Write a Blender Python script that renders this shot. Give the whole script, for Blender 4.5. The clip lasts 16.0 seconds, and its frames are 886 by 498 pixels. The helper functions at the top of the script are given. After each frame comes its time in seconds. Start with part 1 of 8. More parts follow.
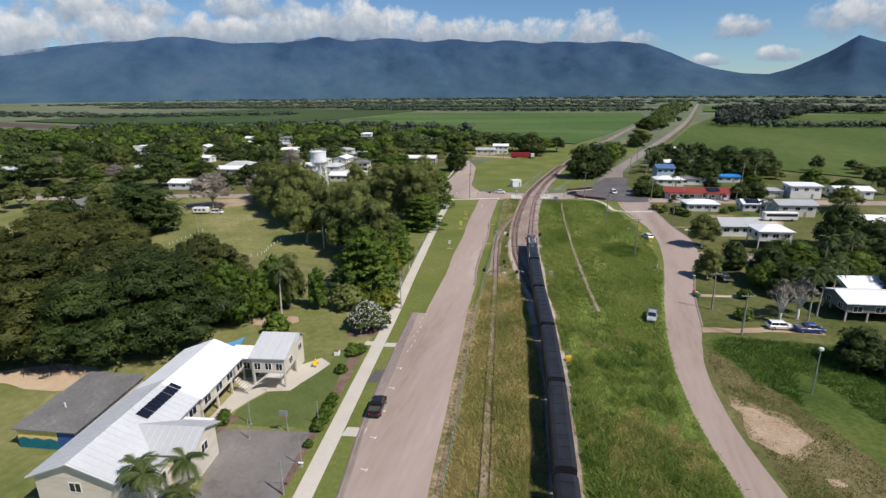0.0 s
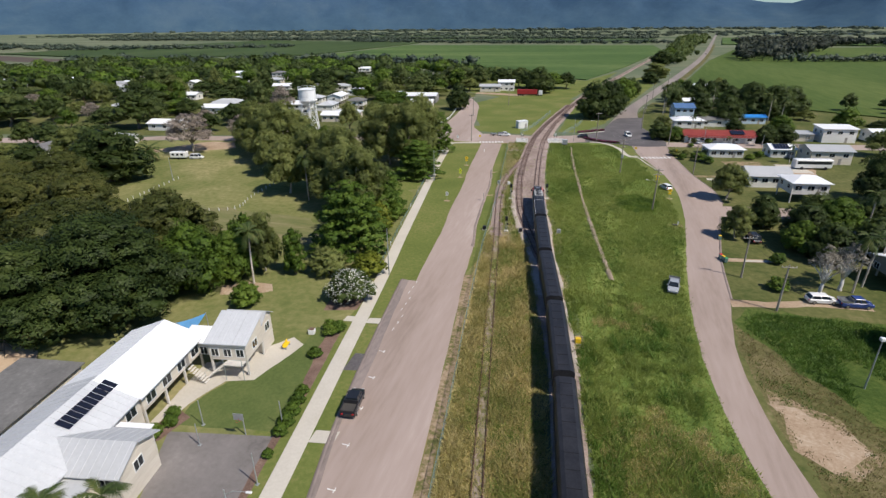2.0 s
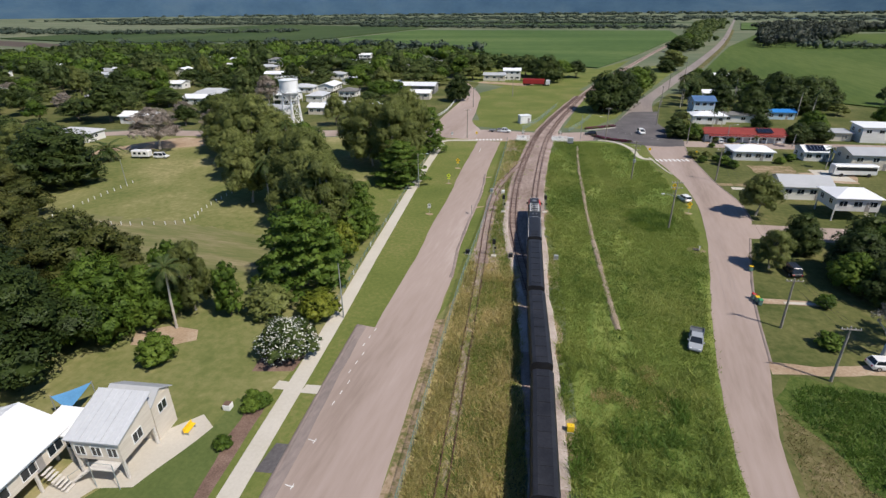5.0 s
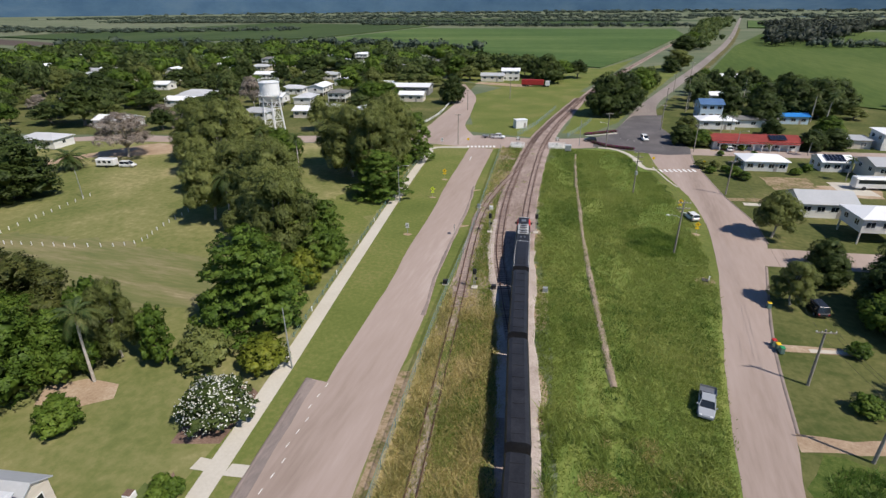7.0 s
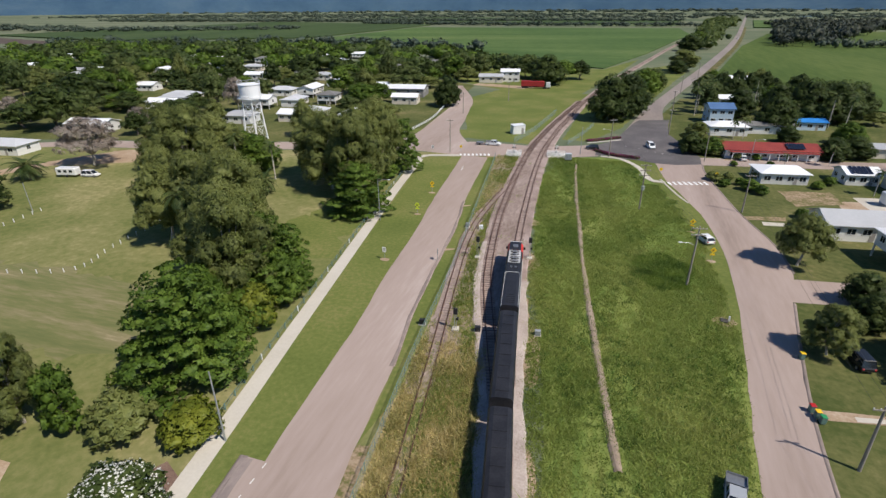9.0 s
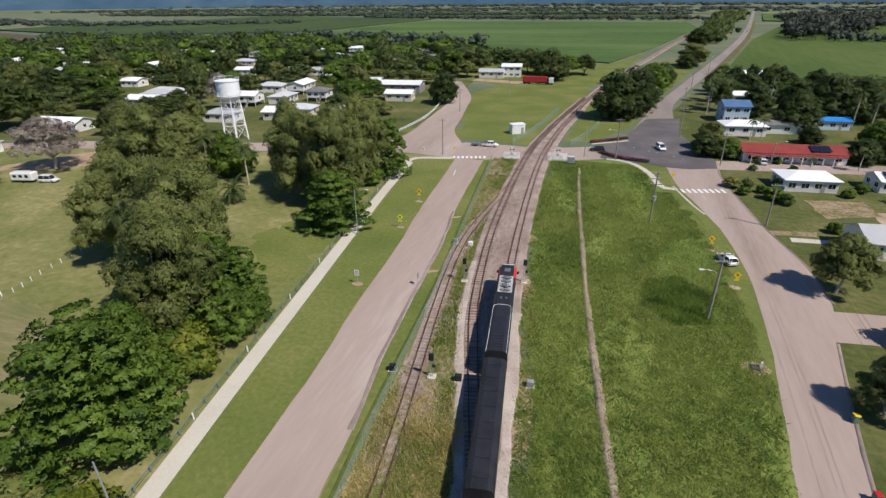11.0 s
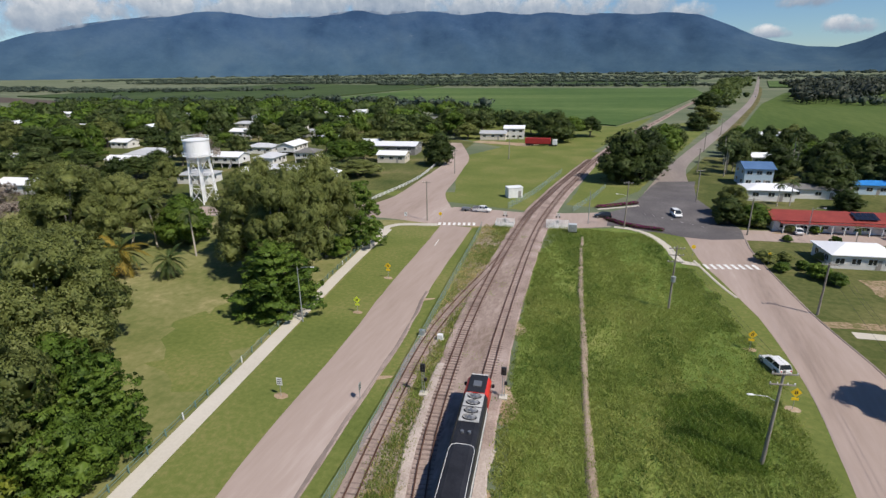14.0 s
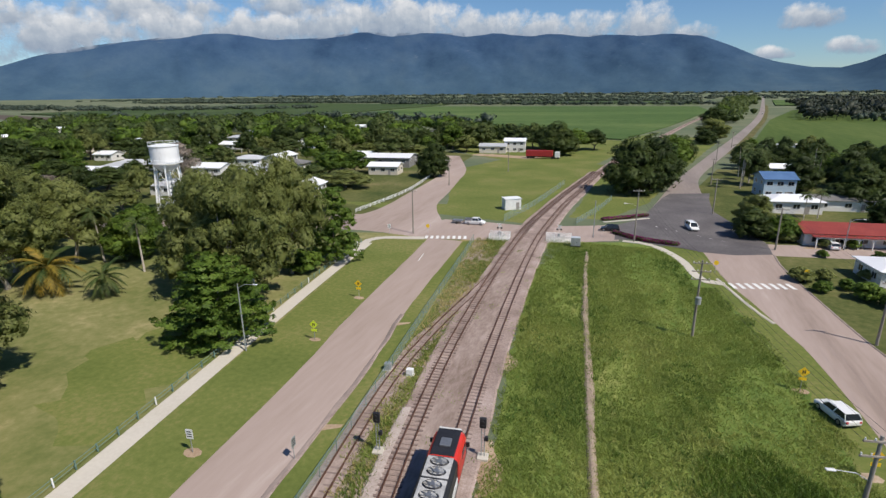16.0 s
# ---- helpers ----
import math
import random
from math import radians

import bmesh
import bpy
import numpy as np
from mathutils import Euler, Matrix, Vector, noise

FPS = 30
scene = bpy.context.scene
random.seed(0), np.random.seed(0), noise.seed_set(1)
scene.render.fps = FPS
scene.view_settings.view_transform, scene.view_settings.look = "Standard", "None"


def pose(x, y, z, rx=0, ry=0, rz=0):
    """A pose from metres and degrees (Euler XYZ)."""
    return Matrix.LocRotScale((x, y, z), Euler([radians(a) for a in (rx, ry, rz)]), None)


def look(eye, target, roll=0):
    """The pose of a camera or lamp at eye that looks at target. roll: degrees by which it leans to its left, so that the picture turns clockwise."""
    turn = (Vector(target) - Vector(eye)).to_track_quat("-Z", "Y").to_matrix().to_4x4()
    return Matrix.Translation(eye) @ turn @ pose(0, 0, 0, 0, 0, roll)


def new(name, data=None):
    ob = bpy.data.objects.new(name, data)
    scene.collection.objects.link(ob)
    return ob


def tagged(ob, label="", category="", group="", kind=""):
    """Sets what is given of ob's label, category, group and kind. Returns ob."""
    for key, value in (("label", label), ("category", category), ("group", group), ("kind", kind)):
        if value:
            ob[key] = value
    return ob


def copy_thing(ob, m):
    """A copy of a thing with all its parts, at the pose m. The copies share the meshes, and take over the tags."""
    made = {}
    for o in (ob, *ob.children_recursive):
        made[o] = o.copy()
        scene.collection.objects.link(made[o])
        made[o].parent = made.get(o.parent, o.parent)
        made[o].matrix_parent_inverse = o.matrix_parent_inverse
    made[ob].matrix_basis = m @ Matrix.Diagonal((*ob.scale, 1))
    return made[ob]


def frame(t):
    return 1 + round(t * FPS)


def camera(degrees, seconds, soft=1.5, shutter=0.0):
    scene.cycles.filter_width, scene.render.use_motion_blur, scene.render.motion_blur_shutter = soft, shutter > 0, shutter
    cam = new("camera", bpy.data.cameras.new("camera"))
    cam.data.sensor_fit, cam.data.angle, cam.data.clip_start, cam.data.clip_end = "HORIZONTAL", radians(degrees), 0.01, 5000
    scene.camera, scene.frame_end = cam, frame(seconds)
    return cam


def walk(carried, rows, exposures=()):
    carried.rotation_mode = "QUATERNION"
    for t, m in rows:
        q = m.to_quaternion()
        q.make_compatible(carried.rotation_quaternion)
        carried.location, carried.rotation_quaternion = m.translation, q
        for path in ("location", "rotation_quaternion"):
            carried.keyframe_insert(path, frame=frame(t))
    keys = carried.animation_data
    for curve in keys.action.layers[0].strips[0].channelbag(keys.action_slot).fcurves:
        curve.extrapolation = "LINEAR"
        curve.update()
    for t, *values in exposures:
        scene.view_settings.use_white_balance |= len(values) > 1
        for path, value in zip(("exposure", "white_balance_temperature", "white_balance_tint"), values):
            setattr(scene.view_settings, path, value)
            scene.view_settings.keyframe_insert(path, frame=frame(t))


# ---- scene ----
cam = camera(80.9, 16.0, 1.4)
PATH = [
    (0, (1.359, -20.108, 43.732), (0.838, -18.264, 43.158), -0.5),
    (0.5, (0.774, -16.586, 43.608), (0.254, -14.759, 42.982), -0.4),
    (1, (0.223, -12.943, 43.436), (-0.295, -11.141, 42.74), -0.4),
    (1.5, (-0.323, -9.405, 43.283), (-0.837, -7.629, 42.52), -0.5),
    (2, (-0.542, -5.822, 43.221), (-1.058, -4.061, 42.427), -0.5),
    (2.5, (-0.608, -2.362, 43.156), (-1.129, -0.608, 42.349), -0.5),
    (3, (-0.448, 1.224, 43.152), (-0.976, 2.971, 42.335), -0.5),
    (3.5, (-0.159, 4.88, 43.222), (-0.695, 6.62, 42.396), -0.6),
    (4, (-0.096, 8.473, 42.993), (-0.636, 10.21, 42.162), -0.6),
    (6.5, (0.728, 25.66, 43.015), (0.174, 27.384, 42.167), -0.4),
    (7, (0.906, 29.28, 42.838), (0.348, 31.005, 41.992), -0.5),
    (7.5, (0.737, 32.842, 42.775), (0.181, 34.566, 41.927), -0.3),
    (8, (0.647, 36.263, 42.634), (0.09, 37.986, 41.785), -0.3),
    (8.5, (0.411, 39.668, 42.468), (-0.149, 41.39, 41.618), -0.2),
    (9, (0.445, 43.137, 42.272), (-0.121, 44.857, 41.424), -0.4),
    (11.5, (-0.407, 60.363, 40.338), (-0.988, 62.068, 39.469), -0.5),
    (12, (-0.436, 63.911, 39.667), (-1.02, 65.614, 38.796), -0.5),
    (12.5, (-0.367, 67.62, 38.996), (-0.958, 69.324, 38.131), -0.5),
    (13, (-0.124, 71.183, 38.394), (-0.732, 72.907, 37.582), -0.6),
    (13.5, (0.128, 74.561, 37.838), (-0.505, 76.317, 37.119), -0.6),
    (14, (0.178, 77.916, 36.832), (-0.47, 79.692, 36.182), -0.6),
    (14.5, (0.13, 81.308, 35.46), (-0.526, 83.088, 34.825), -0.7),
    (15, (-0.267, 84.922, 34.18), (-0.926, 86.703, 33.552), -0.6),
    (15.5, (-0.409, 88.304, 33.0), (-1.076, 90.088, 32.391), -0.6),
    (16, (-0.692, 91.725, 31.557), (-1.364, 93.517, 30.977), -0.6),
]
walk(cam, [(t, look(eye, target, roll)) for t, eye, target, roll in PATH])

# ---- world, sun, exposure ----
SUN_AZ, SUN_EL = math.atan2(0.93, -0.36), radians(52)
world = bpy.data.worlds.new("sky")
scene.world = world
world.use_nodes = True
wn = world.node_tree
sky = wn.nodes.new("ShaderNodeTexSky")
sky.sky_type, sky.sun_disc = "NISHITA", False
sky.sun_elevation, sky.sun_rotation = SUN_EL, SUN_AZ
sky.air_density, sky.dust_density, sky.ozone_density = 1.0, 0.0, 3.0
tint = wn.nodes.new("ShaderNodeMixRGB")
tint.blend_type, tint.inputs[0].default_value, tint.inputs[2].default_value = "MULTIPLY", 1.0, (0.76, 0.95, 1.17, 1)
wn.links.new(sky.outputs[0], tint.inputs[1])
wn.links.new(tint.outputs[0], wn.nodes["Background"].inputs["Color"])
wn.nodes["Background"].inputs["Strength"].default_value = 0.08
sun = new("sun", bpy.data.lights.new("sun", "SUN"))
sun.data.energy, sun.data.angle, sun.data.color = 4.85, radians(0.6), (1.0, 0.925, 0.835)
sun.matrix_world = look((0, 0, 0), (-math.sin(SUN_AZ) * math.cos(SUN_EL), -math.cos(SUN_AZ) * math.cos(SUN_EL), -math.sin(SUN_EL)))
scene.view_settings.exposure = 0.0


# ---- materials ----
def ramp(nt, fac, stops):
    node = nt.nodes.new("ShaderNodeValToRGB")
    while len(node.color_ramp.elements) < len(stops):
        node.color_ramp.elements.new(0.5)
    for e, (p, c) in zip(node.color_ramp.elements, stops):
        e.position, e.color = p, (*c, 1)
    nt.links.new(fac, node.inputs[0])
    return node.outputs[0]


def calc(nt, op, a, b=0.5, clamp=False):
    node = nt.nodes.new("ShaderNodeMath")
    node.operation, node.use_clamp = op, clamp
    for n, v in enumerate((a, b)):
        if isinstance(v, (int, float)):
            node.inputs[n].default_value = v
        else:
            nt.links.new(v, node.inputs[n])
    return node.outputs[0]


def grain(nt, scale, detail=5, stretch=(1, 1, 1), turn=0.0, rough=0.55):
    geo, mp, no = (nt.nodes.new(k) for k in ("ShaderNodeNewGeometry", "ShaderNodeMapping", "ShaderNodeTexNoise"))
    mp.inputs["Scale"].default_value = stretch
    mp.inputs["Rotation"].default_value = (0, 0, turn)
    nt.links.new(geo.outputs["Position"], mp.inputs[0])
    nt.links.new(mp.outputs[0], no.inputs["Vector"])
    no.inputs["Scale"].default_value, no.inputs["Detail"].default_value, no.inputs["Roughness"].default_value = scale, detail, rough
    return no.outputs["Fac"]


def surf(name, stops, coarse=0.15, fine=3.0, rough=0.85, bump=0.3, dist=0.02, metal=0.0, vary=0.0, island=0.0, stretch=(1, 1, 1), turn=0.0, blend=0.5, gloss=0.3):
    """A surface whose colour runs through stops by noise at two real-world scales."""
    m = bpy.data.materials.new(name)
    m.use_nodes = True
    nt = m.node_tree
    p = nt.nodes["Principled BSDF"]
    a, b = grain(nt, coarse, 4, stretch, turn), grain(nt, fine, 6, stretch, turn, 0.65)
    f = calc(nt, "ADD", calc(nt, "MULTIPLY", a, 1 - blend), calc(nt, "MULTIPLY", b, blend))
    f = calc(nt, "ADD", calc(nt, "MULTIPLY", calc(nt, "SUBTRACT", f, 0.5), 2.6), 0.5, True)
    col = ramp(nt, f, stops)
    for amount, node, out in ((vary, "ShaderNodeObjectInfo", "Random"), (island, "ShaderNodeNewGeometry", "Random Per Island")):
        if amount:
            hsv, r = nt.nodes.new("ShaderNodeHueSaturation"), nt.nodes.new(node).outputs[out]
            nt.links.new(calc(nt, "ADD", calc(nt, "MULTIPLY", r, 2 * amount), 1 - amount), hsv.inputs["Value"])
            nt.links.new(calc(nt, "ADD", calc(nt, "MULTIPLY", r, 0.06 * amount), 0.5 - 0.03 * amount), hsv.inputs["Hue"])
            nt.links.new(col, hsv.inputs["Color"])
            col = hsv.outputs[0]
    nt.links.new(col, p.inputs["Base Color"])
    p.inputs["Roughness"].default_value, p.inputs["Metallic"].default_value = rough, metal
    p.inputs["Specular IOR Level"].default_value = gloss
    if bump:
        bn = nt.nodes.new("ShaderNodeBump")
        bn.inputs["Strength"].default_value, bn.inputs["Distance"].default_value = bump, dist
        nt.links.new(b, bn.inputs["Height"])
        nt.links.new(bn.outputs[0], p.inputs["Normal"])
    return m


def leafy(name, dark, mid, light, glow=0.3, patch=0.25):
    """Leaves: each leaf has its own tone, drifting through the crown, and lets some light through."""
    m = bpy.data.materials.new(name)
    m.use_nodes = True
    nt = m.node_tree
    p, out = nt.nodes["Principled BSDF"], nt.nodes["Material Output"]
    r = nt.nodes.new("ShaderNodeNewGeometry").outputs["Random Per Island"]
    ob = nt.nodes.new("ShaderNodeObjectInfo").outputs["Random"]
    f = calc(nt, "ADD", calc(nt, "MULTIPLY", r, 0.32), calc(nt, "ADD", calc(nt, "MULTIPLY", grain(nt, patch, 4), 1.25), -0.285))
    f = calc(nt, "ADD", f, calc(nt, "MULTIPLY", calc(nt, "SUBTRACT", ob, 0.5), 0.25), True)
    col = ramp(nt, f, ((0.2, dark), (0.5, mid), (0.85, light)))
    nt.links.new(col, p.inputs["Base Color"])
    p.inputs["Roughness"].default_value, p.inputs["Specular IOR Level"].default_value = 0.55, 0.25
    t, mix = nt.nodes.new("ShaderNodeBsdfTranslucent"), nt.nodes.new("ShaderNodeMixShader")
    nt.links.new(col, t.inputs[0])
    mix.inputs[0].default_value = glow
    nt.links.new(p.outputs[0], mix.inputs[1])
    nt.links.new(t.outputs[0], mix.inputs[2])
    nt.links.new(mix.outputs[0], out.inputs[0])
    return m


def plain(name, c, rough=0.5, metal=0.0, gloss=0.4, wear=0.12, fine=4.0):
    lo, hi = tuple(v * (1 - wear) for v in c), tuple(min(1, v * (1 + wear)) for v in c)
    return surf(name, ((0.2, lo), (0.8, hi)), coarse=0.6, fine=fine, rough=rough, metal=metal, bump=0.05, dist=0.005, gloss=gloss)


TURN = 0.154
LAWN = surf("lawn", ((0.0, (0.085, 0.115, 0.032)), (0.35, (0.15, 0.165, 0.055)), (0.62, (0.215, 0.21, 0.085)), (1.0, (0.38, 0.32, 0.17))), 0.045, 0.7, 0.95, 0.5, 0.05, blend=0.38, gloss=0.1)
VERGE = surf("mown_verge", ((0.0, (0.085, 0.118, 0.028)), (0.5, (0.14, 0.165, 0.044)), (1.0, (0.235, 0.215, 0.085))), 0.06, 1.4, 0.95, 0.5, 0.05, blend=0.5, gloss=0.1)
YARD = surf("yard_grass", ((0.0, (0.046, 0.068, 0.018)), (0.35, (0.082, 0.098, 0.030)), (0.65, (0.135, 0.136, 0.050)), (1.0, (0.24, 0.20, 0.105))), 0.06, 0.9, 0.95, 0.5, 0.05, blend=0.42, gloss=0.1)
RANK = surf("rank_grass_ground", ((0.0, (0.03, 0.055, 0.012)), (0.4, (0.06, 0.095, 0.02)), (0.65, (0.095, 0.125, 0.03)), (1.0, (0.17, 0.165, 0.06))), 0.09, 1.2, 0.95, 0.9, 0.25, gloss=0.1)
LUSH = surf("tall_grass_ground", ((0.0, (0.074, 0.122, 0.028)), (0.4, (0.130, 0.184, 0.042)), (0.62, (0.195, 0.232, 0.060)), (1.0, (0.29, 0.28, 0.10))), 0.05, 0.9, 0.95, 0.5, 0.2, stretch=(1, 0.2, 1), turn=-TURN, gloss=0.1)
STRAW = surf("dry_grass_ground", ((0.0, (0.11, 0.13, 0.035)), (0.35, (0.22, 0.19, 0.07)), (0.65, (0.36, 0.28, 0.13)), (1.0, (0.48, 0.38, 0.22))), 0.09, 1.3, 0.95, 0.9, 0.2, stretch=(1, 0.4, 1), turn=-TURN, gloss=0.1)
# The plain's grass colour carries some distance haze, greyer and bluer.
HAZY_PASTURE = surf("hazy_far_pasture", ((0.0, (0.085, 0.115, 0.068)), (0.5, (0.135, 0.160, 0.095)), (1.0, (0.235, 0.225, 0.155))), 0.004, 0.05, 0.95, 0.2, 0.3, blend=0.42, stretch=(1, 2.5, 1), gloss=0.1)
CANE = surf("cane_leaves", ((0.0, (0.036, 0.060, 0.022)), (0.5, (0.054, 0.084, 0.030)), (1.0, (0.085, 0.112, 0.042))), 0.012, 0.35, 0.9, 0.8, 0.4, stretch=(1, 0.3, 1), turn=-TURN, gloss=0.1)
YOUNG_CANE = surf("young_cane", ((0.0, (0.044, 0.076, 0.018)), (0.45, (0.076, 0.114, 0.027)), (1.0, (0.14, 0.168, 0.050))), 0.009, 0.3, 0.9, 0.6, 0.3, stretch=(1, 0.12, 1), turn=-0.16, blend=0.4, gloss=0.1)
CANE_OLD = surf("ripe_cane", ((0.0, (0.040, 0.078, 0.024)), (0.4, (0.062, 0.110, 0.032)), (0.62, (0.095, 0.145, 0.044)), (1.0, (0.165, 0.200, 0.075))), 0.006, 0.22, 0.9, 0.8, 0.4, stretch=(0.35, 1.6, 1), turn=-0.1, blend=0.45, gloss=0.1)
STUBBLE = surf("cane_stubble", ((0.0, (0.105, 0.130, 0.075)), (0.5, (0.165, 0.180, 0.110)), (1.0, (0.27, 0.26, 0.175))), 0.008, 0.08, 0.95, 0.3, 0.2, stretch=(0.5, 1.8, 1), gloss=0.1)
POND = surf("still_pond_water", ((0.0, (0.05, 0.07, 0.08)), (1.0, (0.10, 0.13, 0.14))), 0.01, 0.1, 0.12, 0.0, gloss=0.5)
SOIL = surf("ploughed_soil", ((0.0, (0.06, 0.045, 0.035)), (1.0, (0.12, 0.09, 0.07))), 0.05, 0.8, 0.95, 0.6, 0.1)
DRY_VERGE = surf("dry_weedy_grass", ((0.0, (0.058, 0.074, 0.022)), (0.35, (0.10, 0.10, 0.035)), (0.62, (0.155, 0.135, 0.060)), (1.0, (0.28, 0.215, 0.13))), 0.10, 1.5, 0.95, 0.7, 0.08, blend=0.5, gloss=0.1)
DIRT = surf("bare_dirt", ((0.0, (0.25, 0.17, 0.11)), (0.5, (0.38, 0.28, 0.19)), (1.0, (0.52, 0.43, 0.33))), 0.2, 2.5, 0.95, 0.5, 0.04, gloss=0.1)
SEAL = surf("pink_chip_seal", ((0.0, (0.26, 0.20, 0.165)), (0.4, (0.35, 0.275, 0.235)), (0.7, (0.39, 0.31, 0.27)), (1.0, (0.46, 0.38, 0.34))), 0.10, 1.6, 0.9, 0.2, 0.01, stretch=(1, 0.12, 1), turn=-TURN, blend=0.26, gloss=0.2)
ASPHALT = surf("grey_asphalt", ((0.0, (0.075, 0.068, 0.07)), (0.5, (0.12, 0.11, 0.11)), (1.0, (0.19, 0.175, 0.17))), 0.12, 2.5, 0.85, 0.3, 0.01, gloss=0.25)
BITUMEN = surf("sun_bleached_bitumen", ((0.0, (0.19, 0.16, 0.145)), (0.5, (0.26, 0.22, 0.20)), (1.0, (0.33, 0.285, 0.26))), 0.08, 1.2, 0.9, 0.2, 0.01, stretch=(1, 0.15, 1), turn=0.17, blend=0.3)
WORN = surf("worn_dark_seal", ((0.0, (0.15, 0.125, 0.11)), (0.5, (0.235, 0.19, 0.168)), (1.0, (0.35, 0.28, 0.245))), 0.2, 2.5, 0.9, 0.3, 0.01, stretch=(1, 0.3, 1), turn=-TURN)
BAY_SEAL = surf("bay_seal", ((0.0, (0.17, 0.145, 0.132)), (0.5, (0.25, 0.205, 0.185)), (1.0, (0.33, 0.27, 0.24))), 0.25, 2.5, 0.9, 0.3, 0.01, stretch=(1, 0.3, 1), turn=-TURN)
CONCRETE = surf("pale_concrete", ((0.0, (0.46, 0.42, 0.345)), (0.5, (0.52, 0.48, 0.41)), (1.0, (0.57, 0.53, 0.455))), 0.15, 3.0, 0.85, 0.2, 0.01, vary=0.05)
BALLAST = surf("gravel_ballast", ((0.0, (0.15, 0.115, 0.095)), (0.4, (0.28, 0.215, 0.185)), (0.7, (0.38, 0.30, 0.265)), (1.0, (0.50, 0.42, 0.38))), 0.25, 5.0, 0.95, 0.9, 0.06, gloss=0.1)
FINES = surf("yard_gravel", ((0.0, (0.15, 0.115, 0.085)), (0.35, (0.25, 0.19, 0.16)), (0.65, (0.33, 0.26, 0.225)), (1.0, (0.45, 0.365, 0.325))), 0.16, 2.2, 0.95, 0.7, 0.05, stretch=(1, 0.3, 1), turn=-TURN, gloss=0.1)
WEEDY = surf("weedy_dirt", ((0.0, (0.085, 0.10, 0.03)), (0.35, (0.15, 0.14, 0.055)), (0.55, (0.30, 0.22, 0.14)), (1.0, (0.46, 0.37, 0.27))), 0.25, 1.6, 0.95, 0.6, 0.06, blend=0.55, gloss=0.1)
GRAVEL_GRASS = surf("stony_grass", ((0.0, (0.075, 0.11, 0.025)), (0.38, (0.125, 0.145, 0.04)), (0.52, (0.23, 0.19, 0.12)), (0.7, (0.33, 0.265, 0.22)), (1.0, (0.42, 0.345, 0.30))), 0.16, 1.8, 0.95, 0.6, 0.05, blend=0.45, stretch=(1, 0.5, 1), turn=-TURN, gloss=0.1)
SANDPIT = surf("play_sand", ((0.0, (0.42, 0.30, 0.19)), (1.0, (0.58, 0.45, 0.32))), 0.3, 3.0, 0.95, 0.4, 0.03)
MULCH = surf("garden_mulch", ((0.0, (0.09, 0.055, 0.04)), (0.6, (0.20, 0.13, 0.10)), (1.0, (0.32, 0.23, 0.18))), 0.4, 5.0, 0.95, 0.7, 0.04)
WHITE_LINE = surf("worn_road_paint", ((0.0, (0.45, 0.43, 0.40)), (0.35, (0.70, 0.69, 0.66)), (1.0, (0.80, 0.79, 0.77))), 0.8, 6.0, 0.7, 0.1, 0.004)
STEEL = surf("rusty_rail_steel", ((0.0, (0.055, 0.030, 0.022)), (0.6, (0.12, 0.062, 0.042)), (1.0, (0.19, 0.11, 0.085))), 0.5, 8.0, 0.65, 0.3, 0.004, metal=0.2)
SLEEPER = surf("timber_sleeper", ((0.0, (0.15, 0.112, 0.095)), (0.6, (0.25, 0.19, 0.165)), (1.0, (0.36, 0.29, 0.255))), 0.6, 9.0, 0.9, 0.4, 0.01, vary=0.3)
BARK = surf("grey_bark", ((0.0, (0.10, 0.075, 0.055)), (0.5, (0.20, 0.16, 0.12)), (1.0, (0.34, 0.29, 0.24))), 0.6, 6.0, 0.95, 0.8, 0.03)
PALE_BARK = surf("pale_bark", ((0.0, (0.26, 0.22, 0.18)), (0.5, (0.45, 0.40, 0.34)), (1.0, (0.62, 0.58, 0.52))), 0.7, 6.0, 0.9, 0.5, 0.02)
WHITE_BARK = surf("white_bark", ((0.0, (0.38, 0.36, 0.33)), (0.5, (0.58, 0.56, 0.52)), (1.0, (0.70, 0.68, 0.64))), 0.7, 6.0, 0.9, 0.4, 0.02)
LEAF_LAYER = leafy("broad_layered_leaves", (0.055, 0.10, 0.015), (0.115, 0.19, 0.028), (0.21, 0.29, 0.05), 0.4)
LEAF_GREY = leafy("dry_grey_twigs", (0.20, 0.18, 0.14), (0.32, 0.29, 0.24), (0.46, 0.43, 0.37))
LEAF_WEED = leafy("rank_weed_leaves", (0.065, 0.125, 0.020), (0.115, 0.20, 0.032), (0.18, 0.265, 0.055), 0.4)
LEAF_TOWN = leafy("dull_garden_leaves", (0.052, 0.082, 0.024), (0.100, 0.138, 0.038), (0.18, 0.21, 0.068), 0.36)
LEAF_SHADE = leafy("olive_shade_leaves", (0.046, 0.062, 0.014), (0.092, 0.108, 0.026), (0.165, 0.168, 0.046), 0.34)
LEAF_DARK = leafy("dark_broad_leaves", (0.030, 0.050, 0.012), (0.058, 0.088, 0.020), (0.115, 0.148, 0.038), 0.34)
LEAF_OLIVE = leafy("olive_gum_leaves", (0.120, 0.148, 0.042), (0.222, 0.254, 0.074), (0.325, 0.355, 0.124), 0.46)
LEAF_GREEN = leafy("fresh_green_leaves", (0.055, 0.10, 0.014), (0.11, 0.18, 0.024), (0.20, 0.28, 0.045), 0.38)
LEAF_YELLOW = leafy("yellow_green_leaves", (0.08, 0.11, 0.012), (0.16, 0.19, 0.02), (0.26, 0.28, 0.04))
LEAF_ROSY = leafy("dry_rosy_leaves", (0.20, 0.165, 0.135), (0.32, 0.27, 0.225), (0.45, 0.39, 0.33))
LEAF_PALM = leafy("palm_fronds", (0.03, 0.055, 0.015), (0.065, 0.10, 0.025), (0.15, 0.16, 0.05))
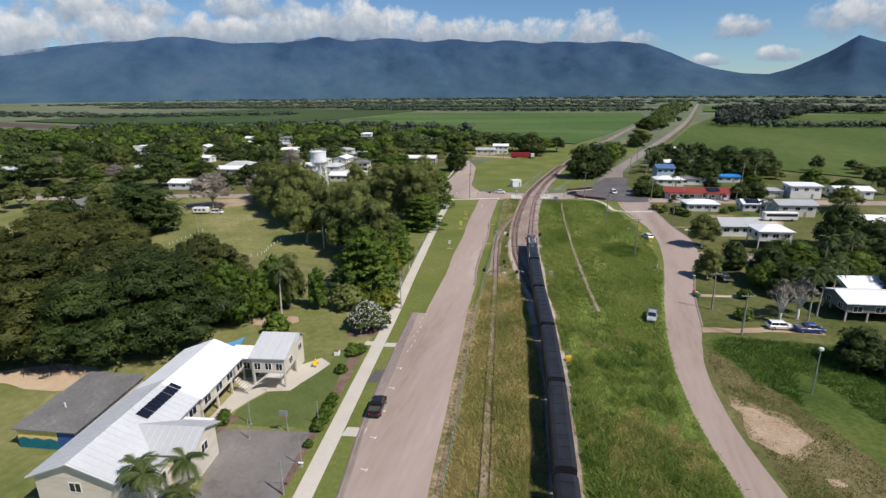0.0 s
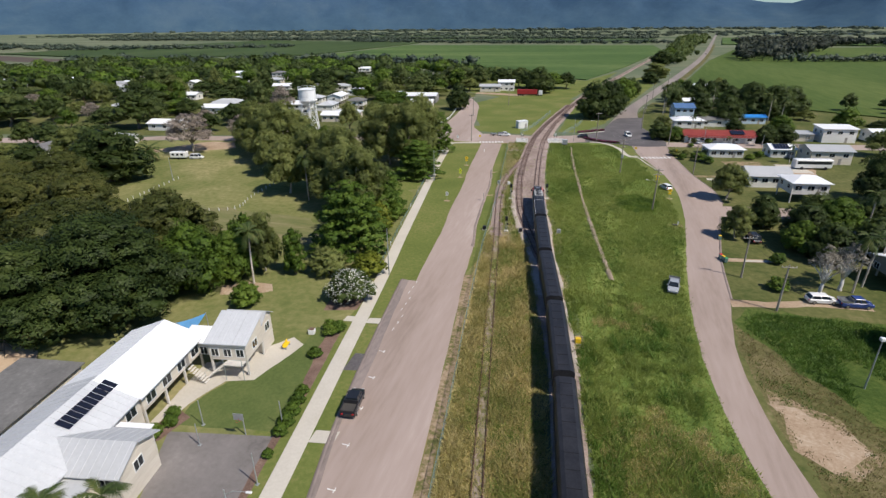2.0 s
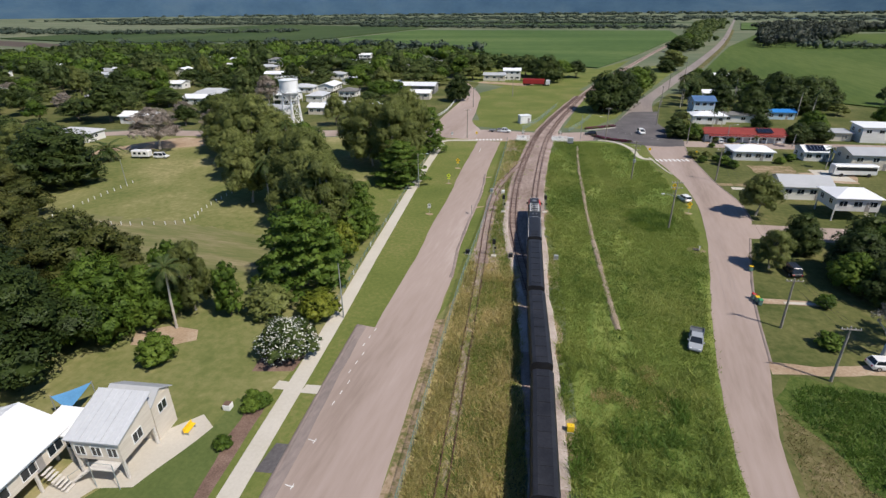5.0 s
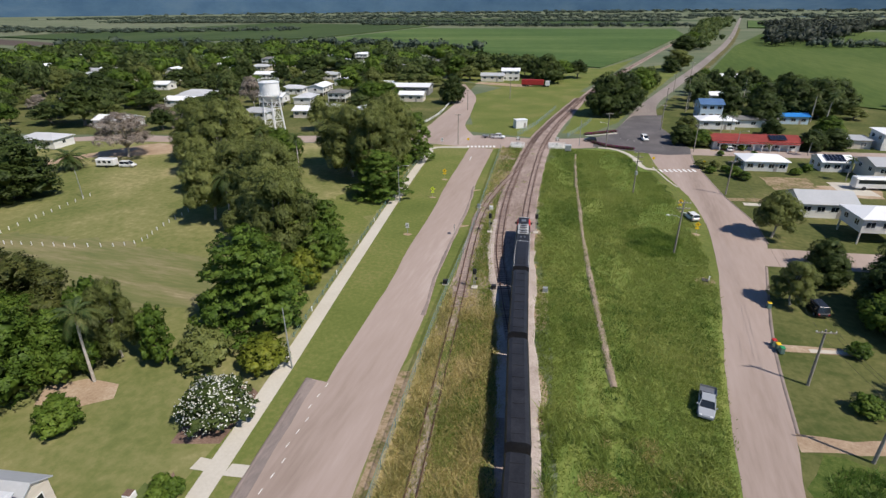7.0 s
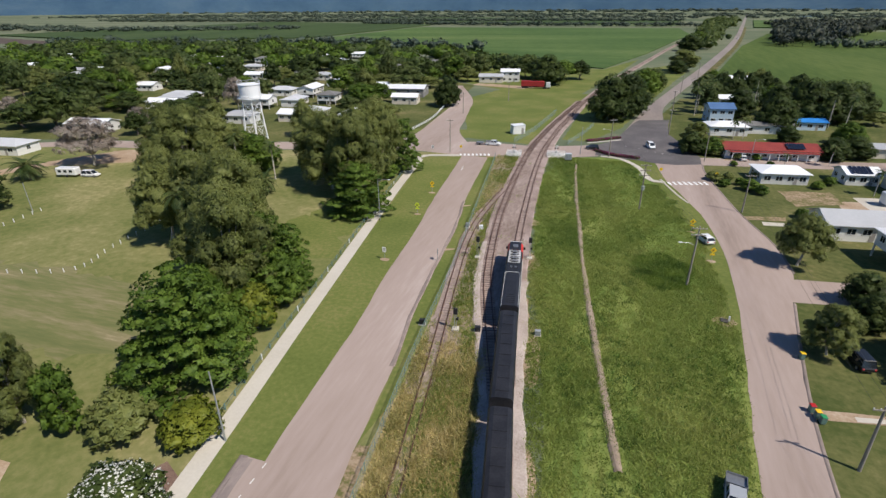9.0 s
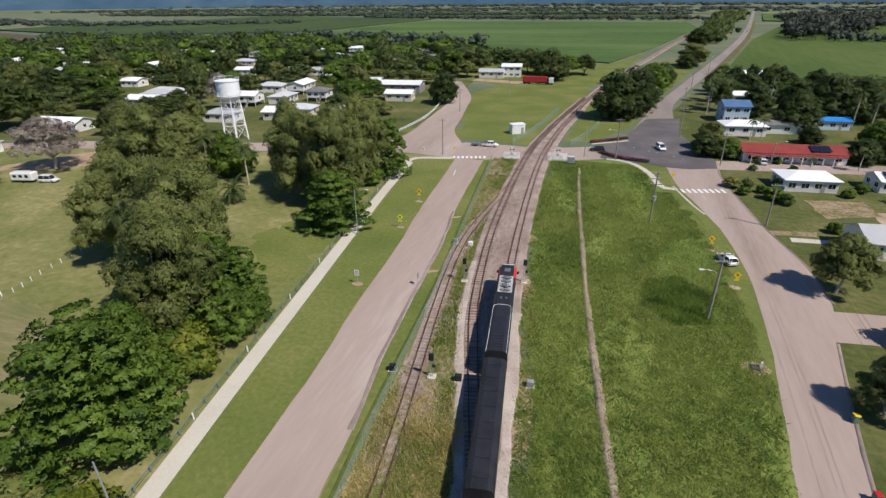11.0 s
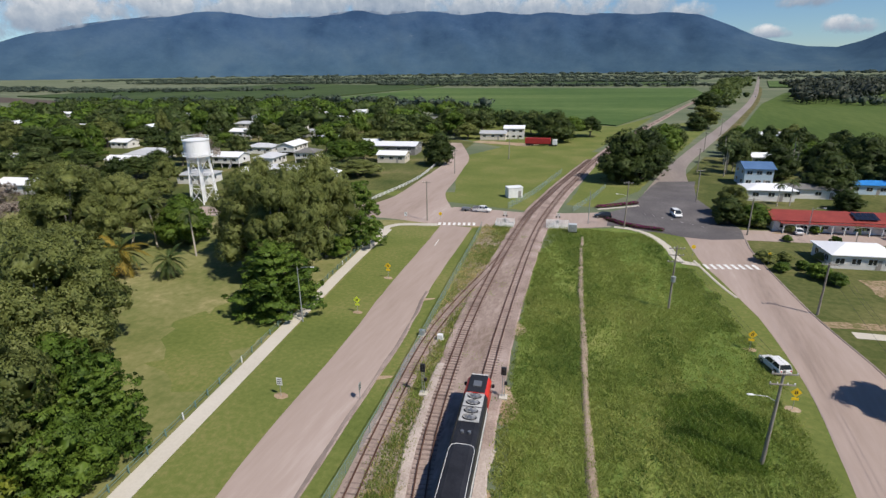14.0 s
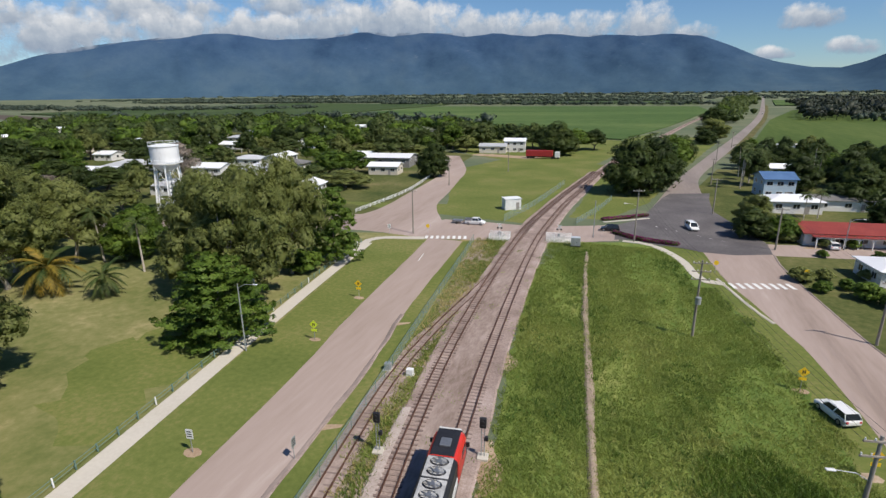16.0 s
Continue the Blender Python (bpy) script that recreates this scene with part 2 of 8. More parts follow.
LEAF_GOLD = leafy("yellowing_palm_fronds", (0.10, 0.09, 0.015), (0.22, 0.17, 0.025), (0.40, 0.27, 0.04))
FLOWER = leafy("white_blossom", (0.55, 0.55, 0.45), (0.75, 0.75, 0.66), (0.82, 0.82, 0.76))
BLOOM = leafy("magenta_blossom", (0.10, 0.012, 0.05), (0.22, 0.02, 0.12), (0.34, 0.05, 0.20))
GRASS_BLADE = leafy("tall_grass_blades", (0.15, 0.218, 0.044), (0.25, 0.315, 0.070), (0.38, 0.405, 0.118), 0.45, 0.06)
STRAW_BLADE = leafy("dry_grass_blades", (0.24, 0.25, 0.07), (0.47, 0.40, 0.16), (0.68, 0.55, 0.29), 0.45, 0.1)


# ---- ground, roads, rails ----
def smooth(points, step=4.0):
    """A polyline through the points, rounded, in even steps."""
    p = [Vector((*q, 0)) if len(q) == 2 else Vector(q) for q in points]
    p = [2 * p[0] - p[1], *p, 2 * p[-1] - p[-2]]
    out = []
    for a, b, c, d in zip(p, p[1:], p[2:], p[3:]):
        n = max(1, round((c - b).length / step))
        for k in range(n):
            t = k / n
            out.append(0.5 * (2 * b + (c - a) * t + (2 * a - 5 * b + 4 * c - d) * t * t + (3 * b - a - 3 * c + d) * t**3))
    return out + [p[-2]]


def along(points, y):
    """The x of a polyline at y."""
    return float(np.interp(y, [q[1] for q in points], [q[0] for q in points]))


def link(name, bm, material, parent=None, label=""):
    me = bpy.data.meshes.new(name)
    bm.to_mesh(me)
    bm.free()
    me.materials.append(material)
    ob = new(name, me)
    ob.parent = parent
    if label:
        ob["label"] = label
    return ob


part = link


def sheet(name, edge, z, material, label, category, ragged=0.0, thick=0.0, parent=None):
    """A flat piece of ground inside an outline, with an uneven rim."""
    bm = bmesh.new()
    pts = []
    for a, b in zip(edge, edge[1:] + edge[:1]):
        a, b = Vector((*a, 0)), Vector((*b, 0))
        n = max(1, int((b - a).length / (2.0 if ragged and (b - a).length < 300 else 400)))
        for k in range(n):
            q = a.lerp(b, k / n)
            if ragged:
                q += Vector((noise.noise(q * 0.31), noise.noise(q * 0.31 + Vector((9, 4, 2))), 0)) * ragged
            pts.append(bm.verts.new((q.x, q.y, z)))
    f = bm.faces.new(pts)
    if f.normal.z < 0 or f.calc_area() and (f.normal_update() or f.normal.z < 0):
        f.normal_flip()
    if thick:
        ret = bmesh.ops.extrude_face_region(bm, geom=[f])
        for v in (g for g in ret["geom"] if isinstance(g, bmesh.types.BMVert)):
            v.co.z += thick
    bmesh.ops.triangulate(bm, faces=bm.faces[:])
    bmesh.ops.recalc_face_normals(bm, faces=bm.faces[:])
    if not thick:
        for f in bm.faces:
            if f.normal.z < 0:
                f.normal_flip()
    ob = link(name, bm, material, parent)
    return tagged(ob, label, category, kind="structure") if label else ob


def ribbon(name, left, right, z, material, label, category, edge=0.12, drop=0.0, step=4.0):
    """A road or track bed between two edges."""
    n = max(len(smooth(left, step)), len(smooth(right, step)))

    def even(points):
        s = smooth(points, step)
        d = np.r_[0, np.cumsum([(b - a).length for a, b in zip(s, s[1:])])]
        return [Vector((np.interp(t, d, [q.x for q in s]), np.interp(t, d, [q.y for q in s]), 0)) for t in np.linspace(0, d[-1], n)]

    bm = bmesh.new()
    rows = []
    for a, b in zip(even(left), even(right)):
        a = a + Vector((noise.noise(a * 0.4) * edge, 0, 0))
        b = b + Vector((noise.noise(b * 0.4 + Vector((5, 5, 5))) * edge, 0, 0))
        row = [bm.verts.new((*a.lerp(b, k / 4).xy, z + 0.02 * math.sin(math.pi * k / 4))) for k in range(5)]
        if drop:
            side = (b - a).normalized() * drop * 1.6
            row = [bm.verts.new((a.x - side.x, a.y - side.y, z - drop)), *row, bm.verts.new((b.x + side.x, b.y + side.y, z - drop))]
        rows.append(row)
    for r, s in zip(rows, rows[1:]):
        for k in range(len(r) - 1):
            bm.faces.new((r[k], r[k + 1], s[k + 1], s[k]))
    bmesh.ops.recalc_face_normals(bm, faces=bm.faces[:])
    if sum(f.normal.z for f in bm.faces) < 0:
        bmesh.ops.reverse_faces(bm, faces=bm.faces[:])
    return tagged(link(name, bm, material), label, category, kind="structure")


def shifted(points, d):
    """A polyline moved d metres to its right."""
    s = [Vector((*q[:2], 0)) for q in points]
    out = []
    for k, q in enumerate(s):
        t = (s[min(k + 1, len(s) - 1)] - s[max(k - 1, 0)]).normalized()
        out.append((q.x + t.y * d, q.y - t.x * d))
    return out


bm = bmesh.new()
centre = bm.verts.new((0, 0, 0))
ring = None
for r, z in ((900, 0), (2000, 0), (2900, 0), (3400, 3), (3900, 8), (4400, 13), (4900, 15)):
    row = [bm.verts.new((r * math.cos(a), r * math.sin(a), z)) for a in np.linspace(0, 2 * math.pi, 97)[:-1]]
    for k in range(96):
        bm.faces.new((ring[k], row[k], row[(k + 1) % 96], ring[(k + 1) % 96]) if ring else (centre, row[k], row[(k + 1) % 96]))
    ring = row
tagged(link("ground", bm, HAZY_PASTURE), "wide flat green plain of pasture and farmland", "ground", kind="structure")

ROAD_L = [(-10, -60), (-18, -5), (-23.3, 23), (-26.2, 36), (-29.6, 57.6), (-31.9, 74.5)]
ROAD_L2 = [(-29.3, 74.5), (-30.2, 83), (-31.8, 101), (-33.6, 113), (-36.0, 136.5), (-38.4, 152.6), (-43.3, 196)]
ROAD_R = [(-1.5, -60), (-9.8, 0), (-13.7, 25.6), (-15.8, 41), (-18.9, 62.9), (-21.3, 79.4), (-22.7, 92.8), (-25.2, 107), (-28.4, 139), (-31.2, 156), (-35.3, 196)]
PATH_L = [(-15.5, -60), (-24.9, 0), (-28.4, 21.6), (-33.2, 50.8), (-35.3, 64), (-37.5, 77.3), (-40.5, 94), (-43.9, 114), (-48.5, 141), (-52.1, 163), (-55.6, 188)]
FENCE = [(0.5, -60), (-8.0, 0), (-12.0, 26), (-14.8, 47), (-17.2, 64), (-20.3, 88), (-21.6, 100), (-23.3, 118.8), (-24.9, 133), (-27.5, 153), (-31.6, 187), (-33.0, 197)]
SIDING = [(4.5, -60), (-3.5, 0), (-7.5, 27), (-13.9, 66.6), (-18.5, 96), (-22.2, 118), (-24.3, 132.7), (-25.1, 144), (-24.7, 157), (-23.6, 172), (-23.3, 180)]
CENTRE = [(-7.7, 88.5), (-9.3, 93), (-11.3, 99.5), (-14.6, 111), (-17.0, 120.5), (-19.3, 134.6), (-21.2, 150), (-22.9, 173), (-23.9, 194), (-24.2, 211), (-23.6, 226), (-21.6, 255), (-16.5, 308)]
MAIN = [(12.6, -60), (4.9, 0), (1.7, 25), (-1.7, 53), (-5.2, 75), (-8.0, 90), (-10.1, 104), (-12.6, 120), (-14.6, 136), (-16.1, 150), (-18.1, 173), (-19.5, 194), (-19.9, 212), (-19.1, 242), (-17.7, 261), (-15.0, 300), (-10.0, 345), (-3.5, 390), (5.0, 440), (15.5, 500), (27.5, 570), (43, 660), (62, 760), (86, 880), (112, 1000), (136, 1110)]
EAST_L = [(34, -60), (25, 10), (20.8, 34.9), (18.6, 46), (17.3, 60), (17.3, 72), (18.7, 91), (20.1, 103), (22.0, 120.5), (22.9, 136), (22.8, 147), (21.7, 159), (18.7, 174), (15.2, 188), (13.0, 205)]
EAST_R = [(39, -60), (29.5, 10), (25.4, 35), (23.6, 44), (22.3, 55), (22.2, 67.3), (24.4, 82), (25.6, 97), (27.8, 111.7), (30.4, 126), (33.0, 137), (32.7, 149), (30.5, 160), (28.6, 171), (25.9, 196), (26.0, 206)]
HIGHWAY = [(1.5, 230), (4.5, 246.5), (12.4, 293), (22.2, 338), (33.3, 387), (52.5, 470), (77, 580), (103, 700), (131, 840), (165, 1020), (210, 1270), (262, 1560), (330, 1940), (418, 2430), (495, 2860)]

# grass and field areas, each laid over the one before
sheet("lawn", [(-330, -80), (10, -80), (-30, 197), (-55, 197), (-330, 130)], 0.010, LAWN, "mown park lawn with dry patches", "lawn")
sheet("lawn", [(-80, 350), (-200, 430), (-420, 470), (-640, 340), (-520, 165), (-330, 148), (-200, 172), (-100, 198), (-66, 214)], 0.008, YARD, "garden lawns between the town houses", "lawn", 0)
sheet("lawn", [(-80, 350), (-60, 335), (-18, 330), (0, 440), (14, 540), (-12, 452), (-100, 496), (-150, 470), (-120, 400)], 0.009, VERGE, "rough grass round the farm sheds", "lawn", 1.0)
sheet("lawn", [(-90, 225), (-52, 232), (-72, 300), (-60, 345), (-10, 330), (-18, 250), (-25, 216)], 0.010, VERGE, "mown grass beside the level crossing", "lawn", 0.8)
sheet("lawn", [(16, -80), (145, -80), (145, 330), (30, 330), (10, 246), (14, 200), (18, 140)], 0.010, YARD, "house yards of mown grass", "lawn")
sheet("grass_verge", [(-34, 0), (-13, -5), (-35, 196), (-54, 192), (-46, 141), (-36, 77)], 0.016, VERGE, "mown grass verge between footpath and road", "verge")
sheet("grass_verge", [(-12, -60), (10, -60), (-6, 60), (-21, 150), (-23, 198), (-36, 198), (-29, 150), (-16, 50)], 0.020, STRAW, "dry grass strip along the rails", "grass strip", 1.0)
sheet("grass_verge", [(8, -60), (40, -60), (18, 60), (24, 145), (13, 205), (-2, 206), (-12, 203), (-17, 180), (-12, 140), (-4, 95), (2, 55)], 0.020, LUSH, "tall green grass between railway and street", "grass strip", 0.8)
sheet("grass_verge", [(-16, 226), (-7, 226), (3, 250), (20, 340), (44, 455), (40, 500), (20, 470), (-2, 390), (-13, 310)], 0.014, VERGE, "grass between railway and highway", "grass strip", 0.8)
sheet("grass_verge", [(34.5, 50), (41, 37), (50, 20), (95, -20), (130, 20), (92, 76), (60, 80.2), (26, 79), (23.6, 74), (26.5, 62)], 0.024, RANK, "rank green grass on a vacant block", "grass strip", 1.2)
PALE_RIM = [(23.8, 57), (26.2, 56.5), (29.8, 54), (32.2, 50.5), (32.8, 47), (30.4, 43.5), (27.6, 42), (26.2, 42.6), (24.8, 47.5)]
sheet("dirt_patch", PALE_RIM, 0.032, WEEDY, "bare stony dirt beside the street", "dirt", 2.2)
sheet("dirt_patch", [(23.9, 55), (26.6, 54.4), (29.8, 52), (31.6, 48.5), (29.6, 45), (26.8, 44), (25.3, 47)], 0.036, DIRT, "pale bare stones in the dirt", "dirt", 2.0)
sheet("dirt_patch", [(30.2, 40.6), (31.8, 41.2), (32.6, 40.2), (31.2, 39.0)], 0.038, DIRT, "small pale heap of stones in the grass", "dirt", 0.7)
sheet("grass_verge", [(26, 36), (29.5, 10), (39, -60), (60, -60), (38.5, 44), (34.8, 53), (32.2, 58), (29, 62.5), (25, 70.5), (23.2, 74), (22.6, 66), (23.6, 52)], 0.026, DRY_VERGE, "dry weedy verge beside the street", "verge", 1.4)
sheet("cane_field", [(-420, 700), (-300, 735), (-100, 500), (-12, 455), (22, 600), (60, 800), (92, 960), (95, 1200), (-422, 1180)], 0.05, CANE_OLD, "tall green sugar cane field", "cane field", 0, 0.7)
for ring, m, label in (([(-620, 1400), (100, 1345), (120, 1400), (-600, 1500)], YOUNG_CANE, "bright green young cane field"), ([(-1500, 1760), (-300, 1800), (250, 1780), (290, 1850), (-1500, 1900)], CANE, "distant green cane field"), ([(-2100, 2250), (-200, 2260), (340, 2150), (380, 2300), (-2100, 2450)], STUBBLE, "pale dry grazing field"), ([(330, 1850), (1200, 1560), (1500, 1650), (380, 2050)], STUBBLE, "pale harvested stubble field"), ([(-1300, 860), (-1010, 800), (-1010, 900), (-1300, 980)], STUBBLE, "dry grazing field beyond the town"), ([(560, 2300), (1300, 2000), (1500, 2150), (600, 2500)], POND, "still grey pond on the far plain")):
    sheet("water" if m is POND else "field", ring, 0.09, m, label, "pond" if m is POND else "field")
sheet("cane_field", [(-1030, 720), (-700, 640), (-440, 760), (-440, 1300), (-1000, 1500)], 0.05, CANE, "green sugar cane field", "cane field", 0, 1.8)
sheet("cane_field", [(122, 720), (92, 585), (62, 448), (52, 405), (84, 330), (150, 285), (500, 400), (620, 820), (560, 1180), (205, 1010)], 0.05, YOUNG_CANE, "bright green young cane field", "cane field", 0, 0.5)
sheet("ploughed_field", [(-1500, 700), (-1080, 640), (-760, 560), (-700, 600), (-1000, 690), (-1450, 800)], 0.05, SOIL, "bare brown ploughed field", "field")
sheet("cane_field", [(-950, 1650), (-300, 1500), (100, 1420), (160, 1900), (-900, 2200)], 0.05, CANE, "distant green cane field", "cane field", 0, 1.8)
sheet("cane_field", [(230, 1250), (900, 1050), (1100, 1500), (320, 1750)], 0.05, CANE_OLD, "distant green cane field", "cane field", 0, 1.8)

sheet("grass_verge", shifted([q for q in EAST_L if 105 < q[1] < 190], -3.6) + [(9, 196), (3, 206)] + list(reversed(shifted([q for q in EAST_L if 95 < q[1]], 0.5))), 0.028, VERGE, "mown grass verge beside the street", "verge", 1.6)

# streets
ribbon("road", ROAD_L, [q for q in ROAD_R if q[1] < 75] + [(-20.6, 74.5)], 0.045, SEAL, "pink-grey chip-sealed street with worn wheel tracks", "road")
ribbon("road", ROAD_L2, [(-20.6, 74.5)] + [q for q in ROAD_R if q[1] > 75], 0.045, SEAL, "pink-grey chip-sealed street with worn wheel tracks", "road", 0.25)
ribbon("road", EAST_L, EAST_R, 0.045, SEAL, "pink-grey chip-sealed street along the railway", "road", 0.3)
ribbon("road", [(30.5, 134.5), (60, 139), (160, 156)], [(29.5, 126.2), (60, 131), (160, 148)], 0.040, SEAL, "pink-grey side street", "road", 0.2)
ribbon("road", [(24, 213.5), (60, 220), (160, 236)], [(24, 205), (60, 211), (160, 227)], 0.040, SEAL, "pink-grey side street", "road", 0.2)
ribbon("road", [(-46, 214), (-33, 214.3), (-25, 214), (-14, 217), (-3, 222)], [(-46, 195), (-34, 197.6), (-23, 200.3), (-14, 202), (-3, 207)], 0.050, SEAL, "street over the level crossing", "road", 0.15)
ribbon("road", [(-280, 150), (-204, 164), (-174, 178), (-144, 184), (-100, 198), (-66, 214), (-44, 213)], [(-280, 140), (-204, 155), (-174, 169), (-144, 175), (-100, 187), (-66, 197), (-44, 196)], 0.036, SEAL, "pink-grey cross street", "road", 0.2)
ribbon("road", [(-70, 210), (-68, 222), (-70, 248), (-73, 279), (-79, 305), (-95, 345)], [(-46, 212), (-54, 229), (-57, 246), (-62.5, 275), (-68, 300), (-86, 345)], 0.054, SEAL, "pink-grey street past the sheds", "road", 0.2)
sheet("road", [(-4, 207.5), (0, 209), (4, 206.2), (9.5, 205.2), (13, 203.5), (19, 203.2), (26, 206), (26.5, 214), (23.6, 226), (19.4, 245), (20.2, 262), (21.4, 272), (9.6, 268), (7.2, 260), (4.5, 246), (1.0, 229), (-4, 221.5)], 0.076, ASPHALT, "dark asphalt road junction", "road")
HIGHWAY_R = [(26.5, 215), (20.5, 236), (19.3, 252), (20.2, 296), (29.6, 342), (40.9, 390), (60, 473), (84, 582), (110, 702), (138, 842), (172, 1022), (217, 1272), (269, 1562), (337, 1942), (425, 2432), (502, 2862)]
ribbon("road", HIGHWAY, HIGHWAY_R, 0.049, BITUMEN, "straight country highway running to the hills", "road", 0.1)

ribbon("grass_verge", [q for q in shifted(HIGHWAY_R, 0.2) if 380 < q[1] < 1300], [q for q in shifted(HIGHWAY_R, 4.5) if 380 < q[1] < 1300], 0.046, DRY_VERGE, "dry tan verge along the highway", "verge", 0.8)
ribbon("dirt_strip", [q for q in shifted(ROAD_R, 0.05) if q[1] < 82], [q for q in shifted(ROAD_R, 1.5) if q[1] < 82], 0.040, WEEDY, "strip of bare tan dirt along the road edge", "dirt", 0.5)
FAR_R = [q for q in ROAD_R if q[1] > 70]
FAR_FENCE = [q for q in FENCE if q[1] > 64]
ribbon("grass_verge", shifted(FAR_R, 0.1), shifted(FAR_FENCE, 0.15), 0.040, VERGE, "mown green strip between street and fence", "verge", 0.3)
YARD_EDGE = [q for q in CENTRE if 92 < q[1] < 198]
ribbon("track_verge", shifted([q for q in FENCE if 87 < q[1]], 0.2), shifted(YARD_EDGE, -1.7), 0.036, GRAVEL_GRASS, "stony ground with grass patches beside the tracks", "track bed", 0.3)
# rail beds
NEAR_SIDING = [q for q in SIDING if q[1] < 100]
FAR_SIDING = [q for q in SIDING if q[1] > 90]
ribbon("track_bed", shifted(NEAR_SIDING, -0.85), shifted(NEAR_SIDING, 0.85), 0.05, GRAVEL_GRASS, "overgrown dirt bed of the siding", "track bed", 0.5)
ribbon("track_bed", shifted(FAR_SIDING, -1.4), shifted(FAR_SIDING, 1.4), 0.055, FINES, "gravel bed of the siding", "track bed", 0.6)
ribbon("track_bed", [q for q in shifted(MAIN, -1.35) if q[1] < 60] + [q for q in shifted(MAIN, -2.2) if q[1] > 72], shifted(MAIN, 2.2), 0.16, BALLAST, "grey-pink gravel ballast", "track bed", 0.35, 0.14)
ribbon("track_bed", shifted(CENTRE, -1.8), shifted(CENTRE, 1.8), 0.16, BALLAST, "grey-pink gravel ballast", "track bed", 0.35, 0.14)
PALE_BALLAST = surf("pale_fresh_ballast", ((0.0, (0.27, 0.215, 0.185)), (0.4, (0.40, 0.335, 0.295)), (1.0, (0.58, 0.50, 0.45))), 0.3, 4.0, 0.95, 0.8, 0.05, gloss=0.1)
NEAR_MAIN = [q for q in MAIN if 45 < q[1] < 125]
ribbon("ballast_shoulder", shifted(NEAR_MAIN, 1.25), shifted(NEAR_MAIN, 2.5), 0.19, PALE_BALLAST, "pale fresh gravel shoulder of the main line", "track bed", 0.9, 0.12)
ribbon("ballast_shoulder", shifted([q for q in MAIN if 60 < q[1] < 92], -2.5), shifted([q for q in MAIN if 60 < q[1] < 92], -1.3), 0.19, PALE_BALLAST, "pale fresh gravel shoulder of the main line", "track bed", 0.5, 0.12)
ribbon("ballast_shoulder", shifted([q for q in CENTRE if 88 < q[1] < 140], -2.1), shifted([q for q in CENTRE if 88 < q[1] < 140], -1.15), 0.19, PALE_BALLAST, "pale fresh gravel shoulder of the loop line", "track bed", 0.5, 0.12)
ribbon("track_bed", [(-13.2, 108), (-17.5, 124), (-20.6, 146), (-22.4, 170), (-23.5, 200)], [(-11, 108), (-13.4, 124), (-16, 146), (-18.2, 170), (-19.8, 200)], 0.17, FINES, "compacted gravel between the tracks", "track bed", 0.1)
ribbon("footpath", PATH_L, shifted(PATH_L, 2.25), 0.075, CONCRETE, "pale concrete footpath", "footpath", 0.0)


def rails(points, z):
    """Two rails and the bolts' line of a track: rail heads 1.07 m apart."""
    for side in (-0.57, 0.57):
        s = smooth(shifted(points, side), 6.0)
        bm = bmesh.new()
        prev = None
        for k, q in enumerate(s):
            t = (s[min(k + 1, len(s) - 1)] - s[max(k - 1, 0)]).normalized()
            n = Vector((t.y, -t.x, 0))
            ring = [bm.verts.new(q + n * a + Vector((0, 0, z + b))) for a, b in ((-0.07, 0), (-0.04, 0.16), (0.04, 0.16), (0.07, 0))]
            if prev:
                for j in range(3):
                    bm.faces.new((prev[j], prev[j + 1], ring[j + 1], ring[j]))
            prev = ring
        bmesh.ops.recalc_face_normals(bm, faces=bm.faces[:])
        tagged(link("rail", bm, STEEL), "rusty brown steel rail", "rail", kind="structure")


rails(SIDING, 0.10)
rails(MAIN, 0.26)
rails(CENTRE, 0.26)

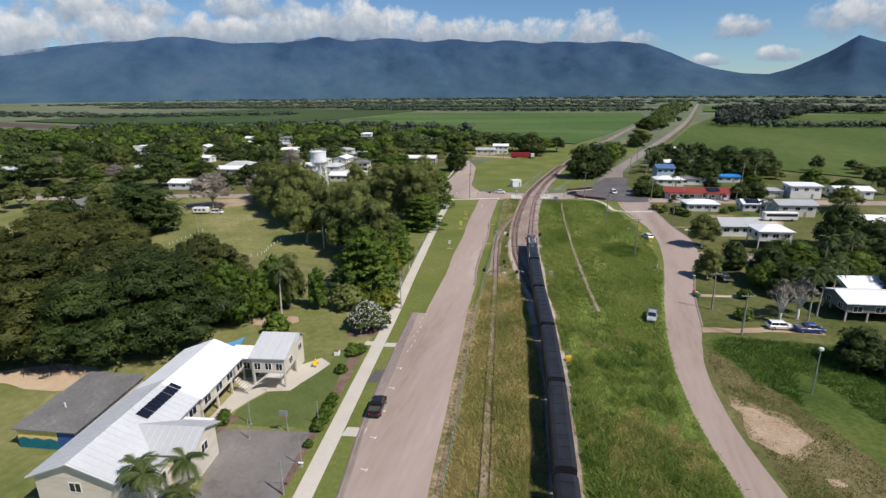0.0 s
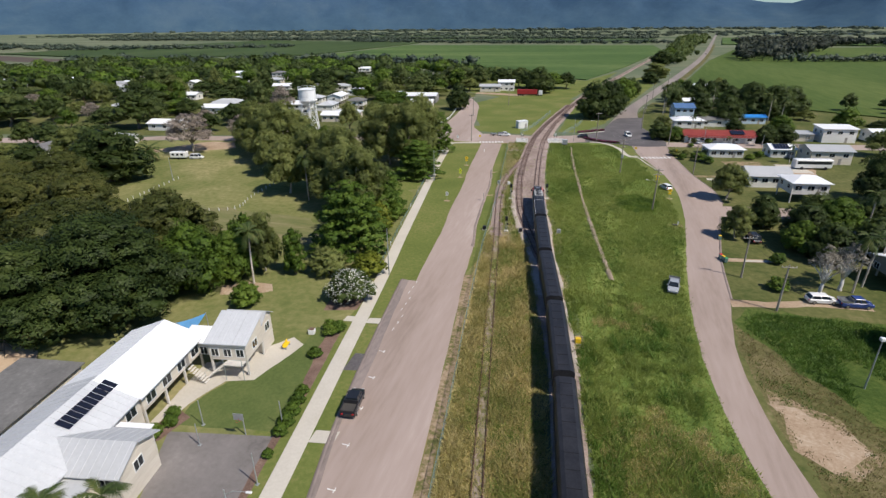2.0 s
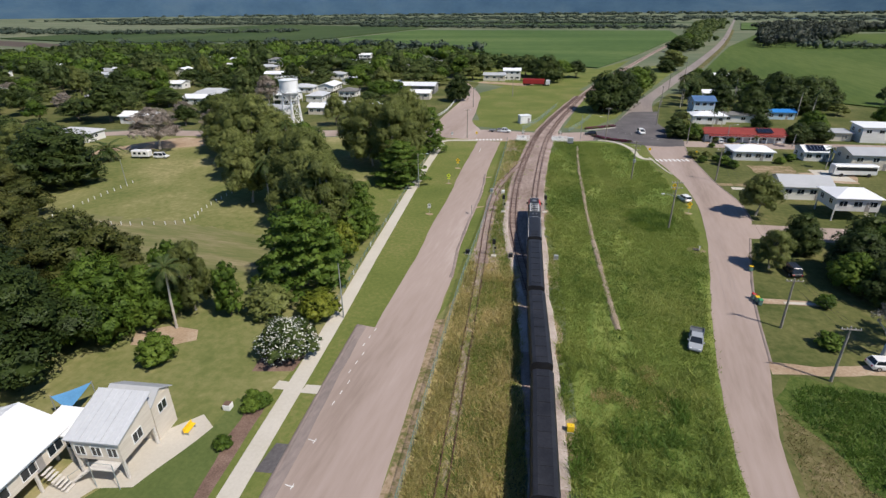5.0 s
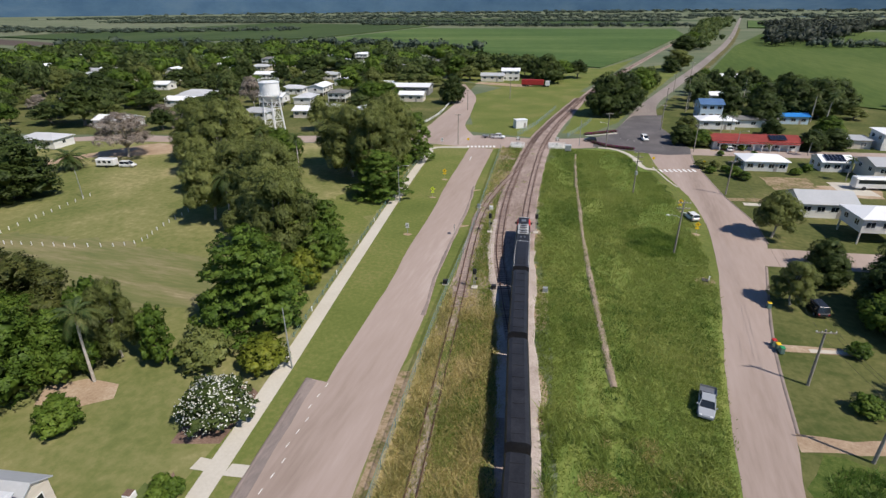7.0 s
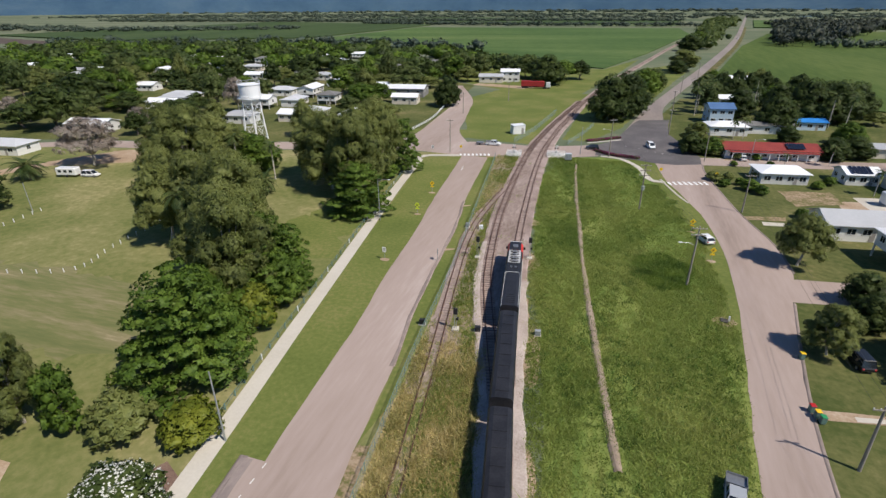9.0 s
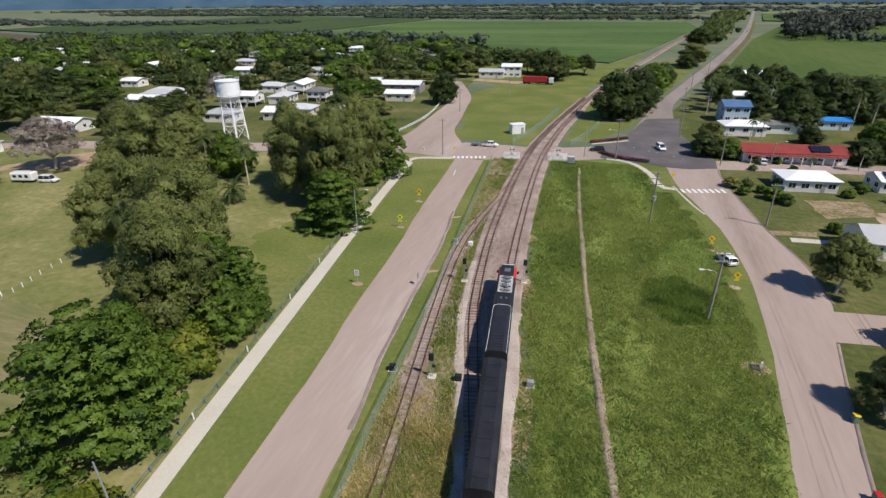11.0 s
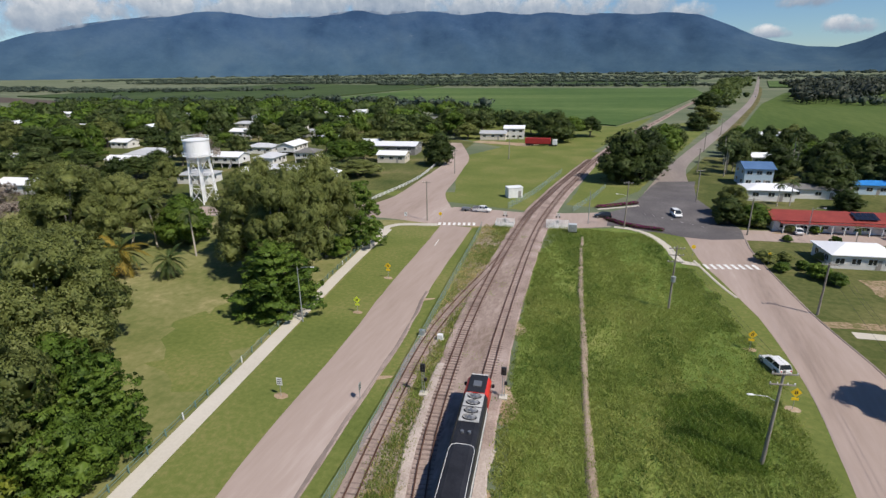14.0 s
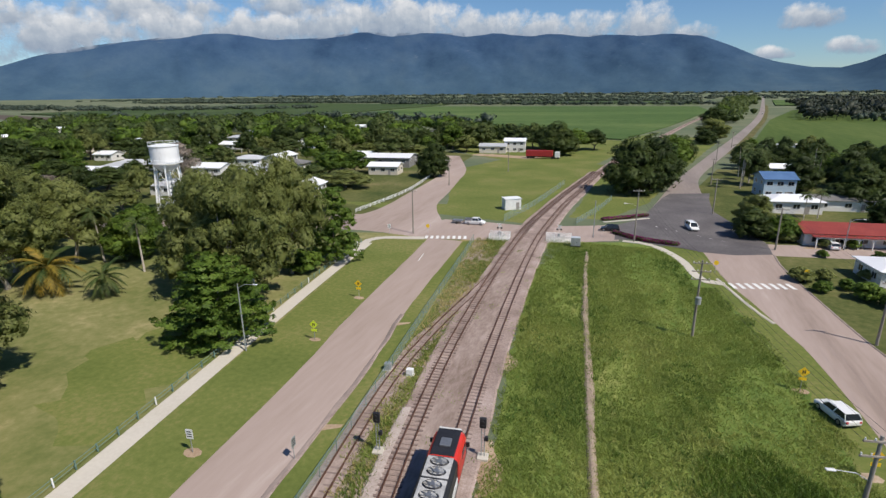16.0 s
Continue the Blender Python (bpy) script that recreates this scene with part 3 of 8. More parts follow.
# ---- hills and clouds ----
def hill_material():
    """Far forested slopes with distance haze painted in: bluer high up, paler low down, and bare rock faces near the
    crest.
    """
    m = bpy.data.materials.new("hazy_hill")
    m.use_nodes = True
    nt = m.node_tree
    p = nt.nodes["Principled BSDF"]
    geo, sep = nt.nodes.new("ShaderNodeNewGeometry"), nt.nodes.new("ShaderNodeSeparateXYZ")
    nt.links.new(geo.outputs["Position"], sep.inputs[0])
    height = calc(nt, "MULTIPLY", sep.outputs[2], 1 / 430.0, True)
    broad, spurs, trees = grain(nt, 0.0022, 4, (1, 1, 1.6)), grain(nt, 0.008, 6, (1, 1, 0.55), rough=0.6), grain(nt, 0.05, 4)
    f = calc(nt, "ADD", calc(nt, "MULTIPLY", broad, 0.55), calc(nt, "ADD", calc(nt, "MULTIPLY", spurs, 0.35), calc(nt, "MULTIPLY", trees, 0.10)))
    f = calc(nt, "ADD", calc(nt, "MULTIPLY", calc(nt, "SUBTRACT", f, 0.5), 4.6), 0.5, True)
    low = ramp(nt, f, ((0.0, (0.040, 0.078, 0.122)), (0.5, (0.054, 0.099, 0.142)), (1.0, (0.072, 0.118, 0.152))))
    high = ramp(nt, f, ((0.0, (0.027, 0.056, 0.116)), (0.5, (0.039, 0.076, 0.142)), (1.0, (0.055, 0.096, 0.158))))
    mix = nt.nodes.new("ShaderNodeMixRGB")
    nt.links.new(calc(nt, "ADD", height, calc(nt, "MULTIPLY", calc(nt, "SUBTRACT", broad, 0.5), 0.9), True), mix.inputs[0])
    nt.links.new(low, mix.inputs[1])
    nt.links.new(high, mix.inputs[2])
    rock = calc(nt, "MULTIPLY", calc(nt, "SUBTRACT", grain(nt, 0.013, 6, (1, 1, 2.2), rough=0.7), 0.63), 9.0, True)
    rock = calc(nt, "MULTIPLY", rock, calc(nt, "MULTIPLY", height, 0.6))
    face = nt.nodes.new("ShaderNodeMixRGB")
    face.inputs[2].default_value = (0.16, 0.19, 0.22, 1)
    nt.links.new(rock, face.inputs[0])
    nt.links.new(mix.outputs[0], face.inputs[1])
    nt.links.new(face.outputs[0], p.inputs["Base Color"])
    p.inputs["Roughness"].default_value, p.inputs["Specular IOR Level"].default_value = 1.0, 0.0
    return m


RIDGE = [(-80, 0.6), (-66, 1.2), (-60, 1.7), (-58.2, 2.2), (-55.9, 3.0), (-54.2, 3.45), (-52.2, 3.9), (-50.4, 4.2), (-47.2, 4.65), (-45.6, 4.95), (-44, 5.1), (-41.7, 5.3), (-38.8, 5.32), (-36.7, 5.1), (-34.8, 4.92), (-32.5, 5.05), (-30.4, 5.35), (-28.2, 5.6), (-24.7, 5.6), (-20.5, 5.5), (-14.7, 5.4), (-8.9, 5.2), (-3.2, 4.95), (1.5, 4.85), (4.2, 4.65), (6.9, 3.6), (9.1, 2.6), (10.7, 2.1), (13.1, 1.62), (15.2, 1.5), (16.7, 1.9), (17.8, 2.4), (19.4, 3.2), (21.2, 4.4), (22.8, 3.8), (27, 2.9), (40, 1.5), (60, 0.8)]
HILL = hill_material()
bm = bmesh.new()
AZ, RINGS = np.arange(-80, 60.1, 0.4), 30
grid = []
for a in AZ:
    el = np.interp(a, [r[0] for r in RIDGE], [r[1] for r in RIDGE])
    top = math.tan(radians(el)) * 4460 + 38
    line = []
    for k in range(RINGS + 1):
        s = k / RINGS
        r = 3900 + 560 * s
        q = Vector((math.sin(radians(a)) * r, math.cos(radians(a)) * r, 0)) / 420
        spur = noise.fractal(Vector((a * 0.19 + 0.55 * noise.noise(q) + s * 0.5, s * 0.9, 3)), 1.0, 2.0, 5)
        h = top * (s**1.2) * (1 + 0.36 * spur * (1 - s) ** 0.75)
        if k == 0:
            h = 6
        line.append(bm.verts.new((math.sin(radians(a)) * r, math.cos(radians(a)) * r, h + 4 * noise.noise(q * 9) * (0 < s < 0.97))))
    grid.append(line)
for u, v in zip(grid, grid[1:]):
    for k in range(RINGS):
        bm.faces.new((u[k], v[k], v[k + 1], u[k + 1]))
bmesh.ops.recalc_face_normals(bm, faces=bm.faces[:])
for f in bm.faces:
    f.smooth = True
if sum(f.normal.z for f in bm.faces) < 0:
    bmesh.ops.reverse_faces(bm, faces=bm.faces[:])
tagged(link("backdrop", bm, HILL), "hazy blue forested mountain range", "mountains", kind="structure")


def cloud_material():
    m = bpy.data.materials.new("cumulus_cloud")
    m.use_nodes = True
    nt = m.node_tree
    nt.nodes.clear()
    tc = nt.nodes.new("ShaderNodeTexCoord")
    sep = nt.nodes.new("ShaderNodeSeparateXYZ")
    nt.links.new(tc.outputs["Generated"], sep.inputs[0])
    u, v = calc(nt, "SUBTRACT", sep.outputs[0], 0.5), calc(nt, "SUBTRACT", sep.outputs[2], 0.36)
    low = calc(nt, "MULTIPLY", calc(nt, "LESS_THAN", v, 0.0), 1.2)
    vv = calc(nt, "MULTIPLY", calc(nt, "MULTIPLY", v, v), calc(nt, "ADD", low, 2.6))
    body = calc(nt, "SUBTRACT", 1.02, calc(nt, "ADD", calc(nt, "MULTIPLY", calc(nt, "MULTIPLY", u, u), 4.4), calc(nt, "MULTIPLY", vv, 1.5)))
    n1, n2 = grain(nt, 0.0052, 8, rough=0.6), grain(nt, 0.016, 6, rough=0.6)
    d = calc(nt, "ADD", body, calc(nt, "MULTIPLY", calc(nt, "SUBTRACT", n1, 0.5), 2.6))
    alpha = calc(nt, "MULTIPLY", calc(nt, "SUBTRACT", d, 0.40), 1.9, True)
    side = calc(nt, "MULTIPLY", calc(nt, "SUBTRACT", 0.5, calc(nt, "ABSOLUTE", u)), 5.0, True)
    alpha = calc(nt, "MULTIPLY", alpha, calc(nt, "MULTIPLY", side, side))
    alpha = calc(nt, "MULTIPLY", alpha, calc(nt, "MULTIPLY", calc(nt, "SUBTRACT", 0.64, v), 5.0, True))
    alpha = calc(nt, "MULTIPLY", alpha, calc(nt, "MULTIPLY", calc(nt, "ADD", v, 0.36), 7.0, True))
    # Cards glow by themselves; sunlit tops and shaded bases come from this ramp.
    shade = calc(nt, "ADD", calc(nt, "MULTIPLY", v, 1.1), calc(nt, "ADD", calc(nt, "MULTIPLY", n2, 0.55), calc(nt, "MULTIPLY", n1, 0.35)))
    col = ramp(nt, shade, ((0.15, (0.25, 0.32, 0.43)), (0.48, (0.42, 0.48, 0.56)), (0.85, (0.76, 0.77, 0.79))))
    em, tr, mix, out = (nt.nodes.new(k) for k in ("ShaderNodeEmission", "ShaderNodeBsdfTransparent", "ShaderNodeMixShader", "ShaderNodeOutputMaterial"))
    nt.links.new(col, em.inputs[0])
    nt.links.new(alpha, mix.inputs[0])
    nt.links.new(tr.outputs[0], mix.inputs[1])
    nt.links.new(em.outputs[0], mix.inputs[2])
    nt.links.new(mix.outputs[0], out.inputs[0])
    return m


CLOUD = cloud_material()


def cloud(az, el, wide, high, far):
    a = radians(az)
    w, h = far * math.tan(radians(wide)) / 2, far * math.tan(radians(high))
    far = 4456 + (az * 7.3) % 3 if far < 4500 else far
    eye = Vector((math.sin(a) * far, math.cos(a) * far, far * math.tan(radians(el)) + 40))
    bm = bmesh.new()
    n = 12
    rows = [[bm.verts.new((w * (2 * k / n - 1), 0.03 * w * math.sin(9 * k / n), z)) for k in range(n + 1)] for z in (0, h)]
    for k in range(n):
        bm.faces.new((rows[0][k], rows[0][k + 1], rows[1][k + 1], rows[1][k]))
    ob = link("backdrop", bm, CLOUD)
    ob.matrix_world = Matrix.Translation(eye) @ Matrix.Rotation(-a, 4, "Z")
    return tagged(ob, "white cumulus cloud bank over the mountains", "cloud", kind="structure")


for row in ((-64, 1.6, 24, 6.5, 4450), (-53, 2.6, 20, 5.6, 4350), (-46, 3.6, 17, 5.0, 4400), (-38, 4.0, 17, 4.8, 4330), (-31, 4.2, 14, 5.4, 4420), (-25, 4.3, 16, 6.6, 4370), (-18, 4.2, 16, 5.0, 4360), (-12, 4.1, 14, 4.6, 4300), (-6.5, 3.9, 11, 4.4, 4410), (-1.0, 3.7, 11, 5.2, 4340), (3.8, 3.9, 5.0, 2.6, 4450)):
    cloud(*row)
for row in ((12.6, 4.4, 7, 3.2, 4680), (15.6, 2.3, 5, 2.2, 4700), (10.2, 2.2, 6, 1.6, 4720), (21.5, 3.6, 11, 5.6, 4650), (28, 3.0, 12, 7, 4660), (-74, 1.8, 24, 8, 4600), (-60, 4.4, 22, 4.5, 4620), (-47, 5.4, 20, 4.6, 4640), (-34, 6.4, 14, 4, 4650)):
    cloud(*row)


# ---- trees ----
RNG = np.random.default_rng(7)


def unit(a):
    return a / np.maximum(np.linalg.norm(a, axis=-1, keepdims=True), 1e-6)


ICO = bmesh.new()
bmesh.ops.create_icosphere(ICO, subdivisions=1, radius=1)
ICO_V = np.array([v.co[:] for v in ICO.verts])
ICO_F = [[v.index for v in f.verts] for f in ICO.faces]
ICO.free()
BALL = bmesh.new()
bmesh.ops.create_icosphere(BALL, subdivisions=2, radius=1)
BALL_V = np.array([v.co[:] for v in BALL.verts])
BALL_F = [[v.index for v in f.verts] for f in BALL.faces]
BALL.free()


class Leaves:
    """Gathers leaf blades and the dense inner masses of one crown."""

    def __init__(self):
        self.verts, self.faces, self.count, self.normals = [], [], 0, []

    def add(self, verts, faces, normals=None):
        self.verts.append(verts)
        self.normals.append(np.zeros((len(verts), 3)) if normals is None else normals)
        self.faces.extend([[i + self.count for i in f] for f in faces])
        self.count += len(verts)

    def blades(self, at, out, size, droop=0.0, slim=0.5):
        n = len(at)
        if not n:
            return
        nrm = unit(out * 0.7 + RNG.normal(0, 0.55, (n, 3)) + (0, 0, 0.45))
        soft = unit(out + RNG.normal(0, 0.2, (n, 3)) + (0, 0, 0.3))
        nrm *= np.where((nrm * soft).sum(1, keepdims=True) < 0, -1, 1)
        u = unit(np.cross(nrm, RNG.normal(0, 1, (n, 3))))
        u[:, 2] -= droop
        v = np.cross(nrm, u)
        s = size * RNG.uniform(0.65, 1.35, (n, 1))
        quad = np.stack([at - u * s * 0.5, at - v * s * slim * 0.5, at + u * s * 0.5, at + v * s * slim * 0.5], 1).reshape(-1, 3)
        self.add(quad, np.arange(4 * n).reshape(-1, 4).tolist(), np.repeat(soft, 4, 0))

    def dome(self, c, r, clumps, per, size, slim=0.8, core=0.68):
        """A closed, gently bulging dome of fine foliage over a full inner mass."""
        c, r = np.array(c, float), np.array(r, float)
        d = unit(RNG.normal(0, 1, (clumps, 3)))
        d[:, 2] = np.abs(d[:, 2]) * np.where(RNG.random(clumps) < 0.72, 1, -0.7)
        heads = c + unit(d) * r * RNG.uniform(0.8, 1.0, (clumps, 1))
        rc = 0.27 * float(np.mean(r[:2])) * RNG.uniform(0.6, 1.4, (clumps, 1))
        dd, hh, rr = np.repeat(unit(d), per, 0), np.repeat(heads, per, 0), np.repeat(rc, per, 0)
        e = unit(RNG.normal(0, 1, (clumps * per, 3)) + dd * 0.8 + (0, 0, 0.2))
        at = hh + e * rr * RNG.uniform(0.4, 1.1, (clumps * per, 1)) * (1, 1, 0.85)
        self.leaves(at, unit(e * 0.5 + dd * 0.85), size, 0.15, slim)
        k = BALL_V * (1 + 0.22 * RNG.normal(0, 1, (len(BALL_V), 1))) * r * core + c
        self.add(k, BALL_F, unit(unit((k - c) / r) * 0.8 + RNG.normal(0, 0.75, k.shape)))

    def lobe(self, c, r, clumps, per, size, droop=0.0, core=0.6, slim=0.55, flat=False):
        """One bulging mass of foliage: small tufts of leaves over a ragged inner mass."""
        c, r = np.array(c, float), np.array(r, float)
        d = unit(RNG.normal(0, 1, (clumps, 3)))
        d[:, 2] = np.abs(d[:, 2]) * np.where(RNG.random(clumps) < 0.8, 1, -0.6)
        d = unit(d)
        heads = c + d * r * RNG.uniform(0.62, 0.98, (clumps, 1))
        rc = 0.36 * float(np.mean(r[:2])) * RNG.uniform(0.65, 1.35, (clumps, 1))
        dd, hh, rr = np.repeat(d, per, 0), np.repeat(heads, per, 0), np.repeat(rc, per, 0)
        e = unit(RNG.normal(0, 1, (clumps * per, 3)) + dd * 0.9 + (0, 0, 0.25))
        at = hh + e * rr * RNG.uniform(0.55, 1.05, (clumps * per, 1)) * (1, 1, 0.35 if flat else 0.8)
        self.leaves(at, unit(e * 0.75 + dd * 0.6), size, droop, slim)
        if core:
            k = BALL_V * (1 + 0.2 * RNG.normal(0, 1, (len(BALL_V), 1))) * r * core + c
            self.add(k, BALL_F, unit(unit((k - c) / r) + RNG.normal(0, 0.3, k.shape)))

    def leaves(self, at, out, size, droop, slim):
        """Three-cornered leaf sprays, lit along the tuft's own roundness."""
        n = len(at)
        soft = unit(out + RNG.normal(0, 0.16, (n, 3)) + (0, 0, 0.25))
        nrm = unit(out * 0.7 + RNG.normal(0, 0.5, (n, 3)) + (0, 0, 0.4))
        nrm *= np.where((nrm * soft).sum(1, keepdims=True) < 0, -1, 1)
        u = unit(np.cross(nrm, RNG.normal(0, 1, (n, 3))))
        u[:, 2] -= droop
        v = np.cross(nrm, u)
        s = size * RNG.uniform(0.7, 1.4, (n, 1))
        tri = np.stack([at - u * s * 0.5 - v * s * slim * 0.5, at + u * s * 0.65, at - u * s * 0.45 + v * s * slim * 0.5], 1).reshape(-1, 3)
        self.add(tri, np.arange(3 * n).reshape(-1, 3).tolist(), np.repeat(soft, 3, 0))

    def mesh(self, name, material, parent=None):
        v = np.concatenate(self.verts)
        me = bpy.data.meshes.new(name)
        me.from_pydata(v.tolist(), [], self.faces)
        me.materials.append(material)
        nrm = np.concatenate(self.normals)
        if np.abs(nrm).sum(1).min() > 0:
            me.shade_smooth()
            me.normals_split_custom_set_from_vertices(nrm.tolist())
        ob = new(name, me)
        ob.parent = parent
        return ob


def tube(bm, pts, radii, sides=7):
    prev = None
    for k, (p, r) in enumerate(zip(pts, radii)):
        t = (Vector(pts[min(k + 1, len(pts) - 1)]) - Vector(pts[max(k - 1, 0)])).normalized()
        a = t.orthogonal().normalized()
        if prev is not None:
            a = (last - t * last.dot(t)).normalized()
        last = a
        b = t.cross(a)
        ring = [bm.verts.new(Vector(p) + (a * math.cos(q) + b * math.sin(q)) * r) for q in (2 * math.pi * j / sides for j in range(sides))]
        if prev is None:
            bm.faces.new(ring[::-1])
        else:
            for j in range(sides):
                bm.faces.new((prev[j], prev[(j + 1) % sides], ring[(j + 1) % sides], ring[j]))
        prev = ring
    bm.faces.new(prev)


def trunk(parent, heads, material, fork=0.3, r=0.32, lean=0.4, name="trunk"):
    """A tapered trunk that forks into limbs towards the crown's masses."""
    bm = bmesh.new()
    top = Vector((RNG.normal(0, lean), RNG.normal(0, lean), 10 * fork))
    tube(bm, [(0, 0, -0.15), (0.02, 0, 0.25), top * 0.5 + Vector((RNG.normal(0, 0.1), 0, 0)), top], [r * 1.35, r, r * 0.85, r * 0.7], 9)
    for h in heads:
        h = Vector(h)
        mid = top.lerp(h, 0.5) + Vector((RNG.normal(0, 0.25), RNG.normal(0, 0.25), 0.3))
        tube(bm, [top - Vector((0, 0, 0.3)), mid, h], [r * 0.5, r * 0.32, r * 0.1], 6)
    ob = link(name, bm, material, parent)
    for f in ob.data.polygons:
        f.use_smooth = True
    return ob


PROTOS = {}


def ring_heads(n, rad, z, jit=0.12):
    a = RNG.uniform(0, 6.28)
    return [(math.cos(a + 6.283 * k / n) * rad * (1 + RNG.normal(0, jit)), math.sin(a + 6.283 * k / n) * rad * (1 + RNG.normal(0, jit)), z + RNG.normal(0, 0.35)) for k in range(n)]


def proto(kind, k):
    """A tree 10 m high and 10 m across, of one kind, kept aside to be copied."""
    if (kind, k) in PROTOS:
        return PROTOS[kind, k]
    root = new("palm_tree" if "palm" in kind else "shrub" if kind in ("shrub", "gold_bush", "hedge_bush") else "tree")
    lv = Leaves()
    if kind == "broad":
        heads = ring_heads(9, 3.6, 4.9, 0.16) + ring_heads(7, 2.3, 6.9, 0.2) + ring_heads(3, 0.9, 8.3) + ring_heads(8, 4.0, 3.2, 0.16)
        for h in heads:
            r = RNG.uniform(1.25, 1.9)
            lv.dome(h, (r, r, r * 0.85), 74, 26, 0.165, core=0.64)
        lv.mesh("crown", LEAF_SHADE if k else LEAF_DARK, root)
        trunk(root, heads[:9], BARK, 0.22, 0.42)
    elif kind == "round":
        heads = ring_heads(7, 3.1, 4.0) + ring_heads(6, 2.7, 2.1) + ring_heads(5, 1.8, 6.4) + [(0, 0, 7.9)]
        for h in heads:
            r = RNG.uniform(1.5, 2.1)
            lv.dome(h, (r, r, r * 0.92), 54, 20, 0.22, core=0.64)
        lv.mesh("crown", LEAF_GREEN if k % 2 else LEAF_DARK, root)
        trunk(root, heads[:7], BARK, 0.2, 0.3)
    elif kind == "gum":
        heads = ring_heads(7, 3.0, 5.0, 0.25) + ring_heads(6, 2.3, 7.0, 0.25) + ring_heads(3, 1.0, 8.8, 0.3) + ring_heads(4, 3.5, 3.6, 0.2)
        for h in heads:
            r = RNG.uniform(1.2, 2.0)
            lv.dome(h, (r, r, r * 0.78), 70, 26, 0.16, core=0.66)
        lv.mesh("crown", LEAF_OLIVE, root)
        trunk(root, heads, PALE_BARK, 0.3, 0.24, 0.5)
    elif kind == "tiered":
        heads = []
        for j in range(8):
            z, rad = 0.9 + j * 1.12, 4.0 * (1 - (j / 9.0) ** 1.5) + 0.2
            n = max(3, int(rad * 2.6))
            for h in ring_heads(n, rad * 0.78, z + 0.3, 0.2):
                lv.lobe(h, (1.3, 1.3, 0.45), 13, 32, 0.22, droop=0.35, core=0, slim=0.8, flat=True)
                heads.append(h)
            lv.lobe((0, 0, z), (rad * 0.6, rad * 0.6, 0.7), 12, 16, 0.28, core=0.3)
        lv.lobe((0, 0, 9.5), (0.7, 0.7, 0.6), 10, 10, 0.4)
        lv.mesh("crown", LEAF_LAYER, root)
        trunk(root, [(0, 0, 8.5)], BARK, 0.3, 0.28, 0.1)
    elif kind == "column":
        heads = []
        for j in range(7):
            for h in ring_heads(4, 2.6 - 0.22 * j, 1.4 + j * 1.15, 0.2):
                lv.lobe(h, (1.5, 1.5, 1.0), 12, 12, 0.5, droop=0.2)
                heads.append(h)
        lv.lobe((0, 0, 9.2), (1.0, 1.0, 0.8), 12, 12, 0.45)
        lv.mesh("crown", LEAF_GREEN, root)
        trunk(root, heads[::4], BARK, 0.3, 0.3, 0.1)
    elif kind == "pale":
        heads = ring_heads(6, 1.9, 7.2, 0.25) + ring_heads(5, 3.0, 6.4, 0.2) + ring_heads(3, 0.8, 8.6)
        for h in heads:
            lv.lobe(h, (1.15, 1.15, 1.2), 16, 16, 0.3, core=0, slim=0.3)
        lv.mesh("crown", LEAF_GREY, root)
        trunk(root, heads, WHITE_BARK, 0.26, 0.42, 0.1)
    elif kind == "rosy":
        heads = ring_heads(9, 3.4, 4.6, 0.2) + ring_heads(7, 2.2, 6.8, 0.2) + ring_heads(3, 0.9, 8.4)
        for h in heads:
            lv.lobe(h, (1.4, 1.4, 1.2), 30, 28, 0.24, core=0, slim=0.5)
        lv.mesh("crown", LEAF_ROSY, root)
        trunk(root, heads, PALE_BARK, 0.25, 0.25)
    elif kind in ("shrub", "gold_bush", "hedge_bush", "blossom"):
        heads = ring_heads(7, 3.2, 3.6) + ring_heads(5, 2.1, 6.0) + [(0, 0, 7.4)]
        for h in heads:
            lv.lobe(h, (2.0, 2.0, 2.2), 22, 12, 0.75, core=0.62)
        lv.mesh("crown", {"gold_bush": LEAF_YELLOW, "blossom": LEAF_DARK, "hedge_bush": LEAF_GREEN}.get(kind, LEAF_OLIVE if k % 2 else LEAF_GREEN), root)
        if kind == "blossom":
            fl = Leaves()
            for h in heads:
                d = unit(RNG.normal(0, 1, (170, 3)) + (0, 0, 0.5))
                fl.blades(np.array(h) + d * (2.1, 2.1, 2.35) * RNG.uniform(0.95, 1.15, (170, 1)), d, 0.3, 0, 0.9)
            fl.mesh("blossom", FLOWER, root)
        trunk(root, heads[:5], BARK, 0.14, 0.35, 0.1)
    elif kind in ("palm", "gold_palm", "fan_palm"):
        tall = kind == "palm"
        bm = bmesh.new()
        crown_z = 8.4 if tall else 3.6
        bend = RNG.normal(0, 0.25)
        r = 0.16 if tall else 0.32
        tube(bm, [(0, 0, -0.1), (bend * 0.3, 0, crown_z * 0.5), (bend, 0, crown_z)], [r * 1.3, r, r * 0.85], 9)
        link("trunk", bm, PALE_BARK if tall else BARK, root)
        n = 17 if tall else 34
        for j in range(n):
            yaw = 2.4 * j
            up = RNG.uniform(-0.5, 1.0) if tall else 1.15 - 1.9 * j / n
            long = (2.7 if tall else 4.3) * RNG.uniform(0.85, 1.1)
            lf = Leaves()
            side = np.array([-math.sin(yaw), math.cos(yaw), 0])
            p = np.array([bend, 0, crown_z])
            way = np.array([math.cos(yaw) * math.cos(up), math.sin(yaw) * math.cos(up), math.sin(up)])
            steps = 9
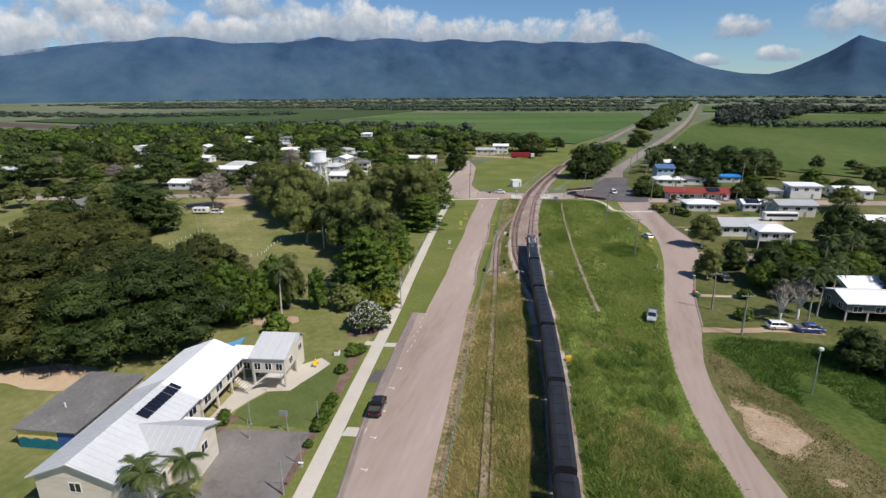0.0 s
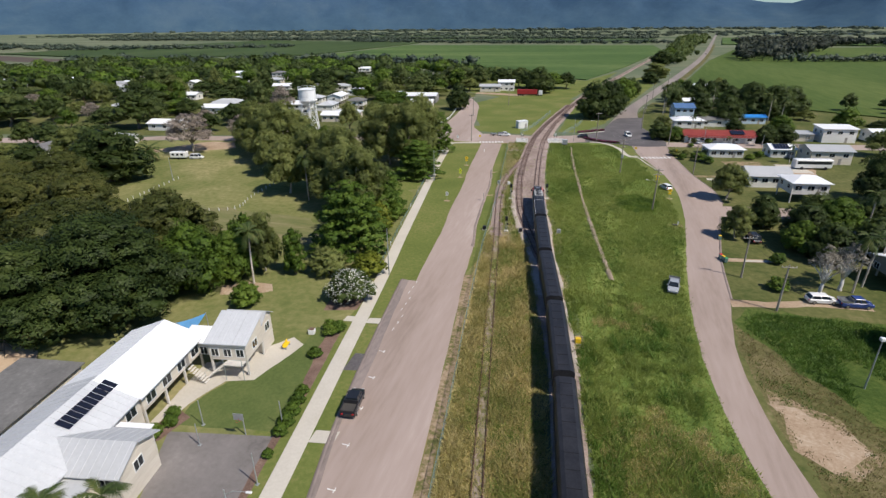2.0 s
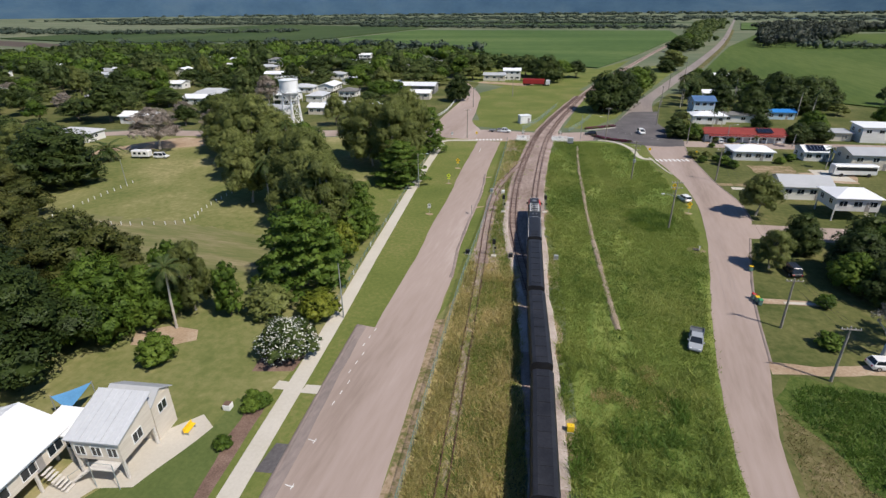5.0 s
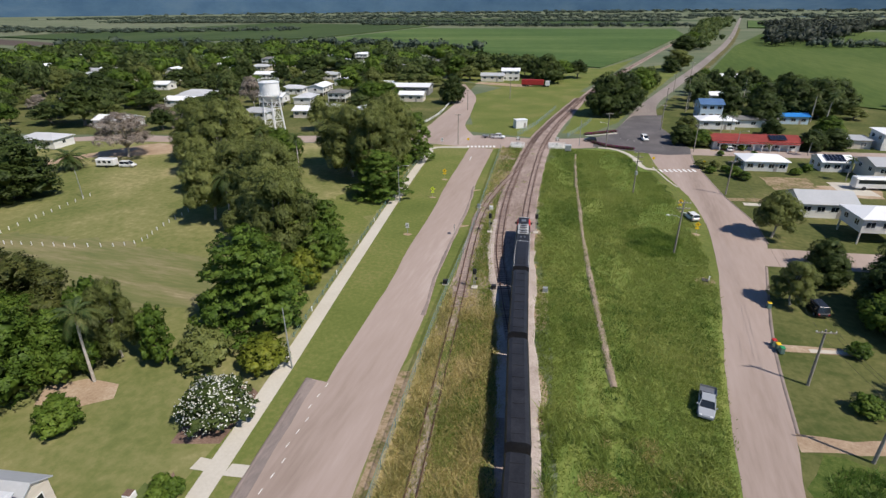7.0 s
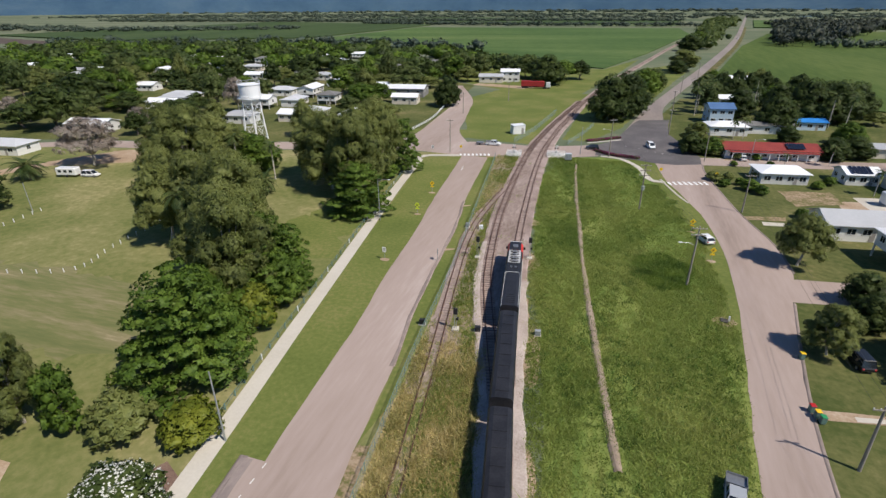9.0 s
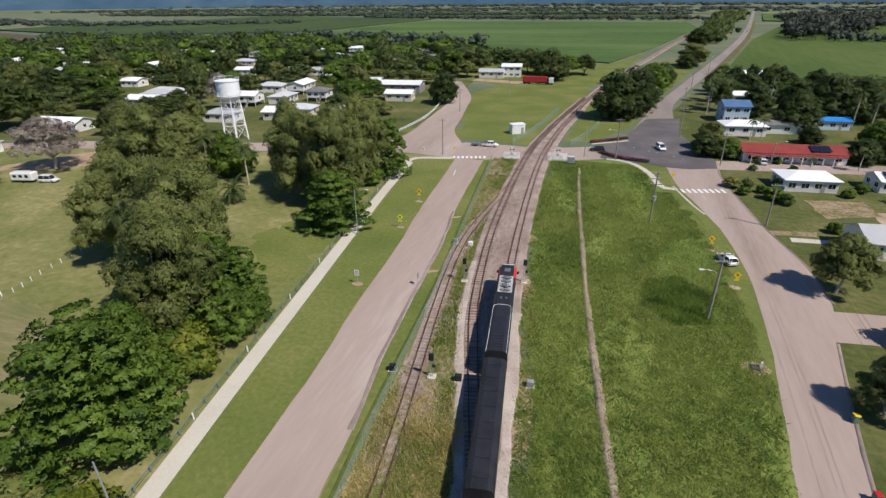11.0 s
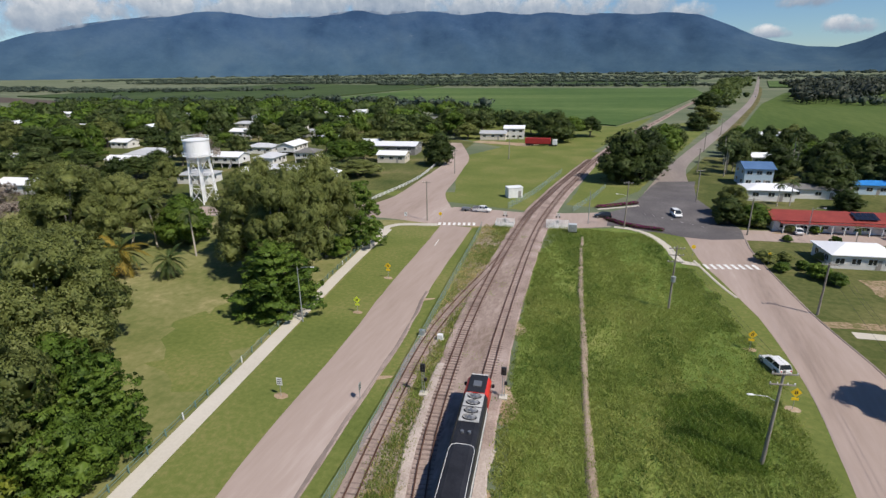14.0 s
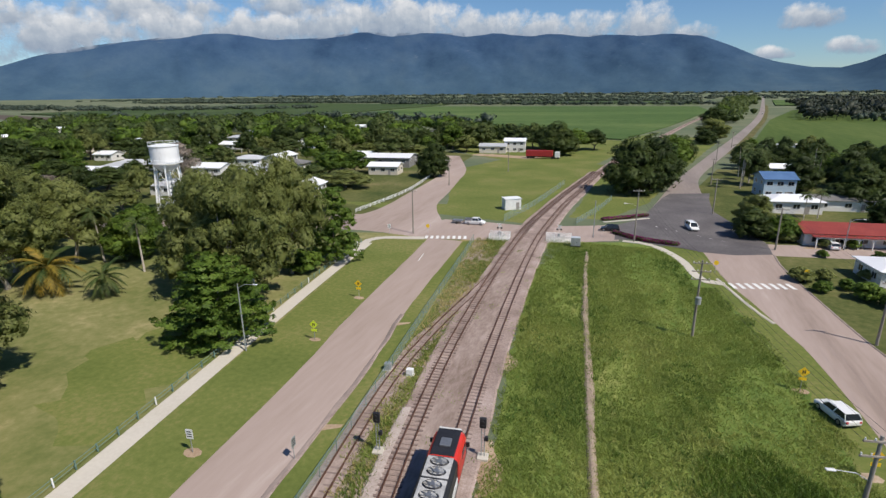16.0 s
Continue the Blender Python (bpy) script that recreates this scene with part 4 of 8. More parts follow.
            for s in range(steps):
                q = p + way * long / steps
                way = unit(way - (0, 0, 0.17))
                for sg in (-1, 1):
                    w = 0.75 * math.sin(math.pi * (s + 0.8) / (steps + 0.6)) * (1 if tall else 1.15)
                    tip = q + side * sg * w + way * 0.35 - (0, 0, 0.28 * w)
                    lf.add(np.array([p, p + way * 0.22, tip]), [[0, 1, 2]])
                    lf.add(np.array([p + way * 0.16, q, tip + way * 0.26]), [[0, 1, 2]])
                p = q
            lf.mesh("frond", LEAF_GOLD if kind == "gold_palm" and j % 3 != 0 else LEAF_PALM, root)
    elif kind == "town":
        heads = ring_heads(6, 3.0, 4.4, 0.2) + ring_heads(4, 1.8, 6.8, 0.2) + [(0, 0, 8.2)]
        for h in heads:
            r = RNG.uniform(1.5, 2.1)
            lv.dome(h, (r, r, r * 0.88), 44, 18, 0.26, core=0.66)
        lv.mesh("crown", (LEAF_DARK, LEAF_TOWN, LEAF_OLIVE, LEAF_GREEN, LEAF_TOWN)[k % 5], root)
        trunk(root, heads[:4], BARK, 0.2, 0.3)
    PROTOS[kind, k] = root
    return root


LABELS = {
    "broad": ("big spreading dark green shade tree", "tree"), "round": ("dense rounded green tree", "tree"), "gum": ("tall airy olive-green gum tree with pale limbs", "tree"),
    "tiered": ("dark layered conical tree beside the footpath", "tree"), "column": ("slim bright green columnar tree on the lawn", "tree"), "rosy": ("half-bare tree with dry rosy-grey crown", "tree"),
    "pale": ("sparse tree with forked white limbs", "tree"), "shrub": ("low rounded garden shrub", "shrub"), "gold_bush": ("yellow-green bush beside the footpath", "shrub"), "hedge_bush": ("clipped green garden bush", "shrub"), "blossom": ("round tree covered in white blossom", "tree"),
    "palm": ("slender palm with feathery fronds", "palm"), "gold_palm": ("squat palm with yellowing drooping fronds", "palm"), "fan_palm": ("squat palm with green drooping fronds", "palm"), "town": ("leafy green town tree", "tree"),
}


def plant(kind, x, y, h, w, k=0, group=""):
    turn = (x * 37.7 + y * 11.3) % 360
    m = Matrix.LocRotScale((x, y, 0.02), Euler((0, 0, radians(turn))), (w / 10, w / 10, h / 10))
    ob = copy_thing(proto(kind, k), m)
    return tagged(ob, *LABELS[kind], group=group)


# the shady grove behind the school
for x, y, h, w, k in ((-73, 51, 17, 22, 0), (-80, 43.5, 14.5, 20, 0), (-91, 40, 13.5, 19, 1), (-104, 36.5, 13.5, 18, 1), (-117, 38, 14, 19, 0), (-77, 67, 15, 18, 1), (-92, 59, 15.5, 20, 2), (-108, 54, 15, 20, 1), (-125, 54, 14.5, 21, 2), (-104, 74, 14.5, 18, 1), (-122, 72, 14.5, 20, 2), (-140, 66, 14.5, 21, 1), (-143, 86, 13.5, 19, 2), (-128, 90, 14.5, 19, 1)):
    plant("broad", x, y, h, w, k, "grove of shade trees")
# park trees
for kind, x, y, h, w, k in (("round", -66.5, 61.5, 13, 13, 1), ("round", -62.0, 66.0, 10.5, 9, 1), ("round", -72, 66, 12, 12, 1), ("column", -63, 72, 11.0, 8, 0), ("gum", -58.5, 71, 11, 7, 0), ("column", -52.3, 71.5, 9.2, 5.6, 0), ("shrub", -46.3, 73.2, 5.6, 7, 1), ("gold_bush", -38.6, 75.0, 4.8, 6.5, 0), ("blossom", -38.0, 65.0, 5.7, 7.9, 0), ("shrub", -53.8, 58.6, 4.2, 5, 0)):
    plant(kind, x, y, h, w, k)
for kind, x, y, h, w, k in (("tiered", -46.2, 83.6, 14.5, 17.5, 1), ("gold_bush", -45.2, 95.2, 7.5, 6.5, 0), ("round", -46.0, 103.5, 9, 8, 1), ("tiered", -47.5, 107.5, 11, 9.5, 0), ("gum", -51, 100, 17, 13, 0), ("gum", -58, 107, 17, 15, 1), ("round", -52, 93, 11, 10, 1), ("tiered", -49.5, 101.5, 12, 12, 0), ("tiered", -51.0, 107.0, 12.5, 11.5, 0), ("round", -46.4, 94.2, 7, 8, 1), ("gum", -63, 114, 18, 16, 0), ("gum", -67.5, 119, 18, 16, 1), ("gum", -75.5, 120, 16.5, 14, 0), ("gum", -81, 117, 15, 13, 1), ("palm", -72.7, 112.5, 14, 11, 0), ("palm", -57.6, 65.9, 12, 10, 1)):
    plant(kind, x, y, h, w, k)
for kind, x, y, h, w, k in (("tiered", -51.6, 141.2, 11.5, 15.5, 0), ("gum", -57, 151, 18, 14, 0), ("gum", -60, 158, 20, 16, 1), ("gum", -66, 155, 18, 14, 0), ("gum", -58, 166, 21, 13, 1), ("tiered", -54.5, 175, 14.5, 11, 0), ("gum", -73, 162, 17, 15, 0), ("shrub", -57, 168, 4.2, 7, 0), ("round", -94.2, 164.5, 10.6, 13, 1), ("gum", -99.5, 143.5, 19.5, 17, 0), ("gum", -108, 150, 18, 17, 1), ("gum", -118, 158, 17, 18, 0), ("gum", -103, 158, 16, 15, 1), ("gum", -128, 168, 14, 15, 1), ("gum", -96, 132, 14, 11, 1)):
    plant(kind, x, y, h, w, k)
for kind, x, y, h, w, k in (("gold_palm", -89.9, 144.7, 13, 13, 0), ("fan_palm", -80.1, 146.7, 9.5, 8.5, 0), ("palm", -85, 158, 11, 10, 0), ("palm", -98, 160, 12, 10, 1), ("rosy", -144.7, 154, 14.5, 19, 0), ("rosy", -138, 176, 11, 13, 0), ("fan_palm", -149, 138, 11, 13, 0), ("gum", -166, 124, 13, 13, 1), ("round", -174, 116, 10, 13, 0), ("round", -140.5, 114, 17, 26, 0), ("round", -112, 181, 7, 10, 1)):
    plant(kind, x, y, h, w, k)
# east of the street
for kind, x, y, h, w, k in (("gum", 34.5, 141, 9.5, 9, 1), ("gum", 31.0, 112.5, 7, 6.5, 0), ("round", 38.5, 121, 6, 6.5, 0), ("round", 44, 113, 9, 11, 0), ("round", 51, 117, 10, 11, 1), ("round", 46, 104, 8, 10, 0), ("round", 60, 122, 9, 12, 0), ("palm", 45, 90, 12, 9, 0), ("palm", 47.5, 93, 11, 9, 1), ("palm", 52, 99, 11, 9, 0), ("round", 46.5, 72, 7, 9, 0), ("round", 52, 68, 6, 8, 1), ("round", 71.4, 148, 14, 15, 0), ("round", 74, 133, 11, 15, 0), ("round", 66, 128, 10, 12, 0)):
    plant(kind, x, y, h, w, k)
for kind, x, y, h, w, k in (("round", -2.0, 266, 18, 20, 0), ("round", 4.0, 272, 18.5, 20, 0), ("round", 6, 284, 16, 17, 0), ("round", 12.5, 338, 14, 18, 1), ("round", 19, 365, 11, 13, 0), ("gum", 41, 455, 13, 22, 0), ("round", 36, 440, 9, 14, 0), ("round", 62, 640, 16, 28, 0), ("round", 74, 700, 17, 30, 1), ("round", 88, 760, 16, 30, 0), ("round", -40, 363, 17, 22, 0), ("round", -74, 278, 14, 14, 0)):
    plant(kind, x, y, h, w, k)
for kind, x, y, h, w, k in (("round", 24.2, 219, 7.0, 9, 0), ("gum", 26, 228, 7.5, 9, 0), ("round", 30, 219, 6, 8, 1), ("palm", 36, 297, 13, 11, 0), ("palm", 40, 303, 14, 11, 1), ("palm", 33, 290, 12, 10, 0), ("round", 56, 262, 13, 16, 0), ("round", 70, 280, 17, 20, 0), ("round", 82, 285, 16, 20, 0), ("palm", 76, 272, 14, 12, 0), ("palm", 80, 268, 13, 11, 1), ("round", 63, 222, 7, 10, 0), ("round", 70, 226, 7, 10, 0), ("round", 48, 285, 12, 14, 0), ("palm", 57, 300, 12, 10, 0)):
    plant(kind, x, y, h, w, k)
for kind, x, y, h, w, k in (("round", 40, 128, 6, 7, 0), ("round", 56, 109, 9, 11, 0), ("round", 62, 114, 9, 12, 1), ("pale", 39.4, 88.0, 8.6, 8, 0), ("pale", 43.2, 90.5, 9, 8.5, 0), ("round", 50, 125, 8, 10, 0), ("round", 69, 118, 10, 13, 0), ("round", 42, 108, 7, 8, 1), ("round", 78, 142, 11, 12, 0), ("round", 66, 104, 9, 12, 0), ("round", 58, 78, 6, 9, 0), ("palm", 57, 118, 12, 10, 0), ("palm", 64, 122, 12, 10, 1)):
    plant(kind, x, y, h, w, k)
for kind, x, y, h, w, k in (("palm", 31.5, 284, 12, 10, 0), ("palm", 35, 312, 13, 11, 1), ("palm", 38, 318, 12, 11, 0), ("round", 44, 322, 9, 12, 0), ("round", 52, 330, 11, 14, 0), ("palm", 60, 318, 13, 11, 1), ("round", 64, 296, 13, 15, 0), ("round", 92, 300, 14, 18, 0), ("round", 88, 318, 12, 16, 0), ("round", 56, 243, 6, 8, 0), ("palm", 43, 244, 8, 8, 0), ("palm", 60, 214, 6.5, 7, 1), ("round", 74, 245, 8, 10, 1)):
    plant(kind, x, y, h, w, k)
for x, y, h, w in ((27.2, 191, 2.6, 4.2), (31, 193, 2.0, 3.2), (29, 186, 2.0, 3.0), (34.5, 184.5, 3.0, 4.5), (38, 195, 2.2, 3.4), (30.5, 217, 3, 4), (37, 215, 2.4, 3), (42, 216, 2.6, 3), (33, 88, 2.4, 3.5), (36, 100, 2.2, 3.0)):
    plant("shrub", x, y, h, w, int(y) % 2, "garden shrubs")


for kind, x, y, h, w in (("shrub", 36.5, 181.5, 2.6, 3.4), ("shrub", 33.0, 188.5, 2.0, 2.6), ("hedge_bush", 50.8, 190.5, 2.2, 3.0), ("shrub", 54.5, 194.5, 2.4, 3.2), ("hedge_bush", 34.5, 207.5, 1.6, 2.2), ("shrub", 44.0, 208.6, 1.8, 2.4), ("palm", 39.5, 242.0, 7.5, 7.0), ("palm", 47.0, 206.8, 5.0, 5.0), ("shrub", 38.0, 150.0, 2.6, 3.6), ("shrub", 41.5, 167.0, 2.2, 3.0), ("hedge_bush", 58.0, 152.0, 2.4, 3.0), ("palm", 62.0, 188.0, 7.0, 6.0), ("shrub", 24.8, 229.0, 3.0, 4.5), ("shrub", 26.5, 236.0, 3.2, 4.5), ("shrub", 25.2, 222.0, 2.6, 4.0)):
    plant(kind, x, y, h, w, 0, "eastern garden plants")


# ---- buildings ----
def box(bm, x0, x1, y0, y1, z0, z1, bevel=0.0):
    ret = bmesh.ops.create_cube(bm, size=1, matrix=Matrix.LocRotScale(((x0 + x1) / 2, (y0 + y1) / 2, (z0 + z1) / 2), None, (x1 - x0, y1 - y0, z1 - z0)))
    if bevel:
        edges = list({e for v in ret["verts"] for e in v.link_edges})
        bmesh.ops.bevel(bm, geom=edges, offset=bevel, segments=1, affect="EDGES")


def block(name, dims, material, parent=None, label="", bevel=0.0):
    bm = bmesh.new()
    box(bm, *dims, bevel)
    return part(name, bm, material, parent, label)


WHITE_IRON = surf("white_roof_iron", ((0.0, (0.75, 0.76, 0.77)), (0.6, (0.80, 0.81, 0.82)), (1.0, (0.84, 0.85, 0.86))), 0.25, 2.5, 0.45, 0.1, 0.01, vary=0.04)
GREY_IRON = surf("grey_roof_iron", ((0.0, (0.43, 0.44, 0.45)), (0.6, (0.48, 0.49, 0.50)), (1.0, (0.53, 0.54, 0.55))), 0.25, 2.5, 0.5, 0.12, 0.01, vary=0.18)
DARK_IRON = surf("weathered_dark_roof", ((0.0, (0.13, 0.125, 0.12)), (0.6, (0.19, 0.185, 0.175)), (1.0, (0.27, 0.26, 0.25))), 0.25, 2.0, 0.6, 0.12, 0.01, vary=0.1)
RED_IRON = surf("red_tile_roof", ((0.0, (0.17, 0.03, 0.025)), (0.6, (0.26, 0.045, 0.035)), (1.0, (0.33, 0.075, 0.055))), 0.3, 3.0, 0.6, 0.3, 0.02)
BLUE_IRON = surf("blue_roof_iron", ((0.0, (0.06, 0.12, 0.24)), (0.6, (0.09, 0.17, 0.32)), (1.0, (0.14, 0.23, 0.38))), 0.3, 3.0, 0.5, 0.1, 0.01)
TARP_BLUE = surf("bright_blue_tarpaulin", ((0.0, (0.02, 0.16, 0.48)), (1.0, (0.04, 0.26, 0.65))), 0.5, 3.0, 0.5, 0.1, 0.01)
WALL_WHITE = surf("white_weatherboard", ((0.0, (0.58, 0.57, 0.54)), (0.5, (0.70, 0.69, 0.66)), (1.0, (0.78, 0.77, 0.74))), 0.4, 3.0, 0.7, 0.15, 0.01, stretch=(0.3, 0.3, 3), vary=0.08)
WALL_CREAM = surf("cream_weatherboard", ((0.0, (0.52, 0.46, 0.38)), (0.5, (0.62, 0.56, 0.47)), (1.0, (0.70, 0.65, 0.56))), 0.4, 3.0, 0.7, 0.15, 0.01, stretch=(0.3, 0.3, 3))
WALL_BLUE = surf("pale_blue_boards", ((0.0, (0.40, 0.52, 0.62)), (1.0, (0.55, 0.66, 0.75))), 0.4, 3.0, 0.7, 0.15, 0.01, stretch=(0.3, 0.3, 3))
TRIM = plain("white_trim", (0.72, 0.72, 0.70), 0.5)
POST = plain("painted_post", (0.60, 0.57, 0.52), 0.6)
DARK_WALL = plain("shaded_grey_wall", (0.22, 0.21, 0.20), 0.8)
GALV_RAIL = plain("grey_handrail", (0.38, 0.42, 0.42), 0.5, 0.3)
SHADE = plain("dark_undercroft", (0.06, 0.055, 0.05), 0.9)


def glassy(name, c=(0.02, 0.025, 0.03)):
    m = bpy.data.materials.new(name)
    m.use_nodes = True
    p = m.node_tree.nodes["Principled BSDF"]
    p.inputs["Base Color"].default_value, p.inputs["Roughness"].default_value, p.inputs["Specular IOR Level"].default_value = (*c, 1), 0.08, 0.6
    return m


GLASS = glassy("dark_window_glass")
SOLAR = glassy("solar_cells", (0.012, 0.014, 0.024))


def roof_mesh(kind, w, d, z, rise, over=0.55, thick=0.14):
    """A gable, hip or skillion roof over a w by d plan, its eaves at z. The ridge runs along x."""
    bm = bmesh.new()
    X, Y = w / 2 + over, d / 2 + over
    if kind == "flat":
        quad = [(-X, -Y, z), (X, -Y, z), (X, Y, z + rise), (-X, Y, z + rise)]
        low, top = [bm.verts.new(q) for q in quad], [bm.verts.new((a, b, c + thick)) for a, b, c in quad]
        bm.faces.new(low[::-1]), bm.faces.new(top)
        for k in range(4):
            bm.faces.new((low[k], low[(k + 1) % 4], top[(k + 1) % 4], top[k]))
    else:
        inset = min(X, Y) * 0.95 if kind == "hip" else 0.0
        out = []
        for dz in (0, thick):
            e = [bm.verts.new((a, b, z + dz)) for a, b in ((-X, -Y), (X, -Y), (X, Y), (-X, Y))]
            r = [bm.verts.new((a, 0, z + rise + dz)) for a in (-X + inset, X - inset)]
            out.append((e, r))
        for n, (e, r) in enumerate(out):
            for f in ((e[0], e[1], r[1], r[0]), (e[2], e[3], r[0], r[1])):
                bm.faces.new(f)
            if kind == "hip":
                bm.faces.new((e[1], e[2], r[1])), bm.faces.new((e[3], e[0], r[0]))
        (e, r), (E, R) = out
        rim = [(e[0], e[1], E[1], E[0]), (e[2], e[3], E[3], E[2])]
        if kind == "hip":
            rim += [(e[1], e[2], E[2], E[1]), (e[3], e[0], E[0], E[3])]
        else:
            rim += [(e[1], r[1], R[1], E[1]), (r[1], e[2], E[2], R[1]), (e[3], r[0], R[0], E[3]), (r[0], e[0], E[0], R[0])]
        for f in rim:
            bm.faces.new(f)
    bmesh.ops.recalc_face_normals(bm, faces=bm.faces[:])
    return bm


def ribs(parent, w, d, z, rise, over, material, step=0.9):
    """Raised seams of sheet iron up both slopes of a gable roof."""
    bm = bmesh.new()
    Y = d / 2 + over
    for x in np.arange(-w / 2 - over + 0.25, w / 2 + over - 0.1, step):
        for sg in (-1, 1):
            v = [bm.verts.new(q) for q in ((x - 0.03, sg * Y, z + 0.14), (x + 0.03, sg * Y, z + 0.14), (x + 0.03, 0, z + rise + 0.14), (x - 0.03, 0, z + rise + 0.14))]
            u = [bm.verts.new(q.co + Vector((0, 0, 0.05))) for q in v]
            bm.faces.new(u)
            for k in range(4):
                bm.faces.new((v[k], v[(k + 1) % 4], u[(k + 1) % 4], u[k]))
    bmesh.ops.recalc_face_normals(bm, faces=bm.faces[:])
    part("roof_seam", bm, material, parent)


def window(parent, x, y, z, w, h, face):
    """A framed window on the wall that looks along face ('s', 'n', 'e', 'w')."""
    turn = {"s": 0, "e": 90, "n": 180, "w": 270}[face]
    bm = bmesh.new()
    for dims in ((-w / 2 - 0.08, w / 2 + 0.08, -0.07, 0.0, -0.08, 0.0), (-w / 2 - 0.08, w / 2 + 0.08, -0.07, 0.0, h, h + 0.08), (-w / 2 - 0.08, -w / 2, -0.07, 0.0, 0, h), (w / 2, w / 2 + 0.08, -0.07, 0.0, 0, h), (-0.03, 0.03, -0.06, 0.0, 0, h)):
        box(bm, *dims)
    ob = part("window", bm, TRIM, parent)
    ob.matrix_local = pose(x, y, z, rz=turn)
    block("pane", (-w / 2, w / 2, -0.03, -0.004, 0, h), GLASS, ob, "dark reflecting glass")


def house(x, y, w, d, h, roof, rise, roof_mat, wall_mat, rz=8.8, stilts=0.0, label="", category="house", name="house", over=0.55, front=3, side=2, door=True, group=""):
    root = tagged(new(name), label, category, group=group)
    root.matrix_world = pose(x, y, 0.01, rz=rz)
    bm = bmesh.new()
    box(bm, -w / 2, w / 2, -d / 2, d / 2, stilts, h)
    if roof == "flat" and rise > 0:
        for v in bm.verts:
            if v.co.z > h - 0.01 and v.co.y > 0:
                v.co.z += rise * (d + over) / (d + 2 * over)
    if roof == "gable":
        for sx in (-1, 1):
            v = [bm.verts.new((sx * (w / 2 - 0.01), a, c)) for a, c in ((-d / 2, h), (d / 2, h), (0, h + rise * (d / 2) / (d / 2 + over)))]
            u = [bm.verts.new((q.co.x - sx * 0.12, q.co.y, q.co.z)) for q in v]
            bm.faces.new(v), bm.faces.new(u[::-1])
            for k in range(3):
                bm.faces.new((v[k], v[(k + 1) % 3], u[(k + 1) % 3], u[k]))
        bmesh.ops.recalc_face_normals(bm, faces=bm.faces[:])
    part("wall", bm, wall_mat, root)
    drop = rise * over / (d / 2 + over) if roof != "flat" else 0
    part("roof", roof_mesh(roof, w, d, h - drop + 0.01, rise, over), roof_mat, root)
    if stilts:
        for px in np.linspace(-w / 2 + 0.15, w / 2 - 0.15, max(2, int(w / 3))):
            for py in np.linspace(-d / 2 + 0.15, d / 2 - 0.15, max(2, int(d / 3.5))):
                block("post", (px - 0.12, px + 0.12, py - 0.12, py + 0.12, 0, stilts), POST, root)
    levels = (h - 1.9, 0.9) if h > 5.2 and not stilts else (h - 1.9,)
    for z in levels:
        for k in range(front):
            wx = -w / 2 + w * (k + 0.5) / front
            window(root, wx, -d / 2, z, min(1.6, w / front * 0.55), 1.1, "s")
        for k in range(side):
            wy = -d / 2 + d * (k + 0.5) / side
            window(root, -w / 2, wy, z, 1.3, 1.1, "w")
            window(root, w / 2, wy, z, 1.3, 1.1, "e")
    if door:
        block("door", (w * 0.18, w * 0.18 + 0.9, -d / 2 - 0.05, -d / 2, stilts + 0.02, stilts + 2.05), plain("door_paint", (0.30, 0.28, 0.26)), root)
        if stilts:
            for k in range(8):
                block("step", (w * 0.18 - 0.1, w * 0.18 + 1.0, -d / 2 - 0.3 - 0.27 * (8 - k), -d / 2 - 0.03 - 0.27 * (8 - k) + 0.02, stilts * (k + 0.5) / 8, stilts * (k + 0.5) / 8 + 0.06), POST, root)
    return root


def panels(parent, x, y, z, nx, ny, tilt, turn=0.0, wide=0.9):
    """Rows of solar panels, each its own, lying on a roof slope."""
    for a in range(nx):
        for b in range(ny):
            ob = block("solar_panel", (-wide / 2, wide / 2, -0.79, 0.79, 0, 0.05), SOLAR, parent, "black solar panel")
            ob.matrix_local = pose(x, y, z, rz=turn) @ pose(0, 0, 0, rx=tilt) @ pose((a - (nx - 1) / 2) * (wide + 0.11), (b - (ny - 1) / 2) * 1.66, 0)


# the school: two joined halls, a wing, a raised office and a painted classroom
s1 = house(-50.9, 21.6, 16.0, 9.4, 4.7, "gable", 2.1, GREY_IRON, WALL_CREAM, 99.2, label="long cream school hall with grey iron roof", category="school building", name="school_building", front=5, side=1, door=False)
ribs(s1, 16, 9.4, 4.7 - 2.1 * 0.55 / 5.25 + 0.012, 2.1, 0.55, GREY_IRON)
panels(s1, 4.6, -1.75, 6.13, 10, 1, 21.8, wide=0.62)
for a in (-3.3, -2.1):
    ac = block("air_conditioner", (-8.45, -8.02, a - 0.4, a + 0.4, 0.4, 1.3), TRIM, s1, "white outdoor air conditioner", 0.04)
    block("fan_grille", (-8.47, -8.45, a - 0.3, a + 0.3, 0.5, 1.2), SHADE, ac)
s2 = house(-53.0, 35.6, 12.2, 9.6, 4.7, "gable", 2.1, WHITE_IRON, WALL_CREAM, 99.2, 2.3, label="raised school hall with white iron roof on posts", category="school building", name="school_building", front=4, side=1)
ribs(s2, 12.2, 9.6, 4.7 - 2.1 * 0.55 / 5.35 + 0.012, 2.1, 0.55, WHITE_IRON)
s3 = house(-45.3, 22.5, 8.6, 5.6, 4.5, "gable", 1.5, GREY_IRON, WALL_CREAM, 11.0, label="cream school wing with grey iron roof", category="school building", name="school_building", front=3, side=1, door=False)
ribs(s3, 8.6, 5.6, 4.5 - 1.5 * 0.55 / 3.35 + 0.012, 1.5, 0.55, GREY_IRON)
house(-44.9, 18.2, 3.8, 3.4, 3.4, "flat", 0.5, GREY_IRON, WALL_CREAM, 11.0, label="small cream lean-to with pale roof", category="lean-to", name="school_lean_to", front=1, side=1, door=False)
